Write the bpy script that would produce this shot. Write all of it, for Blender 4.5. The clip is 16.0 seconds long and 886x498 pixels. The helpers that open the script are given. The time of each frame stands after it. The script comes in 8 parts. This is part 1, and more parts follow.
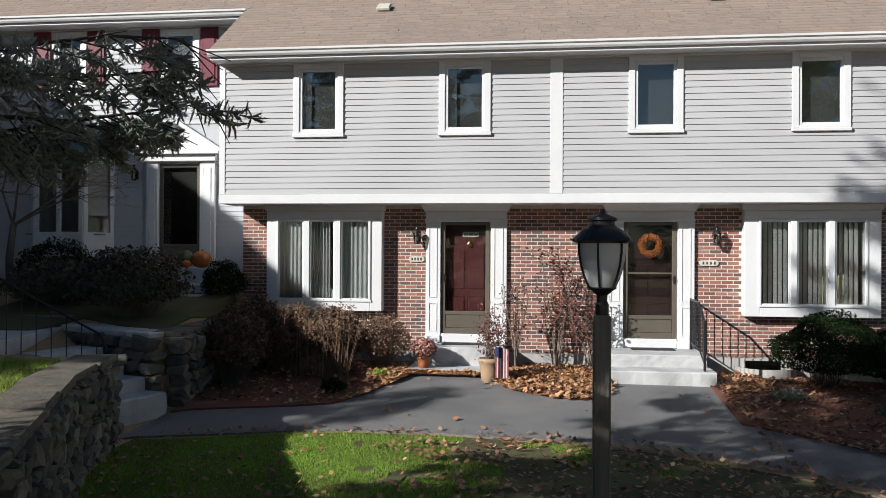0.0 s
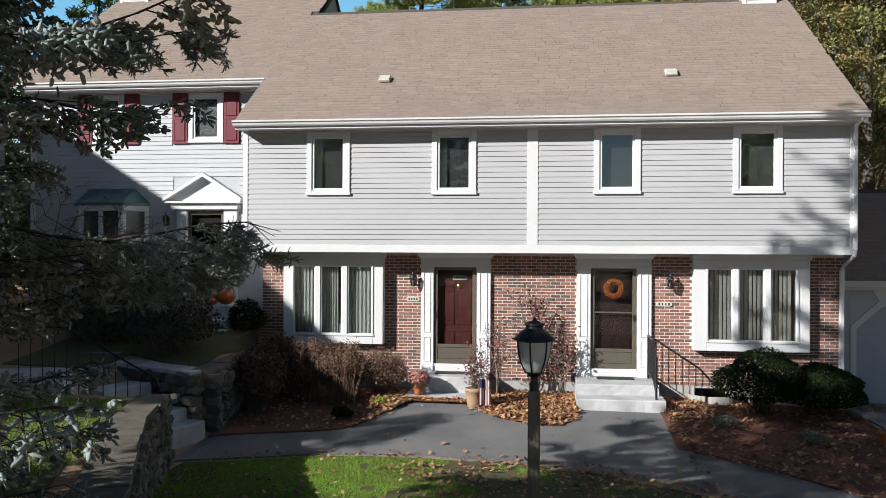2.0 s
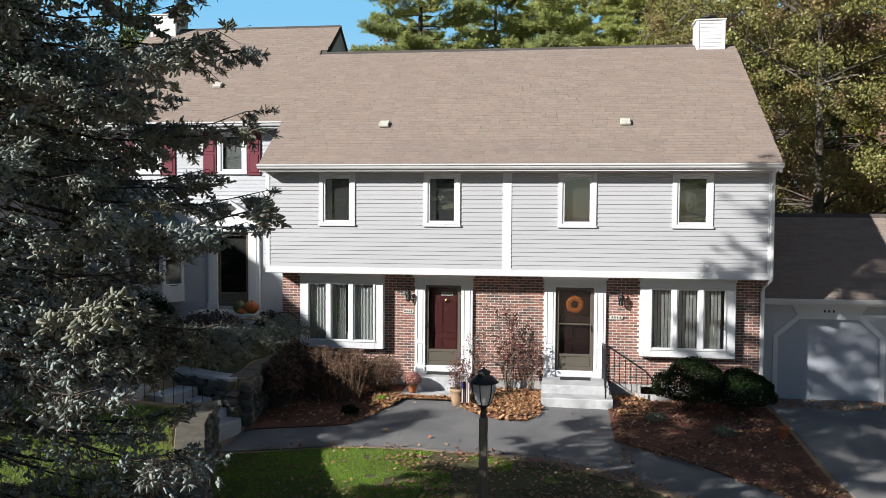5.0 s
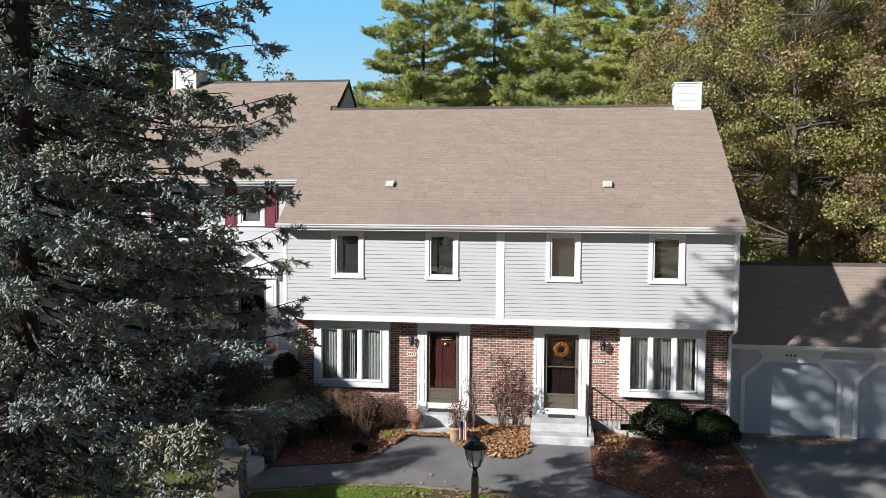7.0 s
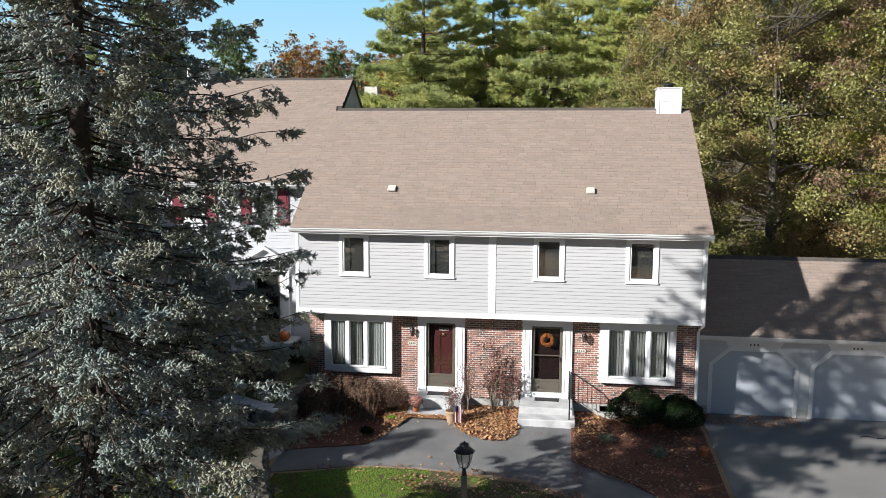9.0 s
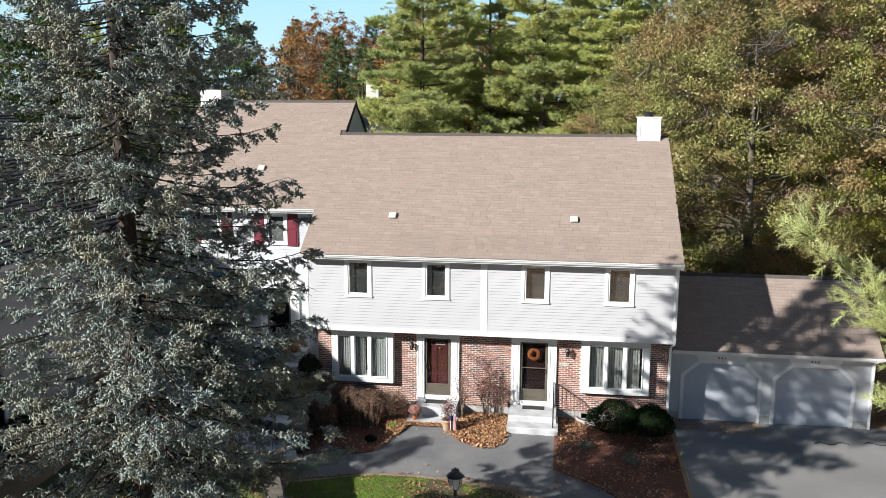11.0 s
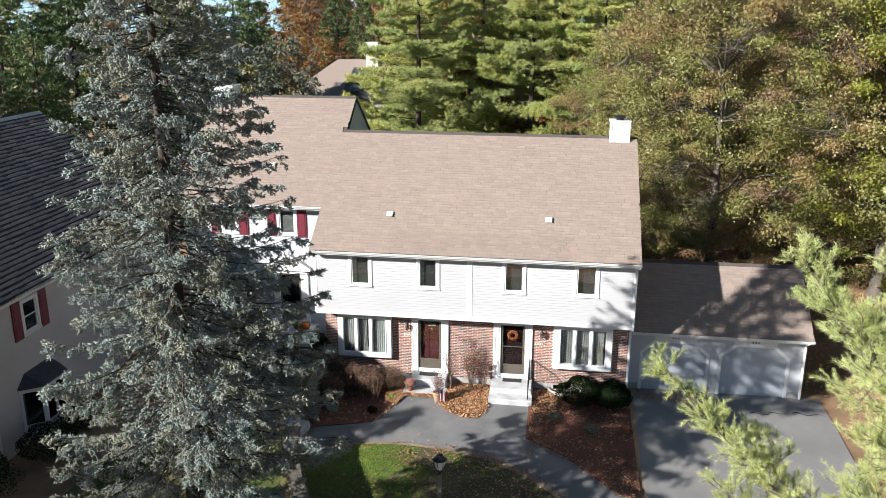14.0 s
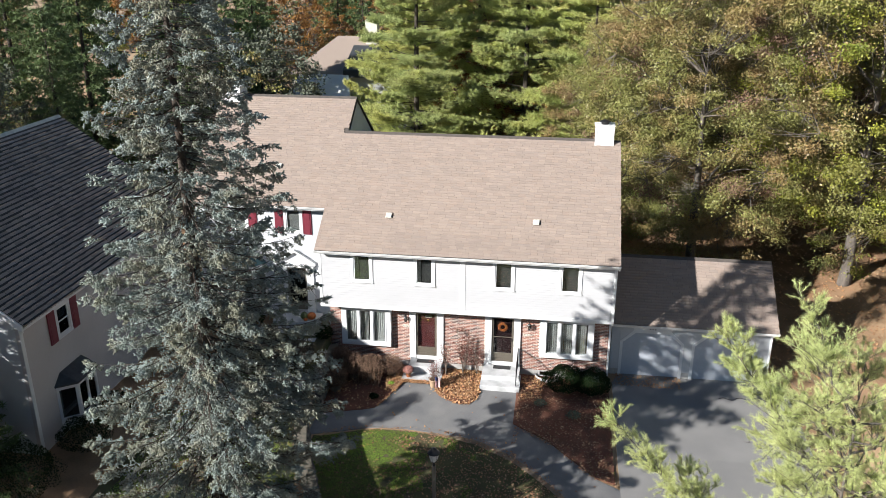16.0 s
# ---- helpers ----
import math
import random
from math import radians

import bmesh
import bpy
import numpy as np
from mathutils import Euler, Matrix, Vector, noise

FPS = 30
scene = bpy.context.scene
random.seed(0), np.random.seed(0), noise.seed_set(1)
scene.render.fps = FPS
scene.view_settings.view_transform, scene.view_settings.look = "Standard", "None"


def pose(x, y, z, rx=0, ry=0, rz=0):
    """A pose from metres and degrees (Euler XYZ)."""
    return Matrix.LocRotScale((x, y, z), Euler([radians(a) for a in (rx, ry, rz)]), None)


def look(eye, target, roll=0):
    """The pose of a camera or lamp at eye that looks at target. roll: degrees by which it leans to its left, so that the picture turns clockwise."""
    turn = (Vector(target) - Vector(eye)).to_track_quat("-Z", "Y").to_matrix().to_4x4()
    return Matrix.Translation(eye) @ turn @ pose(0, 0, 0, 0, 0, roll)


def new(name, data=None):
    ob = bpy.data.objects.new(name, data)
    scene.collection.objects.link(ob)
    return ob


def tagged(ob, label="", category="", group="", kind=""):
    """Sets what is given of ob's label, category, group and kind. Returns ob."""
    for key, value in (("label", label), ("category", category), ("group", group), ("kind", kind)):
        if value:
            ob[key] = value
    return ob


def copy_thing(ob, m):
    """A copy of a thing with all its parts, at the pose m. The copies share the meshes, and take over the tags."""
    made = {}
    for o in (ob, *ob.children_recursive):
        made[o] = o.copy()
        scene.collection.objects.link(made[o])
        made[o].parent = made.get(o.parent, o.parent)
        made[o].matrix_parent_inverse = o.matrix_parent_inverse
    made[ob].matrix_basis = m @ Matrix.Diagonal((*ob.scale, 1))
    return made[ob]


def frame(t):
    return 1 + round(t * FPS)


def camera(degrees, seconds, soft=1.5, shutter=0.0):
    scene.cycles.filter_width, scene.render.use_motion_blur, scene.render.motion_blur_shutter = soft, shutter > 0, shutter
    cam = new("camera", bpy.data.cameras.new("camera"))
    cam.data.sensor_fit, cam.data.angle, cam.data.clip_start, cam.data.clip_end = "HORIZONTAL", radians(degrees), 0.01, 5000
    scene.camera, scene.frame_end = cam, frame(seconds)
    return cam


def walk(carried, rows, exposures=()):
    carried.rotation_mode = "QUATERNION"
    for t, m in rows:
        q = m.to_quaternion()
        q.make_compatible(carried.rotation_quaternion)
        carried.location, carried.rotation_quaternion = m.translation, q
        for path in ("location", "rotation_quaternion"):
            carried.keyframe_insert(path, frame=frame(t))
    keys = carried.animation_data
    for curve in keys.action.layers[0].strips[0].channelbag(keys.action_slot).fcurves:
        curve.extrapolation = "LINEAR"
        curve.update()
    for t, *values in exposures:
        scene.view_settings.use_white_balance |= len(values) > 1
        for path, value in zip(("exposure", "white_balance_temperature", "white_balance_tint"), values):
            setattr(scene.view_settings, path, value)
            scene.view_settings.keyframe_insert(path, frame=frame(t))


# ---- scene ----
cam = camera(56.88, 16.0, soft=0.65)
# seconds, eye, and its turn in degrees
PATH = [
    (0.0, 5.944, -14.396, 1.983, 90.208, -0.292, 7.136),
    (0.5, 6.067, -14.973, 2.175, 90.164, -0.287, 7.183),
    (1.0, 6.202, -15.561, 2.422, 90.109, -0.301, 7.220),
    (1.5, 6.329, -16.159, 2.678, 90.032, -0.325, 7.268),
    (2.0, 6.447, -16.738, 2.921, 90.015, -0.278, 7.325),
    (2.5, 6.580, -17.300, 3.161, 89.947, -0.310, 7.372),
    (3.0, 6.733, -17.843, 3.383, 89.947, -0.311, 7.429),
    (5.5, 7.355, -20.589, 4.767, 87.114, -0.284, 7.736),
    (6.0, 7.449, -21.133, 5.180, 87.119, -0.270, 7.773),
    (6.5, 7.522, -21.666, 5.604, 87.082, -0.335, 7.809),
    (7.0, 7.590, -22.201, 6.041, 87.065, -0.349, 7.825),
    (7.5, 7.683, -22.754, 6.516, 86.576, -0.343, 7.882),
    (8.0, 7.809, -23.287, 7.011, 85.046, -0.355, 7.958),
    (10.5, 8.410, -25.815, 9.848, 80.791, -0.097, 8.184),
    (11.0, 8.535, -26.350, 10.510, 79.905, -0.134, 8.197),
    (11.5, 8.703, -26.904, 11.167, 78.968, -0.141, 8.230),
    (12.0, 8.863, -27.439, 11.824, 78.060, -0.128, 8.252),
    (12.5, 9.047, -27.981, 12.491, 76.600, -0.154, 8.313),
    (13.0, 9.178, -28.491, 13.137, 75.000, -0.149, 8.343),
    (13.5, 9.318, -28.938, 13.790, 73.569, -0.154, 8.381),
    (14.0, 9.411, -29.363, 14.475, 73.526, -0.117, 8.382),
    (14.5, 9.493, -29.760, 15.235, 73.483, -0.109, 8.362),
    (15.0, 9.593, -30.148, 15.985, 72.959, -0.071, 8.381),
    (15.5, 9.735, -30.557, 16.746, 71.303, -0.053, 8.426),
    (16.0, 9.886, -30.960, 17.509, 69.397, -0.046, 8.438),
]
walk(cam, [(t, pose(x, y, z, rx, ry, rz)) for t, x, y, z, rx, ry, rz in PATH],
     exposures=[(0.0, 0.44), (3.2, 0.54), (8.2, 0.69), (10.5, 0.86), (16.0, 1.07)])

# ---- light ----
SUN_WAY = Vector((1.175, 1.0, -0.74)).normalized()   # the way the sunlight goes
world = bpy.data.worlds.new("sky")
scene.world = world
world.use_nodes = True
wn = world.node_tree
sky = wn.nodes.new("ShaderNodeTexSky")
sky.sky_type, sky.sun_disc = "NISHITA", False
sky.sun_elevation = math.asin(-SUN_WAY.z)
sky.sun_rotation = math.atan2(-SUN_WAY.x, -SUN_WAY.y)
sky.air_density, sky.dust_density, sky.ozone_density = 1.0, 0.0, 2.6
wn.links.new(sky.outputs[0], wn.nodes["Background"].inputs["Color"])
wn.nodes["Background"].inputs["Strength"].default_value = 0.041
sun = new("sun", bpy.data.lights.new("sun", "SUN"))
sun.data.energy, sun.data.angle, sun.data.color = 5.0, radians(0.6), (1.0, 0.98, 0.95)
sun.matrix_world = look((0, 0, 40), Vector((0, 0, 40)) + SUN_WAY)


# ---- materials ----
def sky_glow(name, low, high, z0, z1):
    """Plain bright sky for the backdrop, paler near the horizon."""
    m = bpy.data.materials.new(name)
    m.use_nodes = True
    N, L = m.node_tree.nodes, m.node_tree.links
    geo, sep, r, mx, em = (N.new("ShaderNode" + k) for k in ("NewGeometry", "SeparateXYZ", "MapRange", "Mix", "Emission"))
    mx.data_type = "RGBA"
    mx.inputs[6].default_value, mx.inputs[7].default_value = (*low, 1), (*high, 1)
    r.inputs["From Min"].default_value, r.inputs["From Max"].default_value = z0, z1
    L.new(geo.outputs["Position"], sep.inputs[0])
    L.new(sep.outputs["Z"], r.inputs["Value"])
    L.new(r.outputs[0], mx.inputs[0])
    L.new(mx.outputs[2], em.inputs["Color"])
    L.new(em.outputs[0], N["Material Output"].inputs["Surface"])
    return m


SKYBLUE = sky_glow("autumn_sky", (0.33, 0.50, 0.60), (0.16, 0.40, 0.62), 40, 105)
def material(name, base, rough=0.7, metal=0.0, vary=0.12, scale=6.0, second=None, grain=40.0, bump=0.0, bump_scale=60.0,
             island=0.0, obj=0.0, stretch=(1, 1, 1), translucent=0.0, spec=0.4, clump=0.0, clump_scale=1.0, clump_to=None):
    """A procedural surface: two scales of noise, and a random shade for each piece or island."""
    m = bpy.data.materials.new(name)
    m.use_nodes = True
    t = m.node_tree
    N, L = t.nodes, t.links
    p = N["Principled BSDF"]
    p.inputs["Roughness"].default_value = rough
    p.inputs["Metallic"].default_value = metal
    p.inputs["Specular IOR Level"].default_value = spec
    co = N.new("ShaderNodeTexCoord")
    mp = N.new("ShaderNodeMapping")
    mp.inputs["Scale"].default_value = stretch
    geo = N.new("ShaderNodeNewGeometry")
    L.new(geo.outputs["Position"], mp.inputs["Vector"])
    big = N.new("ShaderNodeTexNoise")
    big.inputs["Scale"].default_value, big.inputs["Detail"].default_value = scale, 4
    fine = N.new("ShaderNodeTexNoise")
    fine.inputs["Scale"].default_value, fine.inputs["Detail"].default_value = grain, 3
    for n in (big, fine):
        L.new(mp.outputs[0], n.inputs["Vector"])
    a = N.new("ShaderNodeMix")
    a.data_type = "RGBA"
    a.inputs[6].default_value = (*base, 1)
    s = second or tuple(c * (1 - 2 * vary) for c in base)
    a.inputs[7].default_value = (*s, 1)
    ramp = N.new("ShaderNodeMapRange")
    ramp.inputs["From Min"].default_value, ramp.inputs["From Max"].default_value = 0.35, 0.68
    L.new(big.outputs["Fac"], ramp.inputs["Value"])
    L.new(ramp.outputs[0], a.inputs[0])
    col = a.outputs[2]
    if clump_to:
        cn = N.new("ShaderNodeTexNoise")
        cn.inputs["Scale"].default_value = clump_scale
        cn.inputs["Detail"].default_value = 2
        L.new(geo.outputs["Position"], cn.inputs["Vector"])
        cr = N.new("ShaderNodeMapRange")
        cr.inputs["From Min"].default_value, cr.inputs["From Max"].default_value = 0.45, 0.62
        cr.inputs["To Max"].default_value = clump
        L.new(cn.outputs["Fac"], cr.inputs["Value"])
        cm = N.new("ShaderNodeMix")
        cm.data_type = "RGBA"
        cm.inputs[7].default_value = (*clump_to, 1)
        L.new(cr.outputs[0], cm.inputs[0])
        L.new(col, cm.inputs[6])
        col = cm.outputs[2]
    hsv = N.new("ShaderNodeHueSaturation")
    L.new(col, hsv.inputs["Color"])
    val = N.new("ShaderNodeMapRange")
    val.inputs["To Min"].default_value, val.inputs["To Max"].default_value = 1 - vary, 1 + vary
    L.new(fine.outputs["Fac"], val.inputs["Value"])
    out = val.outputs[0]
    if island or obj:
        rnd = geo.outputs["Random Per Island"] if island else N.new("ShaderNodeObjectInfo").outputs["Random"]
        k = island or obj
        r = N.new("ShaderNodeMapRange")
        r.inputs["To Min"].default_value, r.inputs["To Max"].default_value = 1 - k, 1 + k
        L.new(rnd, r.inputs["Value"])
        mu = N.new("ShaderNodeMath")
        mu.operation = "MULTIPLY"
        L.new(out, mu.inputs[0])
        L.new(r.outputs[0], mu.inputs[1])
        out = mu.outputs[0]
    L.new(out, hsv.inputs["Value"])
    L.new(hsv.outputs[0], p.inputs["Base Color"])
    if bump:
        bn = N.new("ShaderNodeTexNoise")
        bn.inputs["Scale"].default_value, bn.inputs["Detail"].default_value = bump_scale, 5
        L.new(mp.outputs[0], bn.inputs["Vector"])
        b = N.new("ShaderNodeBump")
        b.inputs["Strength"].default_value, b.inputs["Distance"].default_value = bump, 0.01
        L.new(bn.outputs["Fac"], b.inputs["Height"])
        L.new(b.outputs[0], p.inputs["Normal"])
    if translucent:
        tr = N.new("ShaderNodeBsdfTranslucent")
        L.new(hsv.outputs[0], tr.inputs["Color"])
        mx = N.new("ShaderNodeMixShader")
        mx.inputs[0].default_value = translucent
        L.new(p.outputs[0], mx.inputs[1])
        L.new(tr.outputs[0], mx.inputs[2])
        L.new(mx.outputs[0], N["Material Output"].inputs["Surface"])
    return m


def pieces(name, colours, k=0.12, rough=0.85, by_object=True, bump=0.4, grain=30.0):
    """A surface of many pieces: each takes one of the colours by its own random number."""
    m = material(name, colours[0], rough=rough, vary=0.10, grain=grain, bump=bump, bump_scale=80, obj=k if by_object else 0, island=0 if by_object else k)
    t = m.node_tree
    N, L = t.nodes, t.links
    ramp = N.new("ShaderNodeValToRGB")
    ramp.color_ramp.interpolation = "CONSTANT"
    e = ramp.color_ramp.elements
    for i, c in enumerate(colours):
        q = e[i] if i < 2 else e.new(i / len(colours))
        q.position, q.color = i / len(colours), (*c, 1)
    src = [n for n in N if n.bl_idname in ("ShaderNodeObjectInfo",)]
    rnd = src[0].outputs["Random"] if by_object else [n for n in N if n.bl_idname == "ShaderNodeNewGeometry"][0].outputs["Random Per Island"]
    f = N.new("ShaderNodeMath")
    f.operation = "FRACT"
    g = N.new("ShaderNodeMath")
    g.operation = "MULTIPLY"
    g.inputs[1].default_value = 7.31
    L.new(rnd, g.inputs[0])
    L.new(g.outputs[0], f.inputs[0])
    L.new(f.outputs[0], ramp.inputs[0])
    hsv = [n for n in N if n.bl_idname == "ShaderNodeHueSaturation"][0]
    L.new(ramp.outputs[0], hsv.inputs["Color"])
    return m


def glass_pane(name, tint=(0.75, 0.78, 0.78), ior=1.5):
    """A thin pane: clear, with a mirror image that grows at a slant."""
    m = bpy.data.materials.new(name)
    m.use_nodes = True
    N, L = m.node_tree.nodes, m.node_tree.links
    tr, gl, fr, mx = (N.new("ShaderNodeBsdf" + k) if k in ("Transparent", "Glossy") else N.new("ShaderNode" + k) for k in ("Transparent", "Glossy", "Fresnel", "MixShader"))
    tr.inputs[0].default_value = (*tint, 1)
    gl.inputs["Roughness"].default_value = 0.02
    gl.inputs["Color"].default_value = (1, 1, 1, 1)
    fr.inputs["IOR"].default_value = ior
    L.new(fr.outputs[0], mx.inputs[0])
    L.new(tr.outputs[0], mx.inputs[1])
    L.new(gl.outputs[0], mx.inputs[2])
    L.new(mx.outputs[0], N["Material Output"].inputs["Surface"])
    return m


WHITE = material("white_paint", (0.70, 0.705, 0.71), 0.45, vary=0.03, scale=1.5, grain=14, bump=0.05)
SIDING = material("grey_siding_paint", (0.465, 0.465, 0.475), 0.55, vary=0.035, scale=0.7, grain=9, stretch=(0.3, 1, 1), bump=0.08, bump_scale=25)
SIDING_BLUE = material("blue_grey_siding_paint", (0.50, 0.515, 0.535), 0.55, vary=0.04, scale=0.7, grain=9, bump=0.08, bump_scale=25)
BRICK_COLS = [(0.27, 0.12, 0.088), (0.225, 0.105, 0.084), (0.165, 0.09, 0.075), (0.30, 0.145, 0.108), (0.115, 0.08, 0.072), (0.245, 0.11, 0.084), (0.19, 0.095, 0.08), (0.29, 0.15, 0.118), (0.13, 0.085, 0.076), (0.255, 0.112, 0.08)]
BRICK = pieces("brick", BRICK_COLS, 0.14)
BRICK_J = pieces("brick_joined", BRICK_COLS, 0.14, by_object=False)
MORTAR = material("mortar", (0.68, 0.61, 0.54), 0.95, vary=0.1, bump=0.3)
ROOF_COLS = [(0.266, 0.212, 0.178), (0.276, 0.220, 0.184), (0.257, 0.205, 0.173), (0.284, 0.226, 0.188), (0.268, 0.213, 0.180), (0.260, 0.210, 0.179), (0.274, 0.214, 0.177)]
SHINGLE = pieces("shingle", ROOF_COLS, 0.045, 0.95, True, 0.6, 120)
SHINGLE_J = pieces("shingle_joined", ROOF_COLS, 0.045, 0.95, False, 0.6, 120)
DARK_SHINGLE = pieces("dark_shingle", [(0.42, 0.345, 0.305), (0.45, 0.37, 0.325), (0.38, 0.315, 0.28), (0.47, 0.385, 0.34)], 0.12, 0.9, False, 0.6, 90)
# near-black, for the shadow lines put in along the corner house's courses
COURSE_SHADOW = material("course_shadow_band", (0.05, 0.045, 0.043), 0.95, vary=0.15)
RIDGE_DARK = material("ridge_cap_shingle", (0.10, 0.085, 0.075), 0.95, bump=0.5)
ASPHALT = material("asphalt", (0.14, 0.14, 0.143), 0.92, vary=0.3, scale=0.9, grain=70, bump=0.8, bump_scale=120, second=(0.20, 0.196, 0.19))
DRIVE = material("worn_driveway_asphalt", (0.25, 0.242, 0.232), 0.92, vary=0.2, scale=0.35, grain=110, bump=0.5, bump_scale=160, second=(0.185, 0.18, 0.176))
GRANITE = material("granite", (0.52, 0.522, 0.525), 0.75, vary=0.14, scale=2.5, grain=150, bump=0.35, bump_scale=45)
CONCRETE = material("concrete", (0.42, 0.41, 0.39), 0.9, vary=0.1, grain=60, bump=0.3)
STONE = pieces("fieldstone", [(0.12, 0.107, 0.09), (0.16, 0.143, 0.12), (0.085, 0.08, 0.075), (0.14, 0.12, 0.098), (0.19, 0.172, 0.148), (0.105, 0.097, 0.086)], 0.25, 0.95, True, 0.9, 22)
CAPSTONE = material("capstone", (0.15, 0.13, 0.10), 0.9, vary=0.4, scale=5, grain=45, bump=1.0, bump_scale=22, second=(0.085, 0.08, 0.062))
EARTH = material("forest_floor", (0.31, 0.185, 0.105), 1.0, vary=0.3, scale=0.6, grain=25, bump=0.8, bump_scale=18, second=(0.17, 0.11, 0.06), clump=0.8, clump_scale=0.12, clump_to=(0.42, 0.29, 0.17))
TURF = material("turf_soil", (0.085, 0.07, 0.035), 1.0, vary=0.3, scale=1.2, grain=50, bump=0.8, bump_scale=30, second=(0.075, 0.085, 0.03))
MULCH = material("red_bark_mulch", (0.18, 0.07, 0.044), 1.0, vary=0.35, scale=3, grain=60, bump=1.0, bump_scale=45, second=(0.13, 0.062, 0.04))
CHIP = material("bark_chip", (0.24, 0.095, 0.06), 1.0, vary=0.2, island=0.5)
GRASS = material("grass_blade", (0.27, 0.46, 0.05), 0.6, vary=0.12, scale=1.0, island=0.35, translucent=0.4, second=(0.20, 0.30, 0.04), clump=0.35, clump_scale=0.9, clump_to=(0.22, 0.20, 0.07))
DEAD_LEAF = pieces("fallen_leaf", [(0.40, 0.205, 0.09), (0.44, 0.26, 0.13), (0.31, 0.145, 0.07), (0.48, 0.325, 0.19), (0.24, 0.115, 0.065), (0.42, 0.23, 0.10), (0.35, 0.165, 0.08)], 0.22, 0.75, False, 0.2)
BROWN_LEAF = pieces("old_brown_leaf", [(0.26, 0.13, 0.075), (0.32, 0.18, 0.10), (0.20, 0.10, 0.06), (0.40, 0.26, 0.16), (0.17, 0.085, 0.055), (0.29, 0.15, 0.08)], 0.22, 0.75, False, 0.2)
BRONZE = material("bronze_storm_door_paint", (0.115, 0.10, 0.078), 0.4, vary=0.05, spec=0.5)
MAROON = material("maroon_door_paint", (0.105, 0.026, 0.026), 0.4, vary=0.06, spec=0.5)
SHUTTER = material("maroon_shutter_paint", (0.17, 0.025, 0.04), 0.5, vary=0.06)
DEEPRED = material("dark_maroon_door_paint", (0.025, 0.009, 0.009), 0.5, vary=0.06)
DARKWOOD = material("dark_interior", (0.03, 0.028, 0.026), 0.9)
ROOM = material("room_plaster", (0.20, 0.195, 0.185), 0.9, vary=0.05)
BLACK = material("black_iron", (0.014, 0.014, 0.015), 0.45, vary=0.1, bump=0.15, spec=0.5)
GALV = material("gutter_white_aluminium", (0.78, 0.78, 0.77), 0.4, vary=0.06, scale=1.0, grain=6)
WOODPOST = material("weathered_wood", (0.215, 0.19, 0.155), 0.9, vary=0.2, scale=9, grain=60, stretch=(1, 1, 0.08), bump=0.8, bump_scale=70)
FROST = material("frosted_glass", (0.62, 0.63, 0.65), 0.35, vary=0.03, spec=0.5)
BRASS = material("brass", (0.60, 0.42, 0.16), 0.35, metal=1.0)
COPPER = material("patina_copper", (0.10, 0.20, 0.21), 0.5, metal=0.3, vary=0.15, scale=4)
SLATE_ROOF = material("dark_bay_roof", (0.05, 0.055, 0.06), 0.6, vary=0.15)
GARAGE = material("garage_door_paint", (0.43, 0.46, 0.51), 0.5, vary=0.03, grain=8)
TERRA = material("terracotta", (0.42, 0.14, 0.055), 0.8, vary=0.12, bump=0.2)
TANPOT = material("tan_clay", (0.44, 0.30, 0.19), 0.8, vary=0.12, bump=0.2)
PUMPKIN = material("pumpkin_skin", (0.42, 0.11, 0.02), 0.45, vary=0.12, scale=8)
GOURD = material("green_gourd_skin", (0.10, 0.12, 0.035), 0.5, vary=0.3, scale=12)
CURTAIN = material("sheer_curtain", (0.50, 0.50, 0.49), 0.9, vary=0.05, translucent=0.3)
DARK_SHEET = material("dark_window_sheet", (0.055, 0.054, 0.053), 0.9, vary=0.06)
BLIND = material("grey_blind", (0.68, 0.67, 0.65), 0.6, vary=0.05, translucent=0.35)
# the blind's grey again, darkened for windows on the shaded houses
DIM_BLIND = material("shaded_blind", (0.20, 0.20, 0.195), 0.7, vary=0.05)
CLOTH_Y = material("pale_yellow_cloth", (0.55, 0.50, 0.28), 0.9)
SHADE = material("lamp_shade_cloth", (0.55, 0.53, 0.48), 0.9, translucent=0.2)
MUM = material("pink_mum_petal", (0.50, 0.24, 0.20), 0.8, island=0.3)
FLAG_R = material("flag_red", (0.22, 0.045, 0.055), 0.8)
FLAG_W = material("flag_white", (0.48, 0.46, 0.45), 0.8)
FLAG_B = material("flag_blue", (0.02, 0.03, 0.10), 0.8)
WREATH = material("orange_berry", (0.36, 0.115, 0.025), 0.6, island=0.5)
PLAQUE = material("plaque_ivory", (0.62, 0.60, 0.52), 0.5)
INK = material("dark_lettering", (0.06, 0.05, 0.045), 0.6)
RUBBER = material("door_mat_rubber", (0.03, 0.03, 0.03), 0.95, bump=0.6)
GLASS = glass_pane("window_glass")
TWIN_GLASS = glass_pane("double_glazing", (0.7, 0.73, 0.73), 2.1)
LGLASS = glass_pane("lantern_glass", (0.8, 0.8, 0.76))
BARK = material("grey_brown_bark", (0.075, 0.06, 0.048), 0.95, vary=0.3, scale=6, grain=30, stretch=(1, 1, 0.25), bump=1.0, bump_scale=22)
TWIG = material("bare_twig", (0.20, 0.165, 0.135), 0.95, vary=0.2)
OAKBARK = material("pale_oak_bark", (0.15, 0.128, 0.108), 0.95, vary=0.25, scale=4, grain=22, stretch=(1, 1, 0.25), bump=1.0, bump_scale=18)
SPRUCE = material("spruce_needle", (0.198, 0.232, 0.205), 0.75, vary=0.12, scale=1.3, island=0.2, second=(0.275, 0.325, 0.312), spec=0.12, clump=0.6, clump_scale=0.8, clump_to=(0.26, 0.24, 0.155))
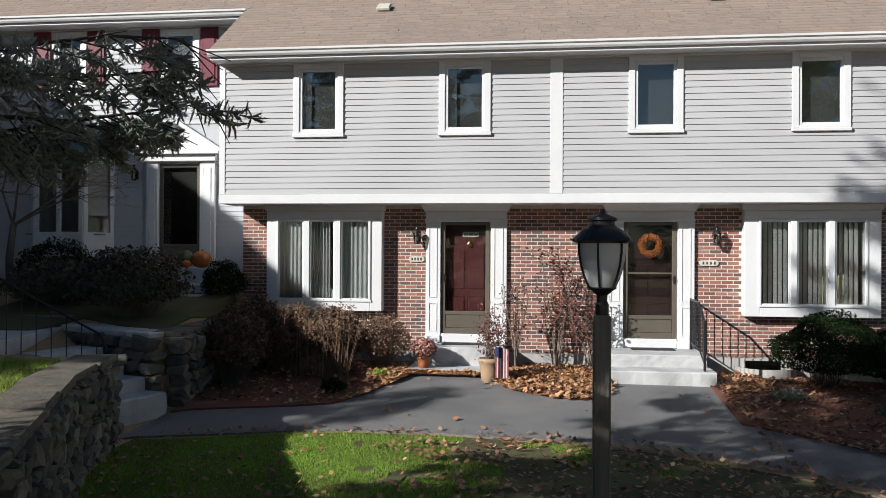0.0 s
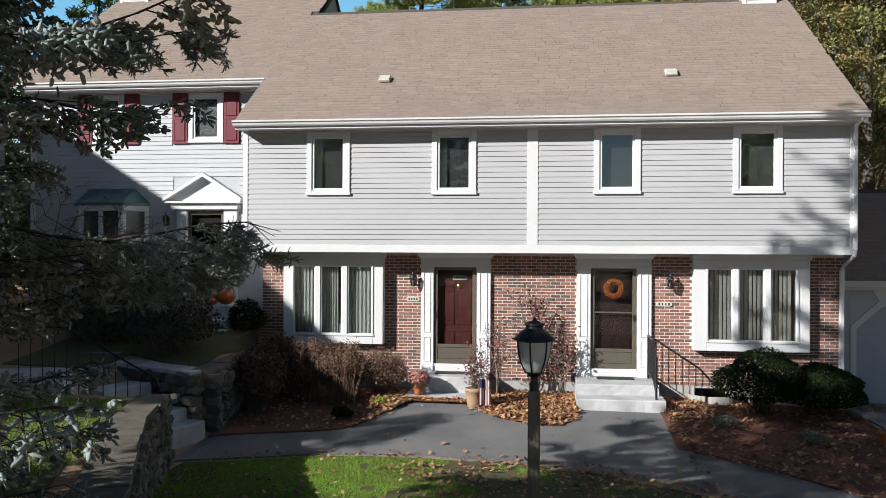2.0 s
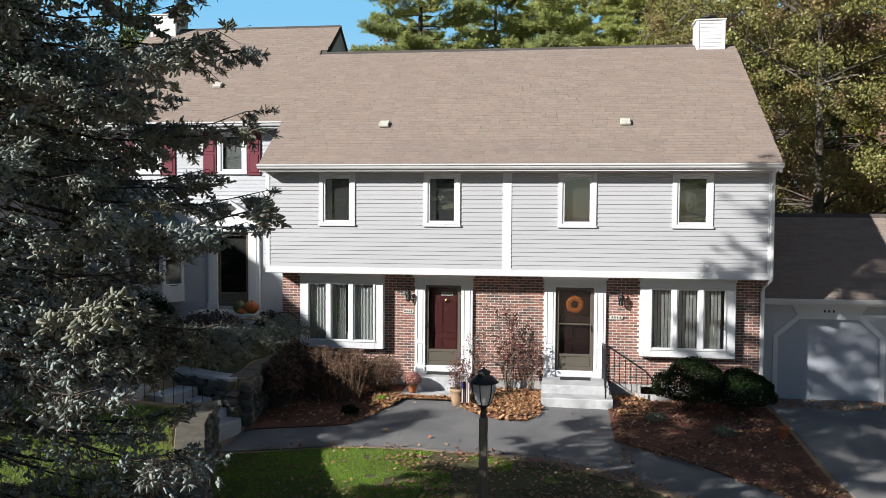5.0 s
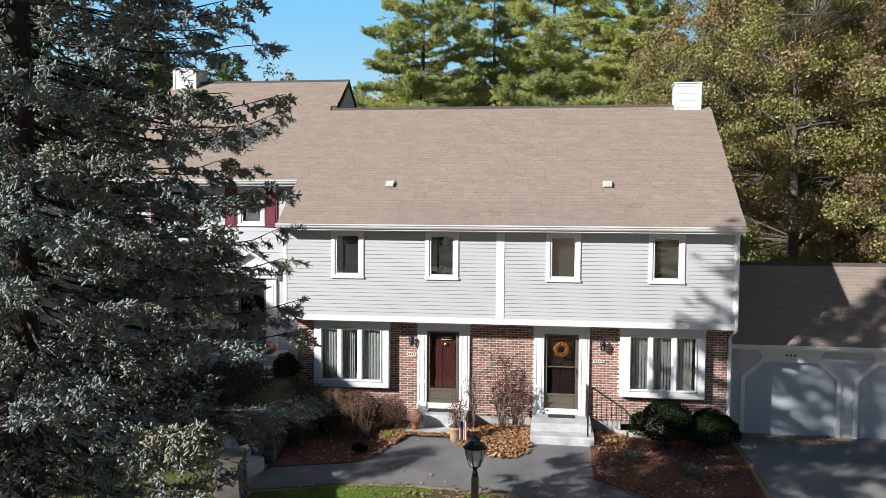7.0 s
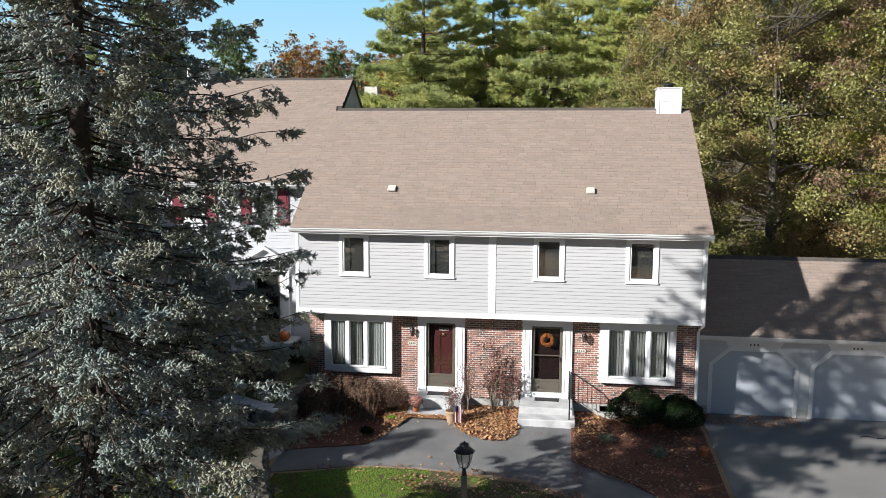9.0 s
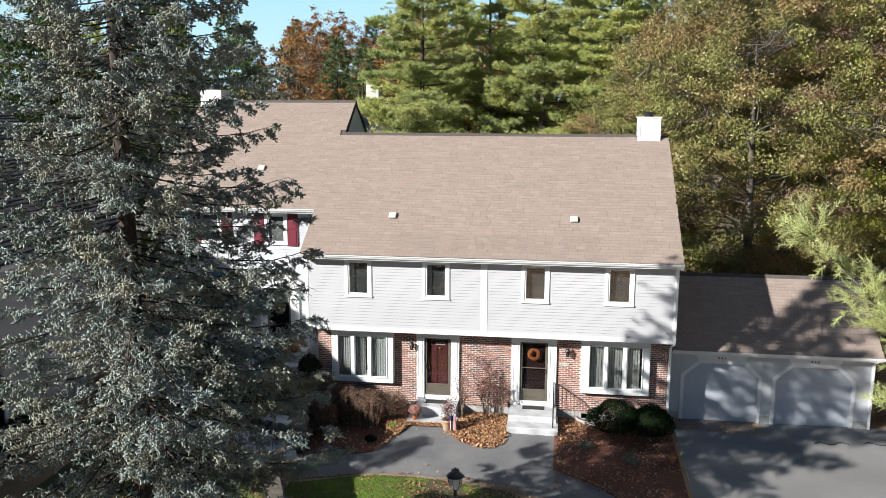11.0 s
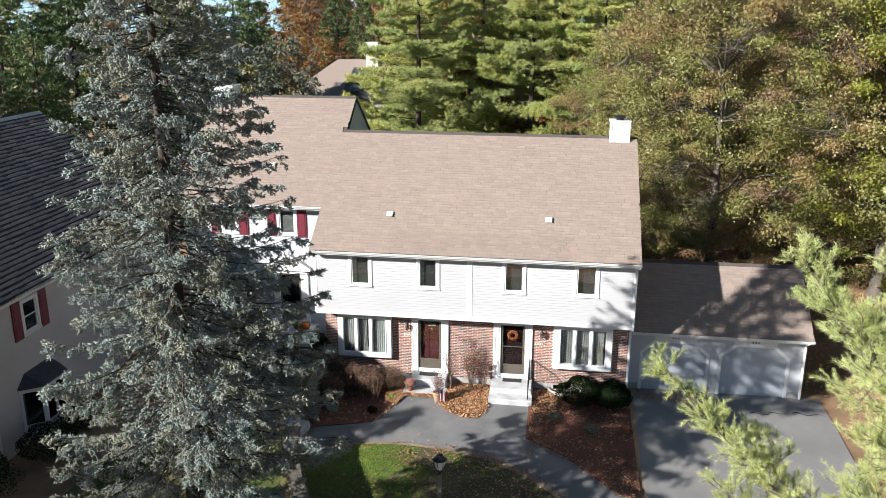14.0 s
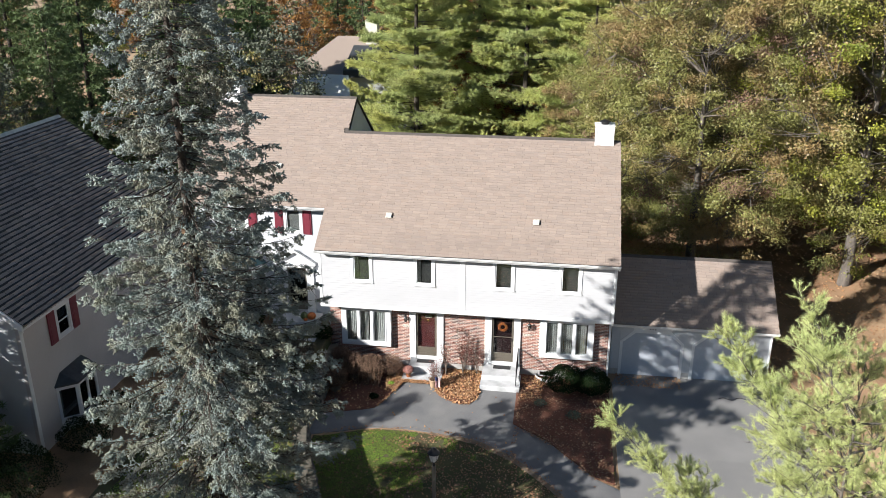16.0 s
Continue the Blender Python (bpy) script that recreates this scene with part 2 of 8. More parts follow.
PINE = material("pine_needle", (0.58, 0.61, 0.27), 0.5, vary=0.10, scale=1.1, island=0.3, second=(0.46, 0.52, 0.21), translucent=0.3)
PINE_FAR = material("far_pine_needle", (0.58, 0.57, 0.20), 0.6, vary=0.15, scale=0.35, island=0.3, second=(0.40, 0.46, 0.15), translucent=0.32, clump=0.5, clump_scale=0.25, clump_to=(0.30, 0.36, 0.17))
HEMLOCK = material("dark_conifer_needle", (0.13, 0.18, 0.065), 0.6, vary=0.15, scale=0.35, island=0.4, second=(0.08, 0.12, 0.045), translucent=0.2)
OAKLEAF = material("olive_oak_leaf", (0.265, 0.255, 0.08), 0.45, vary=0.12, scale=0.5, island=0.2, second=(0.165, 0.175, 0.052), translucent=0.10, spec=0.45, clump=0.75, clump_scale=0.4, clump_to=(0.27, 0.165, 0.08))
YELLOWLEAF = material("yellow_green_leaf", (0.33, 0.33, 0.05), 0.42, vary=0.12, scale=0.5, island=0.25, second=(0.19, 0.23, 0.045), translucent=0.28, clump=0.75, clump_scale=0.3, clump_to=(0.20, 0.18, 0.06))
RUSTLEAF = material("rust_leaf", (0.31, 0.16, 0.04), 0.5, vary=0.15, scale=0.5, island=0.45, second=(0.24, 0.12, 0.045), translucent=0.3)
YEW = material("yew_leaf", (0.015, 0.028, 0.009), 0.7, vary=0.15, scale=2, island=0.5, translucent=0.1, spec=0.06)
DUSKLEAF = material("dusky_shrub_leaf", (0.065, 0.062, 0.04), 0.7, vary=0.2, scale=2, island=0.5, second=(0.085, 0.055, 0.04), translucent=0.1)
# the dry shrub leaf again, darkened for the shrubs that stand in shade
DRYLEAF_SHADED = material("shaded_dry_leaf", (0.145, 0.085, 0.055), 0.8, vary=0.2, scale=2, island=0.5, second=(0.085, 0.052, 0.036), translucent=0.15)
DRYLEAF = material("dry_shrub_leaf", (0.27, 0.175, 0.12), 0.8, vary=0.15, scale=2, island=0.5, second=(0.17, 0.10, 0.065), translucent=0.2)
REDLEAF = material("dark_red_leaf", (0.19, 0.075, 0.06), 0.6, vary=0.15, scale=3, island=0.5, translucent=0.2)
GREYLEAF = material("grey_green_leaf", (0.12, 0.135, 0.095), 0.8, island=0.4)


# ---- mesh helpers ----
class Shape:
    """Collects vertices and faces for one mesh."""
    def __init__(self):
        self.v, self.f = [], []

    def add(self, verts, faces):
        n = len(self.v)
        self.v += [tuple(p) for p in verts]
        self.f += [tuple(i + n for i in q) for q in faces]
        return self

    def box(self, x0, y0, z0, x1, y1, z1, m=None):
        p = [(x, y, z) for x in (x0, x1) for y in (y0, y1) for z in (z0, z1)]
        if m:
            p = [m @ Vector(q) for q in p]
        return self.add(p, [(0, 1, 3, 2), (4, 6, 7, 5), (0, 4, 5, 1), (2, 3, 7, 6), (0, 2, 6, 4), (1, 5, 7, 3)])

    def bevel(self, x0, y0, z0, x1, y1, z1, b=0.01, m=None):
        """A box with chamfered edges."""
        lo, hi = (x0, y0, z0), (x1, y1, z1)
        idx, p = {}, []
        for sx in (0, 1):
            for sy in (0, 1):
                for sz in (0, 1):
                    s = (sx, sy, sz)
                    for a in range(3):
                        q = [((hi[k] - b if s[k] else lo[k] + b) if k != a else (hi[k] if s[k] else lo[k])) for k in range(3)]
                        idx[s, a] = len(p)
                        p.append(m @ Vector(q) if m else q)
        f = []
        for a in range(3):
            u, w = (a + 1) % 3, (a + 2) % 3
            for sa in (0, 1):
                c = []
                for su, sw in ((0, 0), (1, 0), (1, 1), (0, 1)):
                    s = [0, 0, 0]
                    s[a], s[u], s[w] = sa, su, sw
                    c.append(idx[tuple(s), a])
                f.append(tuple(c if sa else c[::-1]))
            for su in (0, 1):
                for sw in (0, 1):
                    s0, s1 = [0, 0, 0], [0, 0, 0]
                    s0[u] = s1[u] = su
                    s0[w] = s1[w] = sw
                    s1[a] = 1
                    s0, s1 = tuple(s0), tuple(s1)
                    q = (idx[s0, u], idx[s1, u], idx[s1, w], idx[s0, w])
                    f.append(q if su != sw else q[::-1])
        for s in [(i, j, k) for i in (0, 1) for j in (0, 1) for k in (0, 1)]:
            q = (idx[s, 0], idx[s, 1], idx[s, 2])
            f.append(q if sum(s) % 2 else q[::-1])
        return self.add(p, f)

    def lathe(self, rings, n=16, centre=(0, 0), caps=True):
        """Rings of (radius, z) turned round an upright axis."""
        base = len(self.v)
        for r, z in rings:
            for k in range(n):
                a = 2 * math.pi * k / n
                self.v.append((centre[0] + r * math.cos(a), centre[1] + r * math.sin(a), z))
        for i in range(len(rings) - 1):
            for k in range(n):
                a, b = base + i * n + k, base + i * n + (k + 1) % n
                self.f.append((a, b, b + n, a + n))
        if caps:
            self.f.append(tuple(base + k for k in range(n))[::-1])
            self.f.append(tuple(base + (len(rings) - 1) * n + k for k in range(n)))
        return self

    def tube(self, pts, r, n=6):
        """A tube along points; r is one radius or one for each point."""
        pts = [Vector(p) for p in pts]
        rs = r if isinstance(r, (list, tuple)) else [r] * len(pts)
        base = len(self.v)
        side = None
        for i, p in enumerate(pts):
            d = (pts[min(i + 1, len(pts) - 1)] - pts[max(i - 1, 0)])
            d = d.normalized() if d.length > 1e-9 else Vector((0, 0, 1))
            if side is None:
                side = d.orthogonal().normalized()
            side = (side - d * side.dot(d)).normalized()
            up = d.cross(side)
            for k in range(n):
                a = 2 * math.pi * k / n
                self.v.append(tuple(p + (side * math.cos(a) + up * math.sin(a)) * rs[i]))
        for i in range(len(pts) - 1):
            for k in range(n):
                a, b = base + i * n + k, base + i * n + (k + 1) % n
                self.f.append((a, b, b + n, a + n))
        self.f.append(tuple(base + k for k in range(n))[::-1])
        self.f.append(tuple(base + (len(pts) - 1) * n + k for k in range(n)))
        return self

    def prism(self, outline, a, b):
        """An outline of (x, z) pushed from y=a to y=b; drawn anticlockwise as seen from -y."""
        n = len(outline)
        v = [(x, a, z) for x, z in outline] + [(x, b, z) for x, z in outline]
        f = [tuple(range(n)), tuple(range(n, 2 * n))[::-1]] + [(i, i + n, (i + 1) % n + n, (i + 1) % n) for i in range(n)]
        return self.add(v, f)

    def profile_x(self, outline, x0, x1):
        """An outline of (y, z) pushed along x."""
        n = len(outline)
        v = [(x0, y, z) for y, z in outline] + [(x1, y, z) for y, z in outline]
        f = [tuple(range(n))[::-1], tuple(range(n, 2 * n))] + [(i, (i + 1) % n, (i + 1) % n + n, i + n) for i in range(n)]
        return self.add(v, f)

    def mesh(self, name):
        me = bpy.data.meshes.new(name)
        me.from_pydata(self.v, [], self.f)
        me.update()
        return me


def mesh_np(name, v, f):
    """A mesh out of arrays of vertices and of faces with the same number of corners."""
    v, f = np.ascontiguousarray(v, np.float32), np.ascontiguousarray(f, np.int32)
    me = bpy.data.meshes.new(name)
    k = f.shape[1]
    me.vertices.add(len(v))
    me.vertices.foreach_set("co", v.ravel())
    me.loops.add(f.size)
    me.loops.foreach_set("vertex_index", f.ravel())
    me.polygons.add(len(f))
    me.polygons.foreach_set("loop_start", np.arange(0, f.size, k, dtype=np.int32))
    me.polygons.foreach_set("loop_total", np.full(len(f), k, np.int32))
    me.update(calc_edges=True)
    return me


def part(name, shape, mat, parent, label="", kind=""):
    """One mesh object under a thing or a part."""
    me = shape if isinstance(shape, bpy.types.Mesh) else shape.mesh(name)
    if not me.materials:
        me.materials.append(mat)
    ob = new(name, me)
    ob.parent = parent
    if parent is not None:
        ob.matrix_parent_inverse = base_of(parent).inverted()
    return tagged(ob, label, kind=kind)


def base_of(ob):
    m = ob.matrix_basis.copy()
    while ob.parent is not None:
        m = ob.parent.matrix_basis @ ob.matrix_parent_inverse @ m
        ob = ob.parent
    return m


def thing(name, at, label, category, group="", kind=""):
    """An Empty at a thing's base, for its parts."""
    ob = new(name)
    ob.empty_display_size = 0.2
    ob.matrix_basis = Matrix.Translation(at)
    return tagged(ob, label, category, group, kind)


def single(name, shape, mat, label, category, group="", kind=""):
    """A thing of one mesh."""
    ob = part(name, shape, mat, None)
    return tagged(ob, label, category, group, kind)


def smooth(ob):
    for p in ob.data.polygons:
        p.use_smooth = True
    return ob


def wall_holes(s, x0, x1, z0, z1, y0, y1, holes):
    """A wall of boxes round rectangular openings (x0, x1, z0, z1)."""
    xs = sorted({x0, x1, *[h[0] for h in holes], *[h[1] for h in holes]})
    xs = [x for x in xs if x0 <= x <= x1]
    for a, b in zip(xs, xs[1:]):
        m = (a + b) / 2
        cuts = sorted((h[2], h[3]) for h in holes if h[0] < m < h[1])
        z = z0
        for lo, hi in cuts:
            if lo > z:
                s.box(a, y0, z, b, y1, lo)
            z = max(z, hi)
        if z < z1:
            s.box(a, y0, z, b, y1, z1)
    return s


def clamp(v, a, b):
    return max(a, min(b, v))


def ease(v, a, b):
    t = clamp((v - a) / (b - a), 0, 1)
    return t * t * (3 - 2 * t)


def table(x, rows):
    """Straight lines between rows of (x, y)."""
    return float(np.interp(x, [r[0] for r in rows], [r[1] for r in rows]))

# ---- the lie of the land ----
WALL_LINE = [(-13.5, 3.5), (-9.8, 2.72), (-8.5, 2.1), (-7.0, 1.35), (-5.3, 0.87), (-3.4, 0.62), (0.7, 0.45), (2.0, 0.2)]   # y, x of the retaining wall


def low(x, y):
    z = -0.1 + 0.075 * clamp(y + 0.7, -3.3, 0) - 0.01 * clamp(x - 3.7, -3.7, 5.3) - 0.05 * clamp(x - 9, 0, 4)
    z += 0.16 * clamp(x - 20.2, 0, 7) * ease(y, -6, 0)
    return z + 0.035 * clamp(y - 6, 0, 40) - 0.01 * clamp(-8 - y, 0, 25)


def high(x, y):
    return 0.70 + 0.5 * ease(y, -4, 1.5) + 0.03 * clamp(-x, 0, 8) + 0.02 * clamp(y - 6, 0, 40)


def wall_x(y):
    return table(y, WALL_LINE)


def stair_wall(x):
    """Where the wall beside the garden stairs runs."""
    return -3.24 + 0.451 * (0.5 - clamp(x, -1.45, 0.5)) if x > -1.5 else -3.55


def ground_z(x, y):
    """Height of the open ground; the upper lawn stands behind the retaining wall."""
    a, b = low(x, y), high(x, y)
    if y > 9:
        return b + (a - b) * ease(x, -6, 6)
    w = wall_x(y)
    if -5.15 < y < stair_wall(x) - 0.02:
        return clamp(-0.32 + 0.55 * (0.55 - x), a, b) - 0.02 if x < 0.9 else a
    if y < -13.5:
        k = ease(y, -17.5, -13.5)
        return a + (b - a) * ease(w - 0.25 - x, -2.5 * (1 - k), 0.2 + 2.5 * (1 - k))
    return b if x < w - 0.3 else a if x > w - 0.1 else b + (a - b) * (x - w + 0.3) / 0.2


def build_ground():
    xs = np.concatenate([[-900, -400, -200, -110, -70, -50, -38, -30, -24, -20, -17, -14, -12], np.arange(-10, 21, 0.25), [22, 24, 27, 31, 36, 44, 56, 75, 110, 200, 400, 900]])
    ys = np.concatenate([[-900, -400, -200, -110, -75, -55, -42, -34, -28, -24, -21, -19], np.arange(-17.5, 4, 0.25), [5, 6, 7.5, 9, 10, 12, 15, 18, 22, 27, 33, 40, 50, 65, 90, 140, 250, 500, 900]])
    v = np.array([(x, y, ground_z(x, y) + 0.03 * noise.noise((x * 0.5, y * 0.5, 3.0)) * (1 if x < -1 or y < -17.6 or x > 20 or y > 6 else 0)) for y in ys for x in xs])
    n, m = len(xs), len(ys)
    i = np.arange(n * m).reshape(m, n)
    f = np.stack([i[:-1, :-1], i[:-1, 1:], i[1:, 1:], i[1:, :-1]], -1).reshape(-1, 4)
    g = single("ground", mesh_np("ground", v, f), EARTH, "brown leaf-strewn earth rising behind a stone wall", "ground", kind="structure")
    smooth(g)


def sheet(name, xs, lo, hi, lift, mat, label, category, rows=14):
    """A thin draped layer between two edges given for each x, with a rim of its own."""
    xs = list(xs)
    v, f = [], []
    for x in xs:
        a, b = lo(x), hi(x)
        for k in range(rows + 1):
            y = a + (b - a) * k / rows
            v.append((x, y, ground_z(x, y) + lift))
    top = len(v)
    for i in range(len(xs) - 1):
        for k in range(rows):
            a = i * (rows + 1) + k
            f.append((a, a + rows + 1, a + rows + 2, a + 1))
    rim = [i * (rows + 1) for i in range(len(xs))] + [(len(xs) - 1) * (rows + 1) + k for k in range(1, rows + 1)] + [i * (rows + 1) + rows for i in range(len(xs) - 2, -1, -1)] + [k for k in range(rows - 1, 0, -1)]
    down = {}
    for j in rim:
        down[j] = len(v)
        v.append((v[j][0], v[j][1], v[j][2] - lift - 0.06))
    for a, b in zip(rim, rim[1:] + rim[:1]):
        f.append((a, down[a], down[b], b))
    s = Shape().add(v, f)
    return single(name, s, mat, label, category, kind="structure")


WALK_FRONT = [(0.72, -5.0), (1.4, -4.75), (2.1, -4.5), (2.8, -4.2), (3.5, -4.05), (4.5, -4.0), (5.6, -4.1), (6.6, -4.2), (7.4, -4.4), (8.0, -4.75), (8.65, -5.15), (9.3, -5.75), (9.95, -6.4), (10.8, -7.4), (11.6, -8.6), (12.6, -10.2)]
WALK_BACK = [(0.72, -3.55), (1.5, -3.3), (2.4, -3.05), (2.9, -2.85), (3.2, -2.3), (3.5, -1.5), (3.75, -0.8), (5.0, -0.8), (5.3, -1.45), (5.7, -1.85), (6.2, -2.05), (6.75, -2.0), (7.0, -1.5), (7.06, -0.95), (8.6, -0.95), (8.66, -2.2), (8.8, -3.3), (9.3, -3.55), (9.95, -3.95), (10.8, -4.9), (11.7, -5.9), (12.6, -6.4)]
BED_EDGE = [(8.6, -3.2), (8.8, -3.35), (9.3, -3.6), (9.95, -4.0), (10.8, -4.95), (11.7, -5.95), (12.45, -6.2)]

build_ground()
sheet("walkway", np.unique(np.concatenate([np.arange(0.72, 12.6, 0.1), [12.6, 3.75, 5.0, 7.06, 8.6, 8.66]])), lambda x: table(x, WALK_FRONT), lambda x: table(x, WALK_BACK), 0.025, ASPHALT, "dark grey asphalt walkway with dappled shade", "walkway", 20)
sheet("driveway", np.arange(12.55, 20.01, 0.25), lambda x: -15.5 + 0.0 * x, lambda x: 1.72 - 0.9 * clamp((12.9 - x) / 0.35, 0, 1), 0.035, DRIVE, "worn light grey asphalt driveway before the garage", "driveway", 60)
sheet("mulch_bed", np.arange(8.55, 12.5, 0.12), lambda x: table(x, BED_EDGE) + 0.1, lambda x: 0.6, 0.05, MULCH, "red bark mulch bed strewn with dry leaves", "mulch bed", 30)
sheet("mulch_bed", np.arange(0.75, 3.78, 0.12), lambda x: table(x, WALK_BACK) + 0.03, lambda x: 0.6, 0.045, MULCH, "shaded red bark mulch bed under dry shrubs", "mulch bed", 24)
sheet("mulch_bed", np.arange(5.05, 7.06, 0.1), lambda x: table(x, WALK_BACK) + 0.03, lambda x: 0.6, 0.045, MULCH, "small mulch bed between the two front steps", "mulch bed", 16)
# dark turf soil over the terrace; the dark colour stands for shade there
sheet("mulch_bed", np.arange(-3.2, 0.34, 0.15), lambda x: stair_wall(x) + 0.28, lambda x: 0.5, 0.03, TURF, "terrace earth below the porch, coloured dark for its shade", "mulch bed", 24)
sheet("lawn", np.arange(-4.5, 2.3, 0.2), lambda x: -11.4 + 0.6 * (x > 1.6), lambda x: table(x, [(0.25, -5.75), (0.8, -7.4), (1.5, -8.8), (2.1, -10.2)]), 0.012, TURF, "bright green grass above the stone wall", "lawn", 30)
LAWN_R = [(1.3, -4.86), *WALK_FRONT[2:]]
sheet("lawn", np.arange(1.0, 12.3, 0.15), lambda x: -15.5 + 0.0 * x if x > 3.6 else table(x, [(0.87, -5.2), (1.35, -6.9), (2.1, -8.4), (2.72, -9.7), (3.5, -13.3)]), lambda x: table(x, LAWN_R) - 0.12, 0.015, TURF, "thin autumn lawn scattered with fallen leaves", "lawn", 60)


SANDY = material("sandy_soil", (0.26, 0.20, 0.14), 1.0, vary=0.3, scale=2.5, grain=70, bump=0.9, bump_scale=60, second=(0.16, 0.12, 0.08))
sheet("soil_edge", np.arange(5.4, 12.4, 0.12), lambda x: table(x, WALK_FRONT) - 0.16 - 0.16 * ease(x, 5.4, 8) - 0.06 * noise.noise((x * 3, 1, 1)), lambda x: table(x, WALK_FRONT) + 0.03 * noise.noise((x * 5, 2, 1)), 0.03, SANDY, "bare sandy soil along the walkway edge", "soil", 3)


# ---- parts of buildings ----
def clapboards(parent, x0, x1, z0, z1, y, holes, mat, step=0.107, cut=None):
    """Overlapping boards, one object each, broken at openings. cut(z) may narrow the course."""
    shared = {}
    n = int(round((z1 - z0) / step))
    for i in range(n):
        a = z0 + i * step
        zm = a + step / 2
        lo, hi = (x0, x1) if cut is None else cut(zm)
        spans = [(lo, hi)]
        for h in holes:
            if h[2] < zm < h[3]:
                spans = [q for s in spans for q in ((s[0], min(s[1], h[0])), (max(s[0], h[1]), s[1])) if q[1] - q[0] > 0.02]
        for s in spans:
            w = round(s[1] - s[0], 3)
            if w not in shared:
                shared[w] = Shape().profile_x([(0.0, 0), (-0.022, 0), (-0.022, 0.004), (-0.005, step + 0.012), (0.0, step + 0.012)], 0, w).mesh("clapboard")
            ob = part("clapboard", shared[w], mat, parent)
            ob.matrix_basis = Matrix.Translation((s[0], y, a)) @ Matrix.Diagonal((1, 1, 1, 1))


def course_bricks(parent, x0, x1, z0, z1, y, holes, near):
    """A running bond wall: bricks proud of the mortar; those inside `near` are objects of their own."""
    me = Shape().bevel(0, 0, 0, 0.189, 0.05, 0.0537, 0.003).mesh("brick")
    
    rest = Shape()
    rows = int((z1 - z0) / 0.0677)
    rng = random.Random(5)
    for r in range(rows):
        z = z0 + r * 0.0677 + 0.005
        x = x0 + (0.1015 if r % 2 else 0)
        if r % 2:
            cells = [(x0, 0.0965)]
        else:
            cells = []
        while x < x1 - 0.05:
            cells.append((x, min(0.189, x1 - x)))
            x += 0.203
        for cx, w in cells:
            # trim at openings
            a, b = cx, cx + w
            for h in holes:
                if h[2] < z + 0.03 < h[3]:
                    if a < h[0] < b:
                        b = h[0]
                    elif a < h[1] < b:
                        a = h[1]
                    elif h[0] <= a and b <= h[1]:
                        a = b
            if b - a < 0.03:
                continue
            dy = rng.uniform(-0.002, 0.002)
            if near[0] < a and b < near[1] and abs(b - a - 0.189) < 0.002:
                ob = part("brick", me, BRICK, parent)
                ob.matrix_basis = Matrix.Translation((a, y - 0.005 + dy, z))
            else:
                rest.bevel(a, y - 0.005 + dy, z, b, y + 0.04, z + 0.0537, 0.003)
    part("joined_bricks", rest, BRICK_J, parent, kind="stuff")


def shingle_plane(parent, x0, x1, y0, z0, slope, length, mat_one, mat_rest, near=None, cut=None, seed=1, tab=0.31, step=0.142, lift=0.019, edge=None):
    """Rows of shingle tabs up a roof whose eave runs along x. cut(v) gives the x range at a distance v up the slope."""
    rng = np.random.default_rng(seed)
    c, s = math.cos(math.atan(slope)), math.sin(math.atan(slope))
    one = Shape().add([(0, 0, 0), (1, 0, 0), (1, 0, lift), (0, 0, lift), (0, step * c * 1.05, step * s * 1.05 + 0.002), (1, step * c * 1.05, step * s * 1.05 + 0.002)],
                      [(0, 1, 2, 3), (3, 2, 5, 4), (0, 3, 4), (1, 5, 2)]).mesh("shingle")
    V, F, n = [], [], 0
    for i in range(int(length / step)):
        v = i * step
        lo, hi = (x0, x1) if cut is None else cut(v)
        x = lo - rng.uniform(0, tab)
        while x < hi:
            w = tab * rng.uniform(0.72, 1.25)
            a, b = max(x, lo), min(x + w - 0.004, hi)
            x += w
            if b - a < 0.03:
                continue
            j = rng.uniform(-0.004, 0.004)
            y, z = y0 + (v + j) * c, z0 + (v + j) * s
            if near and near[0] < a and b < near[1] and v < near[2]:
                ob = part("shingle", one, mat_one, parent)
                ob.matrix_basis = Matrix.Translation((a, y, z)) @ Matrix.Diagonal((b - a, 1, 1, 1))
                continue
            h = lift * rng.uniform(0.7, 1.2)
            ty, tz = y + step * c * 1.05, z + step * s * 1.05 + 0.002
            V += [(a, y, z - 0.004), (b, y, z - 0.004), (b, y - h * s, z + h * c), (a, y - h * s, z + h * c), (a, ty, tz), (b, ty, tz)]
            F += [(n, n + 1, n + 2, n + 3), (n + 3, n + 2, n + 5, n + 4)]
            n += 6
    part("joined_shingles", mesh_np("joined_shingles", np.array(V), np.array(F)), mat_rest, parent, kind="stuff")
    # edge: dark strips laid over the course butts as painted shadow lines
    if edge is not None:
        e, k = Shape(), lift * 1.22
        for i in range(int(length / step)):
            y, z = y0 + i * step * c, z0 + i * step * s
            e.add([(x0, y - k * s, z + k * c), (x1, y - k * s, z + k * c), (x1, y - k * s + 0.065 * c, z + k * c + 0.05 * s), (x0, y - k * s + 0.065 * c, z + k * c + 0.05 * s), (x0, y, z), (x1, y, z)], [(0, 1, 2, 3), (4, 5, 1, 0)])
        part("course_shadow_strips", e, edge, parent, kind="stuff")


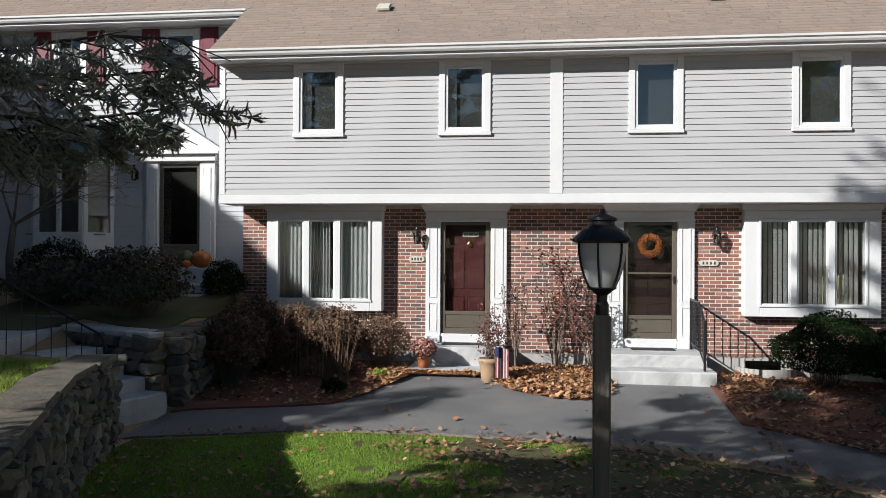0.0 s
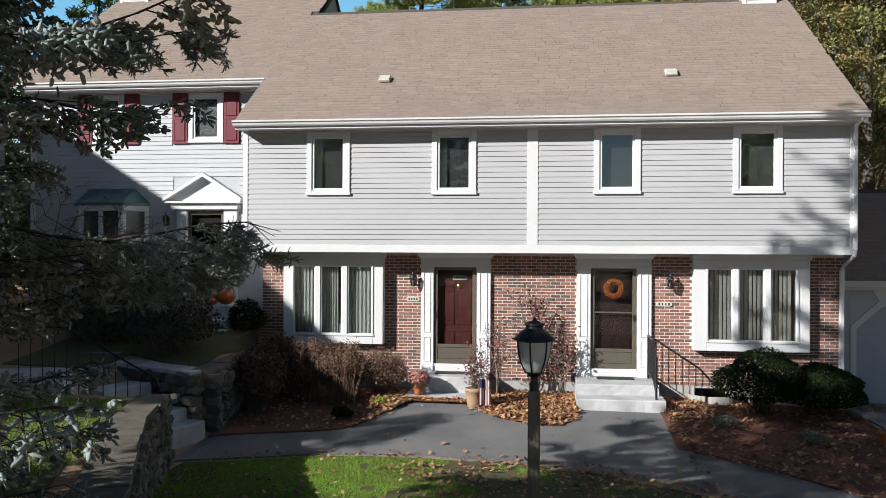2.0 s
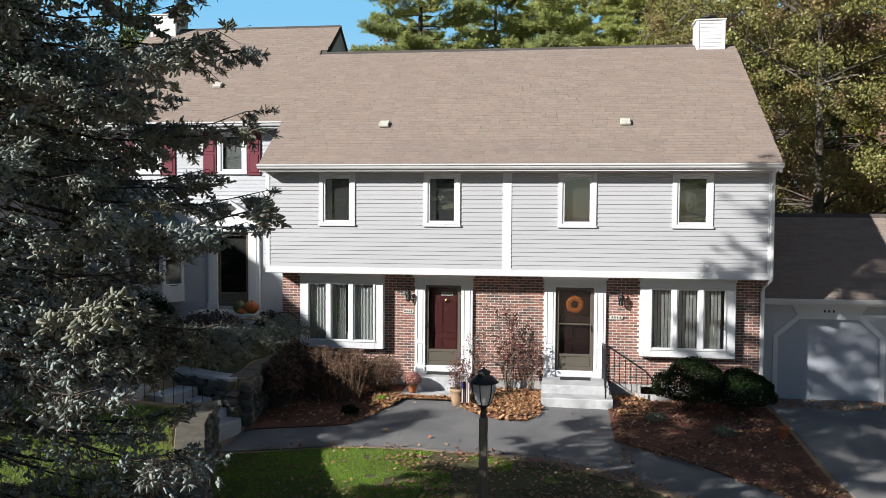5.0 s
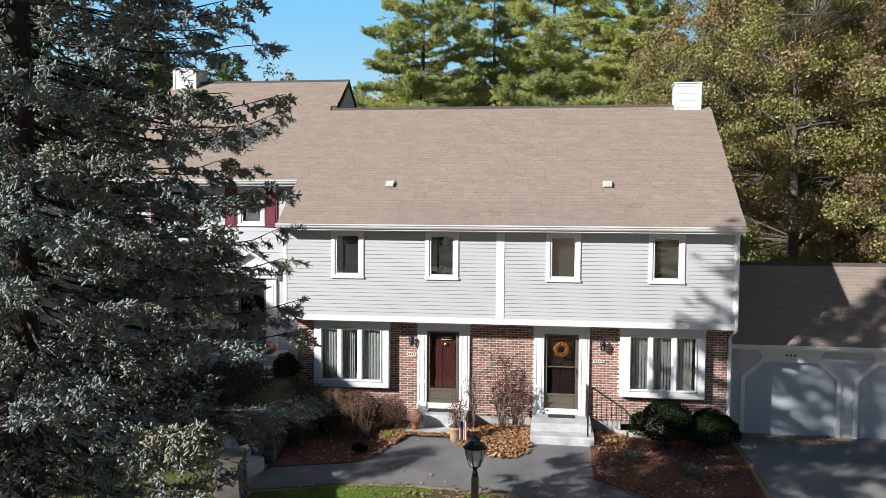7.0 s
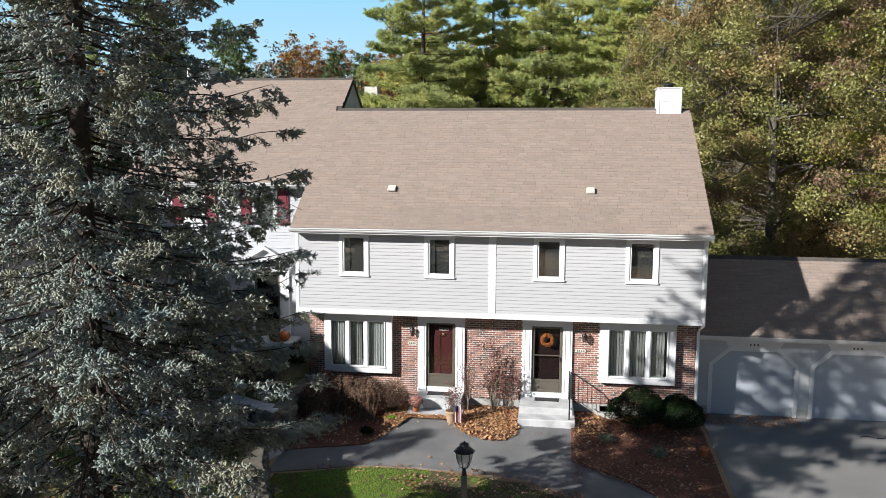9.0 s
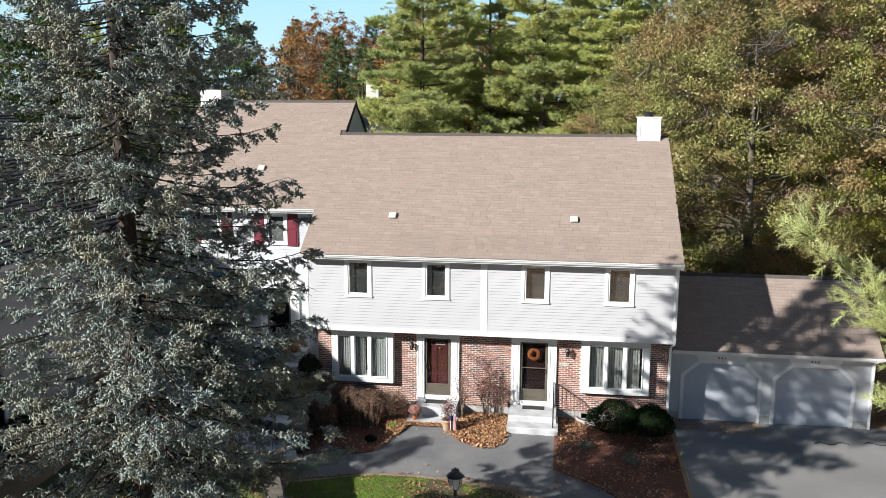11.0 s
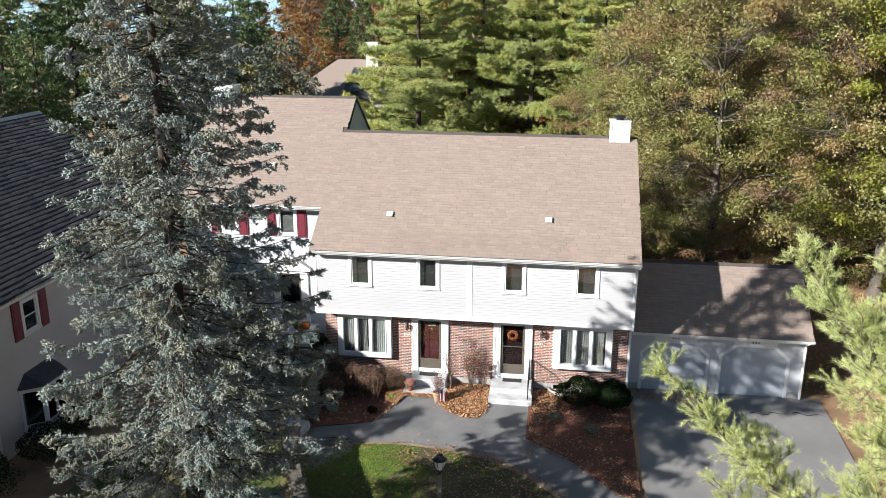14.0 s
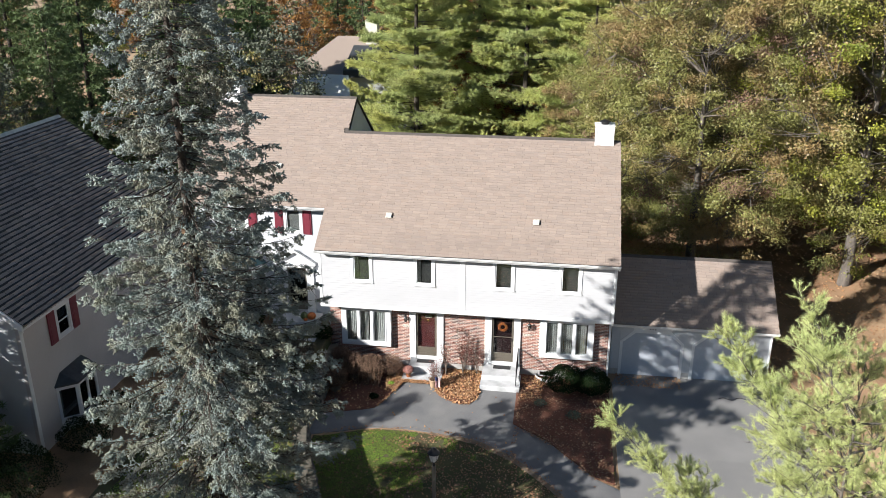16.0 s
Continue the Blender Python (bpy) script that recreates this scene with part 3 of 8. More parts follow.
def plain_window(parent, x0, x1, z0, z1, y, sash=0.05, cas=0.11, depth=0.045, mullion=False, blind=None, glass=None):
    """A cased window in a front wall at y: casing, sash, sill and pane."""
    s = Shape()
    s.bevel(x0, y - depth, z0 + 0.06, x0 + cas, y + 0.02, z1, 0.006).bevel(x1 - cas, y - depth, z0 + 0.06, x1, y + 0.02, z1, 0.006)
    s.bevel(x0 + cas, y - depth, z1 - 0.085, x1 - cas, y + 0.02, z1, 0.006).bevel(x0 + cas, y - depth, z0 + 0.06, x1 - cas, y + 0.02, z0 + 0.10, 0.004)
    w = part("window", s, WHITE, parent)
    part("window_sill", Shape().bevel(x0 - 0.012, y - depth - 0.02, z0, x1 + 0.012, y + 0.02, z0 + 0.058, 0.008), WHITE, w)
    a, b, c, d = x0 + cas + 0.001, x1 - cas - 0.001, z0 + 0.101, z1 - 0.086
    q = Shape()
    q.bevel(a, y - 0.022, c, a + sash, y + 0.03, d, 0.005).bevel(b - sash, y - 0.022, c, b, y + 0.03, d, 0.005)
    q.bevel(a + sash, y - 0.022, c, b - sash, y + 0.03, c + sash, 0.005).bevel(a + sash, y - 0.022, d - sash, b - sash, y + 0.03, d, 0.005)
    if mullion:
        q.bevel(a + sash, y - 0.018, (c + d) / 2 - 0.018, b - sash, y + 0.028, (c + d) / 2 + 0.018, 0.004)
    part("sash", q, WHITE, w)
    p = part("pane", Shape().box(a + sash, y + 0.004, c + sash, b - sash, y + 0.008, d - sash), glass or GLASS, w)
    p.visible_shadow = False
    if blind:
        t = Shape()
        z = d - sash
        while z > blind:
            t.box(a + sash, y + 0.05, z - 0.021, b - sash, y + 0.054, z)
            z -= 0.026
        part("blind", t, DIM_BLIND, w, "pale slatted blind behind the glass")
    return w


def lantern(x, y, z, label, wall_y):
    """A small black coach lantern on a bracket."""
    t = thing("wall_lantern", (x, wall_y, z), label, "wall lamp", "lanterns beside the doors")
    part("bracket", Shape().bevel(x - 0.03, wall_y - 0.02, z - 0.08, x + 0.03, wall_y, z + 0.08, 0.006).tube([(x, wall_y - 0.02, z - 0.03), (x, wall_y - 0.08, z - 0.10), (x, y, z - 0.10)], 0.009), BLACK, t)
    part("lantern_cap", Shape().lathe([(0.085, z + 0.085), (0.06, z + 0.125), (0.025, z + 0.16), (0.018, z + 0.19), (0.026, z + 0.205), (0.004, z + 0.225)], 8, (x, y)), BLACK, t)
    part("lantern_body", Shape().lathe([(0.042, z - 0.10), (0.075, z + 0.08)], 8, (x, y)), LGLASS, t, "clear bevelled glass")
    r = Shape()
    for k in range(8):
        a = 2 * math.pi * k / 8
        r.tube([(x + 0.044 * math.cos(a), y + 0.044 * math.sin(a), z - 0.10), (x + 0.078 * math.cos(a), y + 0.078 * math.sin(a), z + 0.085)], 0.005, 4)
    r.lathe([(0.05, z - 0.115), (0.05, z - 0.098)], 8, (x, y))
    part("lantern_frame", r, BLACK, t)
    part("candle_bulb", Shape().lathe([(0.012, z - 0.1), (0.02, z - 0.03), (0.004, z + 0.03)], 8, (x, y)), FROST, t)


def plaque(x0, x1, z0, z1, y, bars):
    """An oval house plaque whose figures are plain bars."""
    t = thing("house_plaque", ((x0 + x1) / 2, y, (z0 + z1) / 2), "small ivory oval plaque on the brick wall", "sign", "house plaques")
    cx, cz, rx, rz = (x0 + x1) / 2, (z0 + z1) / 2, (x1 - x0) / 2, (z1 - z0) / 2
    o = [(cx + (rx - rz) * (1 if math.cos(a) > 0 else -1) + rz * math.cos(a), cz + rz * math.sin(a)) for a in [2 * math.pi * (k + 0.5) / 20 for k in range(20)]]
    part("plate", Shape().prism(o, y - 0.018, y), PLAQUE, t)
    for k in range(bars):
        bx = x0 + rz * 0.7 + (x1 - x0 - rz * 1.4) * (k + 0.5) / bars
        part("bar", Shape().box(bx - 0.014, y - 0.022, cz - rz * 0.5, bx + 0.014, y - 0.018, cz + rz * 0.5), INK, t)


def bay_box(parent, x0, x1, z0, z1, y, back, glass, mull):
    """A shallow boxed picture window of three lights standing out of the brick."""
    gx0, gx1, gz0, gz1 = glass
    w = part("bay_window", Shape().bevel(x0, y, gz1 + 0.031, x1, back, z1 - 0.11, 0.004), WHITE, parent, "white boxed bay window of three lights")
    part("jamb", Shape().bevel(x0, y, z0, gx0, back, gz1 + 0.03, 0.008), WHITE, w)
    part("jamb", Shape().bevel(gx1, y, z0, x1, back, gz1 + 0.03, 0.008), WHITE, w)
    part("sill_board", Shape().bevel(gx0, y, z0, gx1, back, gz0, 0.006), WHITE, w)
    part("lintel", Shape().box(gx0, y + 0.001, gz1, gx1, back, gz1 + 0.03), WHITE, w)
    part("head_board", Shape().bevel(x0 - 0.03, y - 0.035, z1 - 0.108, x1 + 0.03, back, z1, 0.008), WHITE, w)
    edges = [gx0, *[m for m in mull], gx1]
    f = Shape()
    f.bevel(gx0 - 0.03, y - 0.022, gz0 - 0.03, gx1 + 0.03, y - 0.001, gz0 + 0.012, 0.005).bevel(gx0 - 0.03, y - 0.022, gz1 - 0.012, gx1 + 0.03, y - 0.001, gz1 + 0.03, 0.005)
    for e in (gx0, gx1):
        f.bevel(e - 0.03, y - 0.022, gz0 + 0.013, e + 0.012, y - 0.001, gz1 - 0.013, 0.005)
    part("window_frame", f, WHITE, w)
    for m in mull:
        part("mullion", Shape().bevel(m - 0.055, y - 0.02, gz0 + 0.001, m + 0.055, y + 0.06, gz1 - 0.001, 0.006), WHITE, w)
    for k, (a, b) in enumerate(zip(edges, edges[1:])):
        a2, b2 = a + (0.055 if k else 0.0), b - (0.055 if k < len(mull) else 0.0)
        q = Shape()
        q.bevel(a2 + 0.001, y + 0.005, gz0 + 0.001, a2 + 0.03, y + 0.05, gz1 - 0.001, 0.004).bevel(b2 - 0.03, y + 0.005, gz0 + 0.001, b2 - 0.001, y + 0.05, gz1 - 0.001, 0.004)
        q.bevel(a2 + 0.031, y + 0.005, gz0 + 0.001, b2 - 0.031, y + 0.05, gz0 + 0.03, 0.004).bevel(a2 + 0.031, y + 0.005, gz1 - 0.03, b2 - 0.031, y + 0.05, gz1 - 0.001, 0.004)
        part("sash", q, WHITE, w)
        p = part("pane", Shape().box(a2 + 0.031, y + 0.02, gz0 + 0.031, b2 - 0.031, y + 0.024, gz1 - 0.031), GLASS, w)
        p.visible_shadow = False
    return w


def entry_surround(parent, x0, x1, o0, o1, z0, z1, ztop, y):
    """White pilasters, frieze and crown round a door, parts of the house."""
    sill = z0
    for a, b in ((x0, o0), (o1, x1)):
        s = Shape().bevel(a + 0.02, y - 0.07, sill + 0.12, b - 0.001, y + 0.02, z1 - 0.02, 0.008).bevel(a, y - 0.10, sill - 0.02, b - 0.001, y + 0.02, sill + 0.12, 0.012)
        s.bevel(a + 0.005, y - 0.09, z1 - 0.05, b - 0.001, y + 0.02, z1 - 0.02, 0.006)
        p = part("pilaster", s, WHITE, parent)
        w, m = b - a, (a + b) / 2
        for lo, hi in ((sill + 0.2, sill + 0.72), (sill + 0.82, z1 - 0.12)):
            r = Shape()
            r.box(m - w * 0.26, y - 0.082, lo, m - w * 0.26 + 0.012, y - 0.071, hi).box(m + w * 0.26 - 0.012, y - 0.082, lo, m + w * 0.26, y - 0.071, hi)
            r.box(m - w * 0.26 + 0.012, y - 0.082, lo, m + w * 0.26 - 0.012, y - 0.071, lo + 0.012).box(m - w * 0.26 + 0.012, y - 0.082, hi - 0.012, m + w * 0.26 - 0.012, y - 0.071, hi)
            part("panel_moulding", r, WHITE, p)
    f = Shape().bevel(x0 - 0.005, y - 0.09, z1 - 0.019, x1 + 0.005, y + 0.02, z1 + 0.03, 0.006).bevel(x0 + 0.01, y - 0.075, z1 + 0.031, x1 - 0.01, y + 0.02, ztop - 0.115, 0.004)
    f.add([(x0 - 0.01, y - 0.1, ztop - 0.114), (x1 + 0.01, y - 0.1, ztop - 0.114), (x1 + 0.07, y - 0.2, ztop), (x0 - 0.07, y - 0.2, ztop), (x0 - 0.01, y + 0.02, ztop - 0.114), (x1 + 0.01, y + 0.02, ztop - 0.114), (x1 + 0.07, y + 0.02, ztop), (x0 - 0.07, y + 0.02, ztop)],
          [(0, 1, 2, 3), (4, 7, 6, 5), (0, 4, 5, 1), (3, 2, 6, 7), (0, 3, 7, 4), (1, 5, 6, 2)])
    part("frieze", f, WHITE, parent)
    part("threshold", Shape().bevel(o0, y - 0.06, z0 - 0.01, o1, y + 0.12, z0 + 0.15, 0.008), WHITE, parent)


def panelled_leaf(name, x0, x1, z0, z1, y, mat, parent, label, rows=((0.08, 0.36), (0.42, 0.93)), cols=2):
    """A door leaf with raised panels."""
    d = part(name, Shape().bevel(x0, y, z0, x1, y + 0.045, z1, 0.004), mat, parent, label)
    w, h = x1 - x0, z1 - z0
    for lo, hi in rows:
        for c in range(cols):
            a = x0 + w * (0.1 + c * 0.86 / cols)
            b = a + w * (0.80 / cols - 0.04)
            part("panel", Shape().bevel(a, y - 0.014, z0 + h * lo, b, y - 0.001, z0 + h * hi, 0.012), mat, d)
    return d


def storm_door(parent, x0, x1, z0, z1, y, rail, two):
    """A bronze storm door with a large pane above a kick panel."""
    s = Shape()
    s.bevel(x0, y, z0, x0 + 0.075, y + 0.04, z1, 0.006).bevel(x1 - 0.075, y, z0, x1, y + 0.04, z1, 0.006)
    s.bevel(x0 + 0.075, y, z1 - 0.075, x1 - 0.075, y + 0.04, z1, 0.006).bevel(x0 + 0.075, y, z0, x1 - 0.075, y + 0.04, z0 + 0.1, 0.006)
    s.bevel(x0 + 0.075, y + 0.002, z0 + rail - 0.035, x1 - 0.075, y + 0.038, z0 + rail + 0.035, 0.006)
    d = part("storm_door", s, BRONZE, parent, "bronze-painted storm door with a large pane")
    part("kick_panel", Shape().bevel(x0 + 0.076, y + 0.014, z0 + 0.101, x1 - 0.076, y + 0.03, z0 + rail - 0.036, 0.01), BRONZE, d)
    if two:
        part("meeting_rail", Shape().bevel(x0 + 0.076, y + 0.006, two - 0.015, x1 - 0.076, y + 0.03, two + 0.015, 0.004), BRONZE, d)
    p = part("pane", Shape().box(x0 + 0.076, y + 0.018, z0 + rail + 0.036, x1 - 0.076, y + 0.022, z1 - 0.076), GLASS, d)
    p.visible_shadow = False
    return d


# ---- the two-unit house ----
SLOPE = 0.691
house = thing("townhouse", (6.2, 0.6, -0.1), "two-unit townhouse with grey clapboard upper storey over red brick", "house")
UPWIN = [(1.40, 2.33), (4.06, 4.98), (7.355, 8.275), (10.05, 10.99)]
uw_holes = [(a + 0.05, b - 0.05, 4.09, 5.31) for a, b in UPWIN]
BAYS = [((0.765, 2.96), (0.985, 2.74), (1.535, 2.126)), ((9.385, 11.64), (9.65, 11.41), (10.207, 10.83))]
DOORS = [((3.74, 5.25), (4.03, 4.935), 0.33), ((7.035, 8.575), (7.335, 8.27), 0.30)]
upper = part("upper_wall", wall_holes(Shape(), 0.02, 12.35, 2.87, 5.52, 0.0, 0.14, uw_holes), SIDING, house, "light grey clapboard wall")
lower_holes = [(b[0][0] + 0.1, b[0][1] - 0.1, 0.98, 2.75) for b in BAYS] + [(d[1][0], d[1][1], d[2], 2.56) for d in DOORS]
lower = part("brick_wall", wall_holes(Shape(), 0.22, 12.35, 0.15, 2.86, 0.62, 0.78, lower_holes), MORTAR, house, "red brick wall with dark headers and pale mortar")
part("foundation", wall_holes(Shape(), 0.24, 12.33, -0.7, 0.15, 0.635, 0.80, [(9.42, 10.1, -0.12, 0.13)]), CONCRETE, house, "pale concrete foundation")
part("soffit", Shape().box(0.02, 0.0, 2.845, 12.35, 0.78, 2.869), WHITE, house)
part("side_wall", Shape().box(0.22, 0.78, -0.7, 0.36, 10.4, 5.4), SIDING, house)
part("side_wall", Shape().box(12.2, 0.78, -0.7, 12.34, 10.4, 5.4), SIDING, house)
part("back_wall", Shape().box(0.36, 10.3, -0.7, 12.2, 10.42, 5.4), SIDING, house)
part("overhang_wall", Shape().box(0.02, 0.14, 2.87, 0.16, 0.78, 5.5), SIDING, house)
part("overhang_wall", Shape().box(12.2, 0.14, 2.87, 12.34, 0.78, 5.5), SIDING, house)
part("gable_wall", Shape().add([(12.34, 0.0, 5.4), (12.34, 10.42, 5.4), (12.34, 5.07, 9.2), (12.2, 0.0, 5.4), (12.2, 10.42, 5.4), (12.2, 5.07, 9.2)], [(0, 1, 2), (3, 5, 4), (0, 2, 5, 3), (1, 4, 5, 2), (0, 3, 4, 1)]), SIDING, house)
part("floor_slab", Shape().box(0.36, 0.78, 0.0, 12.2, 10.3, 0.2).box(0.36, 0.14, 2.87, 12.2, 10.3, 2.95).box(6.06, 0.79, 0.2, 6.18, 10.3, 2.87).box(6.06, 0.15, 2.95, 6.18, 10.3, 5.9).box(0.36, 4.2, 0.2, 6.05, 4.3, 2.87).box(6.19, 4.2, 0.2, 12.2, 4.3, 2.87).box(0.36, 3.2, 2.95, 6.05, 3.3, 5.9).box(6.19, 3.2, 2.95, 12.2, 3.3, 5.9), ROOM, house)
part("corner_board", Shape().bevel(0.0, -0.028, 3.012, 0.11, 0.13, 5.36, 0.004), WHITE, house)
part("corner_board", Shape().bevel(12.24, -0.028, 3.012, 12.37, 0.13, 5.36, 0.004), WHITE, house)
part("party_board", Shape().bevel(6.016, -0.028, 3.012, 6.237, 0.0, 5.36, 0.004), WHITE, house)
part("water_table", Shape().bevel(-0.005, -0.035, 2.845, 12.375, 0.0, 3.01, 0.006), WHITE, house)
part("frieze_board", Shape().bevel(0.0, -0.03, 5.361, 12.37, 0.0, 5.52, 0.004), WHITE, house)
part("eave_soffit", Shape().bevel(-0.02, -0.38, 5.40, 12.42, -0.031, 5.425, 0.003), WHITE, house)
part("fascia", Shape().bevel(-0.03, -0.40, 5.39, 12.43, -0.381, 5.56, 0.004), WHITE, house)
g = Shape().profile_x([(-0.401, 5.565), (-0.401, 5.45), (-0.45, 5.445), (-0.475, 5.475), (-0.485, 5.51), (-0.515, 5.53), (-0.52, 5.565), (-0.51, 5.565), (-0.50, 5.54), (-0.475, 5.52), (-0.462, 5.48), (-0.445, 5.458), (-0.41, 5.46), (-0.41, 5.565)], -0.06, 12.45)
part("gutter", g, GALV, house, "long white aluminium gutter")
for a, b in UPWIN:
    plain_window(house, a, b, 4.04, 5.359, 0.0, glass=TWIN_GLASS)
    # a flat near-black sheet fills the opening behind the pane
    part("shade", Shape().box(a + 0.1, 0.145, 4.06, b - 0.1, 0.15, 5.33), DARK_SHEET, house, "dark grey sheet close behind a bedroom window")
    if a in (1.40, 4.06):
        part("curtain", Shape().box(a + 0.14, 0.10, 4.1, a + 0.30, 0.104, 5.3), BLIND, house, "pale curtain at the side of a bedroom window")
clapboards(house, 0.111, 12.239, 3.012, 5.36, 0.0, [(a - 0.001, b + 0.001, 4.04, 5.4) for a, b in UPWIN] + [(6.015, 6.238, 3, 5.4)], SIDING, 0.1067)
for k, ((x0, x1), (g0, g1), mull) in enumerate(BAYS):
    w = bay_box(house, x0, x1, 0.885, 2.843, 0.39, 0.62, (g0, g1, 1.085, 2.56), mull)
for k, ((x0, x1), (o0, o1), sill) in enumerate(DOORS):
    entry_surround(house, x0, x1, o0, o1, sill, 2.56, 2.844, 0.62)
    d = storm_door(house, o0 + 0.005, o1 - 0.005, sill + 0.152, 2.555, 0.60, 0.38, 0 if k == 0 else 1.62)
    leaf = panelled_leaf("door", o0 + 0.03, o1 - 0.02, sill + 0.155, 2.53, 0.74, MAROON if k == 0 else DEEPRED, house, "maroon panelled front door behind the storm door", ((0.07, 0.33), (0.4, 0.8)) if k == 0 else ((0.07, 0.3), (0.36, 0.62), (0.68, 0.94)))
    hx = o0 + 0.05 if k == 0 else o1 - 0.05
    part("door_handle", Shape().bevel(hx - 0.014, 0.575, 1.44, hx + 0.014, 0.599, 1.58, 0.005).tube([(hx, 0.58, 1.53), (hx, 0.545, 1.53), (hx + (0.07 if k == 0 else -0.07), 0.545, 1.525)], 0.009), BLACK, d)
    if k == 0:
        part("knocker", Shape().lathe([(0.001, 0), (0.05, 0.01), (0.055, 0.03), (0.02, 0.05)], 14, (0, 0)), BRASS, leaf, "round brass door knocker").matrix_basis = pose(4.56, 0.735, 2.13, 90, 0, 0)
        part("sign_board", Shape().bevel(4.42, 0.715, 2.26, 4.72, 0.733, 2.36, 0.004), PLAQUE, leaf, "small worn hanging sign")
        for bx in (4.46, 4.505, 4.55, 4.595, 4.64, 4.68):
            part("sign_bar", Shape().box(bx - 0.014, 0.711, 2.285, bx + 0.014, 0.7145, 2.335), INK, leaf)


def roof_slab(parent, x0, x1, y0, z0, y1, z1, y2, z2, mat, label, t=0.06):
    s = Shape()
    a = [(x0, y0, z0), (x1, y0, z0), (x1, y1, z1), (x0, y1, z1), (x1, y2, z2), (x0, y2, z2)]
    b = [(x, y, z - t) for x, y, z in a]
    s.add(a + b, [(0, 1, 2, 3), (3, 2, 4, 5), (6, 9, 8, 7), (9, 11, 10, 8), (0, 6, 7, 1), (5, 4, 10, 11), (0, 3, 9, 6), (3, 5, 11, 9), (1, 7, 8, 2), (2, 8, 10, 4)])
    return part("roof", s, mat, parent, label)


roof = roof_slab(house, -0.02, 12.43, -0.41, 5.56, 5.07, 9.347, 10.6, 5.53, RIDGE_DARK, "gable roof of tan-brown asphalt shingles")
part("ridge_cap", Shape().profile_x([(4.93, 9.27), (5.07, 9.385), (5.21, 9.27), (5.21, 9.25), (5.07, 9.36), (4.93, 9.25)], 0.15, 11.27), RIDGE_DARK, roof, "dark ridge cap")
part("rake_board", Shape().add([(12.36, -0.41, 5.5), (12.43, -0.41, 5.5), (12.43, 5.07, 9.29), (12.36, 5.07, 9.29), (12.36, -0.41, 5.35), (12.43, -0.41, 5.35), (12.43, 5.07, 9.13), (12.36, 5.07, 9.13)], [(0, 1, 2, 3), (4, 7, 6, 5), (0, 4, 5, 1), (1, 5, 6, 2), (2, 6, 7, 3), (3, 7, 4, 0)]), WHITE, house)
for vx in (2.83, 9.02):
    vz = 5.56 + (1.15 + 0.41) * SLOPE
    v = Shape()
    m = Matrix.Translation((vx, 1.15, vz)) @ Matrix.Rotation(math.atan(SLOPE), 4, "X")
    v.bevel(-0.13, -0.12, 0.045, 0.13, 0.14, 0.11, 0.015, m).box(-0.10, -0.08, 0.0, 0.10, 0.10, 0.05, m)
    vent = part("roof_vent", v, PLAQUE, roof, "pale square roof vent")
    part("flashing", Shape().box(-0.17, -0.17, 0.012, 0.17, 0.2, 0.018, m), GALV, vent)


def flue(parent, x0, x1, y0, y1, z0, z1):
    """A sided chimney box with a dark cap."""
    c = part("chimney", Shape().box(x0 + 0.02, y0 + 0.02, z0, x1 - 0.02, y1 - 0.02, z1), WHITE, parent, "white boarded chimney with a round metal cap")
    z = z0 + 0.02
    while z < z1 - 0.08:
        part("chimney_board", Shape().profile_x([(y0 + 0.021, z), (y0, z), (y0 + 0.012, z + 0.115), (y0 + 0.021, z + 0.115)], x0 + 0.09, x1 - 0.09), WHITE, c)
        z += 0.11
    for tx in (x0, x1 - 0.09):
        part("corner_trim", Shape().bevel(tx, y0 - 0.01, z0, tx + 0.09, y0 + 0.02, z1, 0.004), WHITE, c)
    part("chimney_top", Shape().bevel(x0 - 0.03, y0 - 0.03, z1, x1 + 0.03, y1 + 0.03, z1 + 0.04, 0.01), GALV, c)
    cx, cy = (x0 + x1) / 2, (y0 + y1) / 2
    part("flue_cap", Shape().lathe([(0.16, z1 + 0.04), (0.16, z1 + 0.13), (0.24, z1 + 0.14), (0.24, z1 + 0.17), (0.12, z1 + 0.22), (0.01, z1 + 0.23)], 18, (cx, cy)), BLACK, c)


flue(house, 11.3, 12.12, 4.75, 5.5, 8.9, 10.0)
# basement window, hose tap and downspout
bw = part("basement_window", Shape().bevel(9.42, 0.60, -0.12, 9.46, 0.65, 0.13, 0.004).bevel(10.06, 0.60, -0.12, 10.1, 0.65, 0.13, 0.004).bevel(9.46, 0.60, 0.09, 10.06, 0.65, 0.13, 0.004).bevel(9.46, 0.60, -0.12, 10.06, 0.65, -0.09, 0.004), CONCRETE, house)
part("pane", Shape().box(9.46, 0.62, -0.09, 10.06, 0.624, 0.09), GLASS, bw)
well = Shape()
for k in range(18):
    a0, a1 = math.pi * k / 18, math.pi * (k + 1) / 18
    p0, p1 = (9.78 - 0.52 * math.cos(a0), 0.60 - 0.5 * math.sin(a0)), (9.78 - 0.52 * math.cos(a1), 0.60 - 0.5 * math.sin(a1))
    well.add([(*p0, -0.5), (*p1, -0.5), (*p1, 0.0), (*p0, 0.0), (p0[0] * 0.985 + 9.78 * 0.015, p0[1] + 0.015, -0.5), (p1[0] * 0.985 + 9.78 * 0.015, p1[1] + 0.015, -0.5), (p1[0] * 0.985 + 9.78 * 0.015, p1[1] + 0.015, 0.0), (p0[0] * 0.985 + 9.78 * 0.015, p0[1] + 0.015, 0.0)], [(0, 1, 2, 3), (5, 4, 7, 6), (3, 2, 6, 7)])
single("window_well", well, CONCRETE, "grey curved metal well before a basement window", "window well")
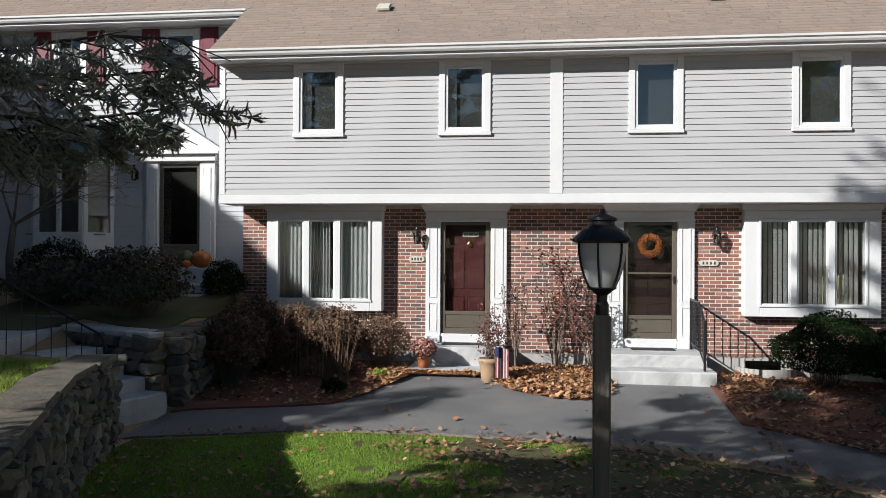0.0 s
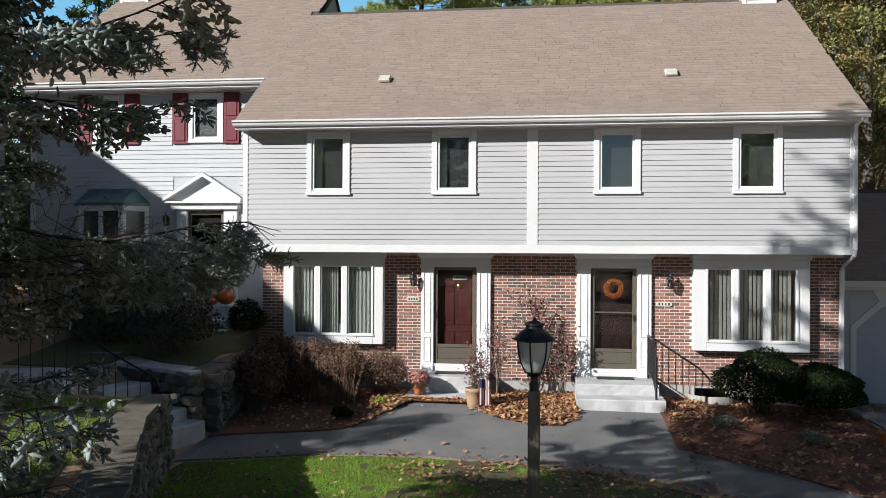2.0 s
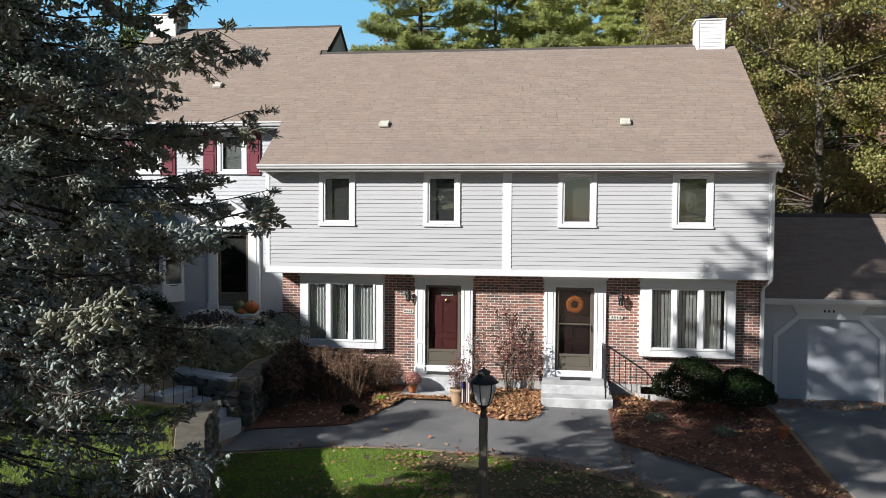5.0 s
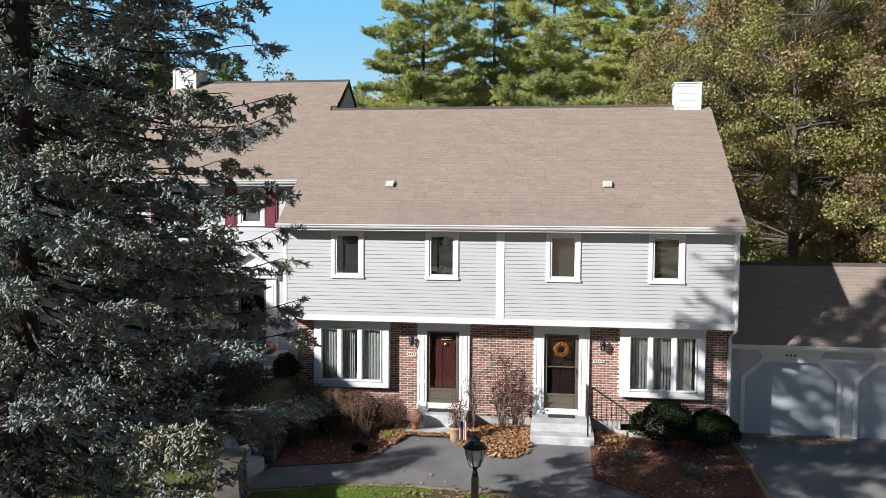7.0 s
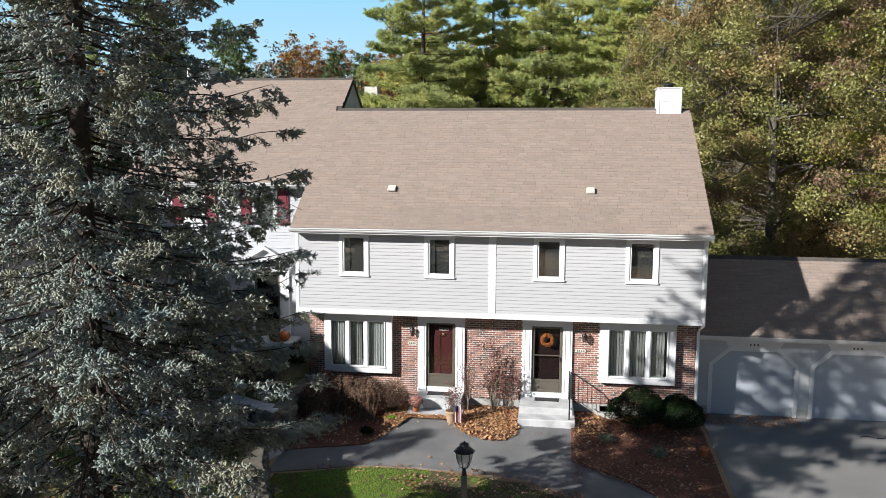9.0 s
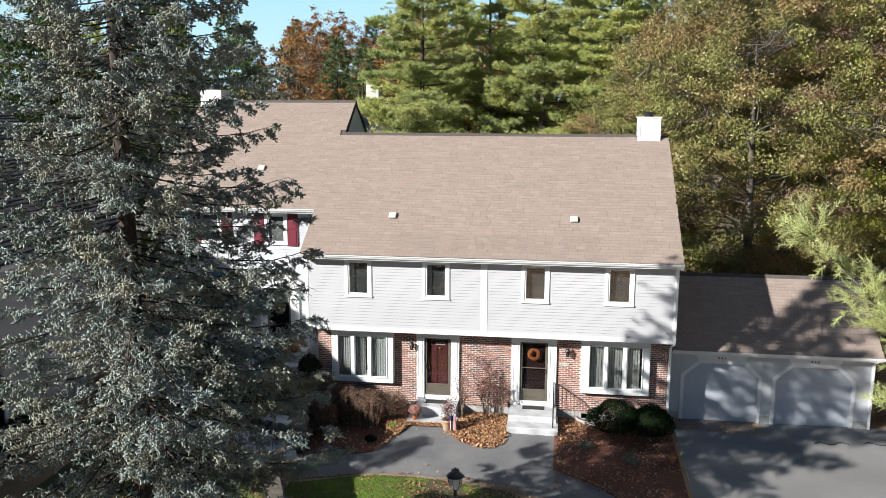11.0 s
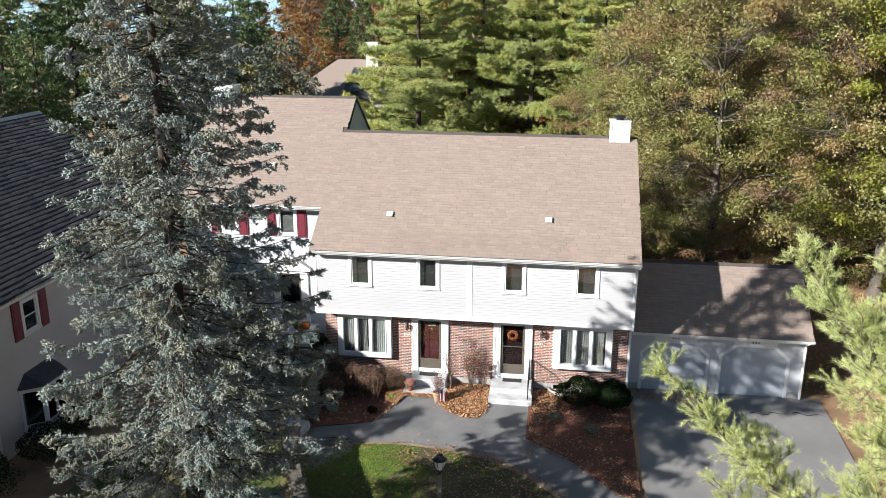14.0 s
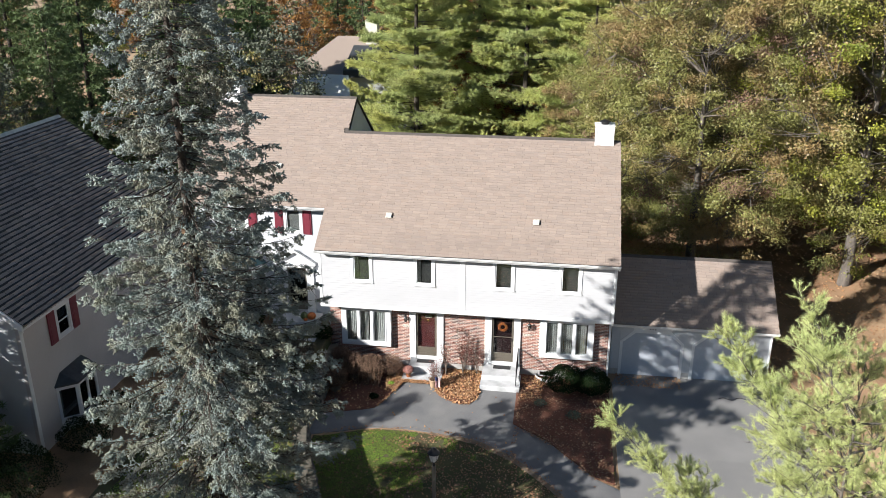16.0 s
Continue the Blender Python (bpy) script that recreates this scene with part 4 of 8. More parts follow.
part("downspout", Shape().bevel(12.28, -0.11, 2.93, 12.36, -0.04, 5.40, 0.012).tube([(12.32, -0.43, 5.47), (12.32, -0.40, 5.42), (12.32, -0.09, 5.34)], 0.035, 8).tube([(12.32, -0.08, 2.96), (12.32, -0.06, 2.84), (12.30, 0.5, 2.62), (12.30, 0.57, 2.52)], 0.036, 8).bevel(12.25, 0.53, -0.28, 12.34, 0.608, 2.54, 0.012).tube([(12.3, 0.57, -0.26), (12.3, 0.52, -0.33), (12.3, 0.2, -0.36)], 0.04, 8), GALV, house, "white downspout at the house corner")
lantern(3.60, 0.46, 2.24, "small black coach lantern on the brick", 0.61)
lantern(8.93, 0.46, 2.24, "small coach lantern with clear glass on brick", 0.61)
plaque(3.43, 3.72, 1.80, 1.90, 0.609, 4)
plaque(8.66, 8.99, 1.76, 1.86, 0.609, 4)

# window dressings behind the glass
def folds(x0, x1, z0, z1, y, mat, label, amp=0.02, n=9):
    """A hanging curtain with upright folds."""
    s = Shape()
    m = n * 6
    v = [(x0 + (x1 - x0) * i / m, y + amp * math.sin(2 * math.pi * n * i / m), z) for z in (z0, z1) for i in range(m + 1)]
    s.add(v, [(i, i + 1, i + m + 2, i + m + 1) for i in range(m)])
    return single("curtain", s, mat, label, "curtain", "window dressings")


folds(1.0, 1.55, 1.05, 2.62, 0.52, CURTAIN, "sheer white curtain in a front window", 0.012, 7)
folds(1.60, 1.95, 1.05, 2.62, 0.55, CURTAIN, "gathered white curtain beside a window sash", 0.02, 6)
folds(2.13, 2.74, 1.05, 2.62, 0.52, CURTAIN, "sheer white curtain with soft folds", 0.012, 7)
vb = thing("vertical_blind", (10.3, 0.66, 1.02), "half-open grey vertical blind in a front window", "blind")
slat = Shape().box(-0.038, -0.001, 0, 0.038, 0.001, 1.62).mesh("slat")
for k in range(20):
    ob = part("slat", slat, BLIND, vb)
    ob.matrix_basis = pose(9.69 + k * 0.084, 0.56, 1.05, 0, 0, 22)
part("rail", Shape().box(9.62, 0.54, 2.67, 11.42, 0.58, 2.70), BLIND, vb)
tl = thing("table_lamp", (10.38, 1.2, 0.95), "table lamp with a pale cone shade inside a window", "lamp")
part("shade", Shape().lathe([(0.19, 1.50), (0.08, 1.80)], 20, (10.38, 1.2), False), SHADE, tl)
part("lamp_base", Shape().lathe([(0.08, 0.95), (0.03, 1.05), (0.07, 1.25), (0.02, 1.45), (0.012, 1.6)], 14, (10.38, 1.2)), BRASS, tl)
st = thing("side_table", (10.38, 1.2, 0.2), "dark side table inside a front window", "table")
part("tabletop", Shape().bevel(10.1, 0.95, 0.91, 10.7, 1.45, 0.95, 0.01), MAROON, st)
for lx, ly in ((10.14, 0.99), (10.66, 0.99), (10.14, 1.41), (10.66, 1.41)):
    part("leg", Shape().bevel(lx - 0.02, ly - 0.02, 0.2, lx + 0.02, ly + 0.02, 0.91, 0.004), MAROON, st)
ch = thing("armchair", (11.15, 1.15, 0.2), "armchair draped with pale yellow cloth inside a window", "chair")
part("backrest", Shape().bevel(10.95, 1.15, 0.6, 11.4, 1.35, 1.62, 0.06), CLOTH_Y, ch)
part("seat", Shape().bevel(10.9, 1.0, 0.2, 11.45, 1.6, 0.62, 0.05), CLOTH_Y, ch)
sill_frame = thing("picture_frame", (2.05, 0.6, 1.09), "three small pale photo frames on a window sill", "frame")
for fx in (1.78, 1.92, 2.04):
    part("frame", Shape().box(fx - 0.055, 0.56, 1.09, fx - 0.043, 0.575, 1.28).box(fx + 0.043, 0.56, 1.09, fx + 0.055, 0.575, 1.28).box(fx - 0.043, 0.56, 1.268, fx + 0.043, 0.575, 1.28).box(fx - 0.043, 0.56, 1.09, fx + 0.043, 0.575, 1.102), WHITE, sill_frame)


# ---- the house at the side, standing back ----
LY = 1.85
left = thing("neighbour_house", (-3.0, LY, 1.1), "grey clapboard house with maroon shutters and pedimented door", "house")
LW = [(-4.49, -3.70), (-2.065, -1.2)]
lh_holes = [(a + 0.05, b - 0.05, 5.45, 6.55) for a, b in LW] + [(-2.07, -1.16, 1.73, 3.8), (-4.6, -3.35, 2.4, 3.85)]
part("front_wall", wall_holes(Shape(), -6.12, 0.21, 0.6, 6.78, LY, LY + 0.14, lh_holes), SIDING_BLUE, left, "grey clapboard wall in half shade")
ls = Shape().box(-6.12, LY + 0.14, 0.6, -5.98, 12, 6.7).box(-5.98, 11.9, 0.6, 0.2, 12, 6.7).box(0.08, LY + 0.14, 2, 0.215, 12, 6.7).box(-5.98, 5.0, 0.6, 0.08, 5.1, 6.6)
part("side_walls", ls, SIDING_BLUE, left)
# white, not the siding's grey: brightened in place of light off the roof
for x in (0.0, -6.12):
    part("gable_wall", Shape().add([(x, 1.9, 6.6), (x, 12.1, 6.6), (x, 6.87, 10.5), (x + 0.12, 1.9, 6.6), (x + 0.12, 12.1, 6.6), (x + 0.12, 6.87, 10.5)], [(0, 2, 1), (3, 4, 5), (0, 3, 5, 2), (1, 2, 5, 4), (0, 1, 4, 3)]), WHITE, left)
part("floor_slab", Shape().box(-5.98, LY + 0.14, 1.5, 0.08, 11.9, 1.7).box(-5.98, LY + 0.14, 4.4, 0.08, 11.9, 4.5), ROOM, left)
for a, b in LW:
    plain_window(left, a, b, 5.42, 6.60, LY, blind=5.6)
    for s0, s1 in ((a - 0.40, a - 0.02), (b + 0.02, b + 0.40)):
        sh = part("shutter", Shape().bevel(s0, LY - 0.055, 5.40, s1, LY - 0.022, 6.62, 0.006), SHUTTER, left, "maroon panelled shutter")
        for lo, hi in ((5.47, 5.98), (6.05, 6.55)):
            part("panel", Shape().bevel(s0 + 0.06, LY - 0.068, lo, s1 - 0.06, LY - 0.056, hi, 0.011), SHUTTER, sh)
lx = [(-2.45, -0.79, 1.6, 4.65), (-4.95, -3.08, 1.9, 4.45), *[(a - 0.42, b + 0.42, 5.40, 6.63) for a, b in LW]]
clapboards(left, -5.98, -0.002, 1.2, 6.62, LY, lx, SIDING_BLUE, 0.107)
part("corner_board", Shape().bevel(-6.12, LY - 0.03, 1.1, -5.982, LY + 0.1, 6.62, 0.004), WHITE, left)
part("frieze_board", Shape().bevel(-6.12, LY - 0.03, 6.621, -0.001, LY, 6.76, 0.004), WHITE, left)
part("eave_soffit", Shape().box(-6.2, 1.44, 6.66, -0.05, LY - 0.031, 6.68), WHITE, left)
part("fascia", Shape().bevel(-6.2, 1.41, 6.65, -0.03, 1.438, 6.81, 0.004), WHITE, left)
part("gutter", Shape().profile_x([(1.409, 6.82), (1.409, 6.71), (1.36, 6.705), (1.335, 6.735), (1.325, 6.77), (1.295, 6.79), (1.29, 6.825), (1.30, 6.825), (1.315, 6.79), (1.34, 6.75), (1.365, 6.718), (1.4, 6.72), (1.4, 6.82)], -6.25, -0.02), GALV, left)
lroof = roof_slab(left, -6.45, 0.14, 1.40, 6.806, 6.87, 10.586, 12.4, 6.79, RIDGE_DARK, "gable roof of tan-brown asphalt shingles")
part("ridge_cap", Shape().profile_x([(6.73, 10.51), (6.87, 10.625), (7.01, 10.51), (7.01, 10.49), (6.87, 10.6), (6.73, 10.49)], -6.45, 0.16), RIDGE_DARK, lroof)
part("rake_trim", Shape().add([(0.13, 5.3, 9.42), (0.17, 5.3, 9.42), (0.17, 6.87, 10.55), (0.13, 6.87, 10.55), (0.13, 8.6, 9.36), (0.17, 8.6, 9.36), (0.13, 5.3, 9.3), (0.17, 5.3, 9.3), (0.17, 6.87, 10.42), (0.13, 6.87, 10.42), (0.13, 8.6, 9.24), (0.17, 8.6, 9.24)],
     [(0, 1, 2, 3), (3, 2, 5, 4), (1, 7, 8, 2), (2, 8, 11, 5), (0, 3, 9, 6), (3, 4, 10, 9)]), BLACK, left)
flue(left, -6.35, -5.45, 6.4, 7.4, 10.1, 11.0)
part("roof_vent", Shape().bevel(-0.13, -0.12, 0.03, 0.13, 0.14, 0.11, 0.015, Matrix.Translation((-2.6, 3.2, 6.806 + 1.8 * SLOPE)) @ Matrix.Rotation(math.atan(SLOPE), 4, "X")), PLAQUE, lroof)
# its door
for a, b in ((-2.33, -2.071), (-1.159, -0.83)):
    p = part("pilaster", Shape().bevel(a, LY - 0.09, 1.66, b, LY - 0.001, 3.83, 0.008).bevel(a - 0.02, LY - 0.12, 1.66, b + 0.02, LY - 0.001, 1.82, 0.01), WHITE, left)
    m, w = (a + b) / 2, b - a
    part("panel", Shape().bevel(m - w * 0.25, LY - 0.1, 1.95, m + w * 0.25, LY - 0.091, 2.6, 0.008).bevel(m - w * 0.25, LY - 0.1, 2.7, m + w * 0.25, LY - 0.091, 3.7, 0.008), WHITE, p)
ped = part("pediment", Shape().bevel(-2.45, LY - 0.16, 3.831, -0.79, LY - 0.001, 3.97, 0.01).prism([(-2.56, 3.971), (-0.72, 3.971), (-0.72, 4.05), (-1.62, 4.60), (-2.56, 4.05)], LY - 0.10, LY - 0.001), WHITE, left, "white triangular pediment over the door")
rk = Shape()
rk.prism([(-2.60, 4.02), (-2.60, 4.10), (-1.62, 4.70), (-1.62, 4.60)][::-1], LY - 0.26, LY - 0.101)
rk.prism([(-1.62, 4.60), (-1.62, 4.70), (-0.68, 4.10), (-0.68, 4.02)][::-1], LY - 0.26, LY - 0.101)
rk.bevel(-2.58, LY - 0.24, 3.972, -0.70, LY - 0.101, 4.03, 0.008)
part("raking_cornice", rk, WHITE, ped)
ld = storm_door(left, -2.06, -1.17, 1.74, 3.79, LY - 0.02, 0.35, 0)
part("inner_door", Shape().bevel(-2.05, LY + 0.1, 1.72, -1.17, LY + 0.139, 3.78, 0.004), DARKWOOD, left)
lantern(-2.56, LY - 0.16, 3.55, "small black coach lantern beside a white pilaster", LY - 0.02)
# its angled bay with a metal roof
def angled_bay(parent, x0, x1, z0, z1, y, depth, roof_mat, wall_z0):
    """A three-sided bay under a hipped metal roof."""
    q = depth * 0.8
    o = [(x0, y), (x0 + q, y - depth), (x1 - q, y - depth), (x1, y)]
    b = None
    for k, (p0, p1) in enumerate(zip(o, o[1:])):
        a = math.atan2(p1[1] - p0[1], p1[0] - p0[0])
        L = math.hypot(p1[0] - p0[0], p1[1] - p0[1])
        m = Matrix.Translation((p0[0], p0[1], 0)) @ Matrix.Rotation(a, 4, "Z")
        s = Shape().bevel(0, -0.02, wall_z0, L, 0.06, z0 + 0.05, 0.004, m).bevel(0, -0.02, z1 - 0.13, L, 0.06, z1, 0.004, m)
        s.bevel(0, -0.02, z0 + 0.051, 0.09, 0.06, z1 - 0.131, 0.004, m).bevel(L - 0.09, -0.02, z0 + 0.051, L, 0.06, z1 - 0.131, 0.004, m)
        if L > 0.9:
            s.bevel(L / 2 - 0.05, -0.015, z0 + 0.051, L / 2 + 0.05, 0.06, z1 - 0.131, 0.004, m)
        if b is None:
            b = part("bay_window", s, WHITE, parent, "angled white bay window")
        else:
            part("bay_side", s, WHITE, b)
        p = part("pane", Shape().box(0.09, 0.02, z0 + 0.051, L - 0.09, 0.024, z1 - 0.131, m), GLASS, b)
        p.visible_shadow = False
    e = [(x0 - 0.06, y), (x0 + q - 0.04, y - depth - 0.07), (x1 - q + 0.04, y - depth - 0.07), (x1 + 0.06, y)]
    t = [(x0 + 0.35, y), (x1 - 0.35, y)]
    v = [(*p, z1 + 0.0) for p in e] + [(*p, z1 + 0.06) for p in e] + [(*p, z1 + 0.42) for p in t]
    part("bay_roof", Shape().add(v, [(0, 1, 5, 4), (1, 2, 6, 5), (2, 3, 7, 6), (3, 2, 1, 0), (4, 5, 8), (5, 6, 9, 8), (6, 7, 9)]), roof_mat, b, "hipped standing-seam metal roof")
    part("shelf", Shape().box(x0 + 0.1, y - depth + 0.15, z0, x1 - 0.1, y + 0.1, z0 + 0.03), ROOM, b)


angled_bay(left, -4.95, -3.08, 2.3, 3.92, LY - 0.001, 0.5, COPPER, 1.85)

# ---- garage ----
garage = thing("garage", (15.8, 1.65, -0.4), "low two-door garage with blue-grey siding and brown shingle roof", "garage")
GY = 1.65
GD = [(12.95, 15.40), (15.98, 18.43)]
GT = 1.75
part("front_wall", wall_holes(Shape(), 12.45, 19.05, -0.45, 2.2, GY, GY + 0.14, [(a, b, -0.45, GT) for a, b in GD]), SIDING_BLUE, garage, "blue-grey clapboard wall")
part("side_walls", Shape().box(18.9, GY + 0.14, -0.6, 19.04, 7.0, 2.2).box(12.45, 6.9, -0.6, 18.9, 7.0, 2.2).box(12.45, GY + 0.14, -0.6, 12.5, 6.9, 2.2).add([(19.04, GY, 2.2), (19.04, 7.0, 2.2), (19.04, 4.1, 4.3), (18.9, GY, 2.2), (18.9, 7.0, 2.2), (18.9, 4.1, 4.3)], [(0, 1, 2), (3, 5, 4), (0, 2, 5, 3), (1, 4, 5, 2), (0, 3, 4, 1)]), SIDING_BLUE, garage)
for f0, f1 in ((12.44, 12.83), (15.53, 15.85), (18.56, 19.06)):
    part("foundation", Shape().box(f0, GY - 0.01, -0.7, f1, GY + 0.13, -0.05), CONCRETE, garage)
clapboards(garage, 12.46, 19.0, -0.04, 2.1, GY, [(a - 0.13, b + 0.13, -0.5, 2.05) for a, b in GD], SIDING_BLUE, 0.107)
for a, b in GD:
    c = 0.52
    for sx in (a - 0.13, b + 0.13):
        d = 1 if sx < a else -1
        part("siding_corner", Shape().prism([(sx, 1.33), (sx + d * (c + 0.12), 1.9), (sx, 1.9)][::d], GY - 0.02, GY - 0.001), SIDING_BLUE, garage)
    gd = part("garage_door", Shape().bevel(a, GY + 0.05, -0.44, b, GY + 0.09, GT, 0.004), GARAGE, garage, "plain pale grey garage door with clipped corners")
    for k in range(3):
        part("joint", Shape().box(a + 0.005, GY + 0.047, 0.1 + k * 0.55, b - 0.005, GY + 0.0495, 0.106 + k * 0.55), SIDING_BLUE, gd)
    # clipped corners of the opening, and the white board that runs round it
    cl = Shape()
    cl.prism([(a, GT + 0.01), (a, 1.28), (a + c, GT + 0.01)], GY + 0.001, GY + 0.048)
    cl.prism([(b, GT + 0.01), (b - c, GT + 0.01), (b, 1.28)], GY + 0.001, GY + 0.048)
    part("corner_block", cl, WHITE, garage)
    o = [(a - 0.12, -0.44), (a - 0.12, 1.33), (a + c - 0.05, GT + 0.13), (b - c + 0.05, GT + 0.13), (b + 0.12, 1.33), (b + 0.12, -0.44)]
    i = [(a, -0.44), (a, 1.28), (a + c, GT), (b - c, GT), (b, 1.28), (b, -0.44)]
    s = Shape()
    for k in range(5):
        s.prism([i[k], i[k + 1], o[k + 1], o[k]][::-1], GY - 0.045, GY - 0.021)
    part("door_trim", s, WHITE, garage)
    part("header_board", Shape().prism([(a + c - 0.07, GT + 0.131), (b - c + 0.07, GT + 0.131), (b - c + 0.2, 2.1), (a + c - 0.2, 2.1)], GY - 0.04, GY - 0.001), WHITE, garage)
    m = (a + b) / 2
    for k in range(3):
        part("number_bar", Shape().box(m - 0.14 + k * 0.11, GY - 0.046, 1.925, m - 0.095 + k * 0.11, GY - 0.041, 1.985), INK, garage)
part("frieze_board", Shape().bevel(12.45, GY - 0.05, 2.101, 19.05, GY, 2.2, 0.004), WHITE, garage)
part("fascia", Shape().bevel(12.45, 1.26, 2.14, 19.2, 1.285, 2.28, 0.004), WHITE, garage)
part("eave_soffit", Shape().box(12.45, 1.286, 2.17, 19.18, GY - 0.051, 2.19), WHITE, garage)
part("gutter", Shape().profile_x([(1.259, 2.30), (1.259, 2.19), (1.21, 2.185), (1.185, 2.215), (1.175, 2.25), (1.145, 2.27), (1.14, 2.305), (1.15, 2.305), (1.165, 2.27), (1.19, 2.23), (1.215, 2.198), (1.25, 2.2), (1.25, 2.30)], 12.46, 19.24), GALV, garage)
part("corner_board", Shape().bevel(19.001, GY - 0.03, -0.05, 19.08, GY + 0.1, 2.1, 0.004), WHITE, garage)
part("downspout", Shape().bevel(19.0, GY - 0.13, -0.3, 19.08, GY - 0.05, 2.05, 0.012).tube([(19.04, 1.2, 2.2), (19.04, 1.3, 2.12), (19.04, GY - 0.09, 2.03)], 0.036, 8), GALV, garage)
GS = (4.39 - 2.30) / (4.1 - 1.25)
groof = roof_slab(garage, 12.44, 19.22, 1.25, 2.29, 4.1, 4.38, 7.1, 2.25, RIDGE_DARK, "brown shingle garage roof half in shade")
part("ridge_cap", Shape().profile_x([(3.97, 4.30), (4.1, 4.42), (4.23, 4.30), (4.23, 4.28), (4.1, 4.4), (3.97, 4.28)], 12.44, 19.24), RIDGE_DARK, groof)

# ---- front steps ----
def block(s, x0, x1, y0, y1, z0, z1, seed=0):
    """A rough granite block: split faces, with a worn top edge."""
    rng = random.Random(seed)
    nx = max(2, int((x1 - x0) / 0.12))
    ring = [(x0 + (x1 - x0) * i / nx, y0 + rng.uniform(-0.006, 0.006)) for i in range(nx + 1)]
    v, n = [], nx + 1
    for z, off in ((z0, 0), (z0 + (z1 - z0) * 0.5, rng.uniform(-0.008, 0.004)), (z1 - 0.02, 0.0), (z1, 0.02)):
        v += [(x, y + off + (rng.uniform(-0.007, 0.007) if off <= 0 else 0), z) for x, y in ring]
    f = [(k * n + i, k * n + i + 1, (k + 1) * n + i + 1, (k + 1) * n + i) for k in range(3) for i in range(nx)]
    b = len(v)
    v += [(x0, y1, z0), (x1, y1, z0), (x1, y1, z1), (x0, y1, z1)]
    f += [tuple([3 * n + i for i in range(n)] + [b + 2, b + 3]), (0, n, 2 * n, 3 * n, b + 3, b), tuple([n - 1, b + 1, b + 2, 4 * n - 1, 3 * n - 1, 2 * n - 1]), (b, b + 3, b + 2, b + 1)]
    return s.add(v, f)


s1 = thing("front_step", (4.5, -0.2, -0.15), "two grey granite front steps with dry leaves at their foot", "steps")
part("tread", block(Shape(), 3.8, 5.22, -0.15, 0.56, 0.0, 0.315, 2), GRANITE, s1)
part("tread", block(Shape(), 3.62, 5.3, -0.72, 0.3, -0.3, 0.0, 3), GRANITE, s1)
s2 = thing("front_step", (7.8, -0.3, -0.2), "broad pale granite front steps in dappled sun", "steps")
part("tread", block(Shape(), 7.02, 8.60, -0.42, 0.56, 0.08, 0.285, 4), GRANITE, s2)
part("tread", block(Shape(), 7.0, 8.66, -0.95, 0.2, -0.35, 0.08, 5), GRANITE, s2)
single("door_mat", Shape().bevel(4.1, 0.2, 0.315, 4.85, 0.52, 0.33, 0.005), RUBBER, "dark rubber door mat on the granite step", "mat", "door mats")
single("door_mat", Shape().bevel(7.45, 0.2, 0.285, 8.2, 0.5, 0.30, 0.005), RUBBER, "dark worn door mat on the granite step", "mat", "door mats")
rail = thing("iron_railing", (8.5, -0.2, -0.1), "black iron stair railing beside the granite steps", "railing")
tops = [(8.50, 0.50, 1.17), (8.50, -0.28, 1.15), (8.50, -0.80, 0.86)]
part("handrail", Shape().tube(tops, 0.02, 8), BLACK, rail)
part("lower_rail", Shape().tube([(8.50, 0.5, 0.40), (8.50, -0.3, 0.38), (8.50, -0.8, 0.18)], 0.012, 6), BLACK, rail)
for k in range(12):
    y = 0.48 - k * 0.115
    z1 = table(-y, [(-0.5, 1.17), (0.28, 1.15), (0.8, 0.86)])
    z0 = table(-y, [(-0.5, 0.40), (0.3, 0.38), (0.8, 0.18)])
    part("baluster", Shape().tube([(8.5, y, z0), (8.5, y, z1)], 0.008, 6), BLACK, rail)
part("post", Shape().bevel(8.48, -0.82, 0.07, 8.52, -0.78, 0.90, 0.004), BLACK, rail)
part("post", Shape().bevel(8.48, 0.47, 0.28, 8.52, 0.51, 1.18, 0.004), BLACK, rail)

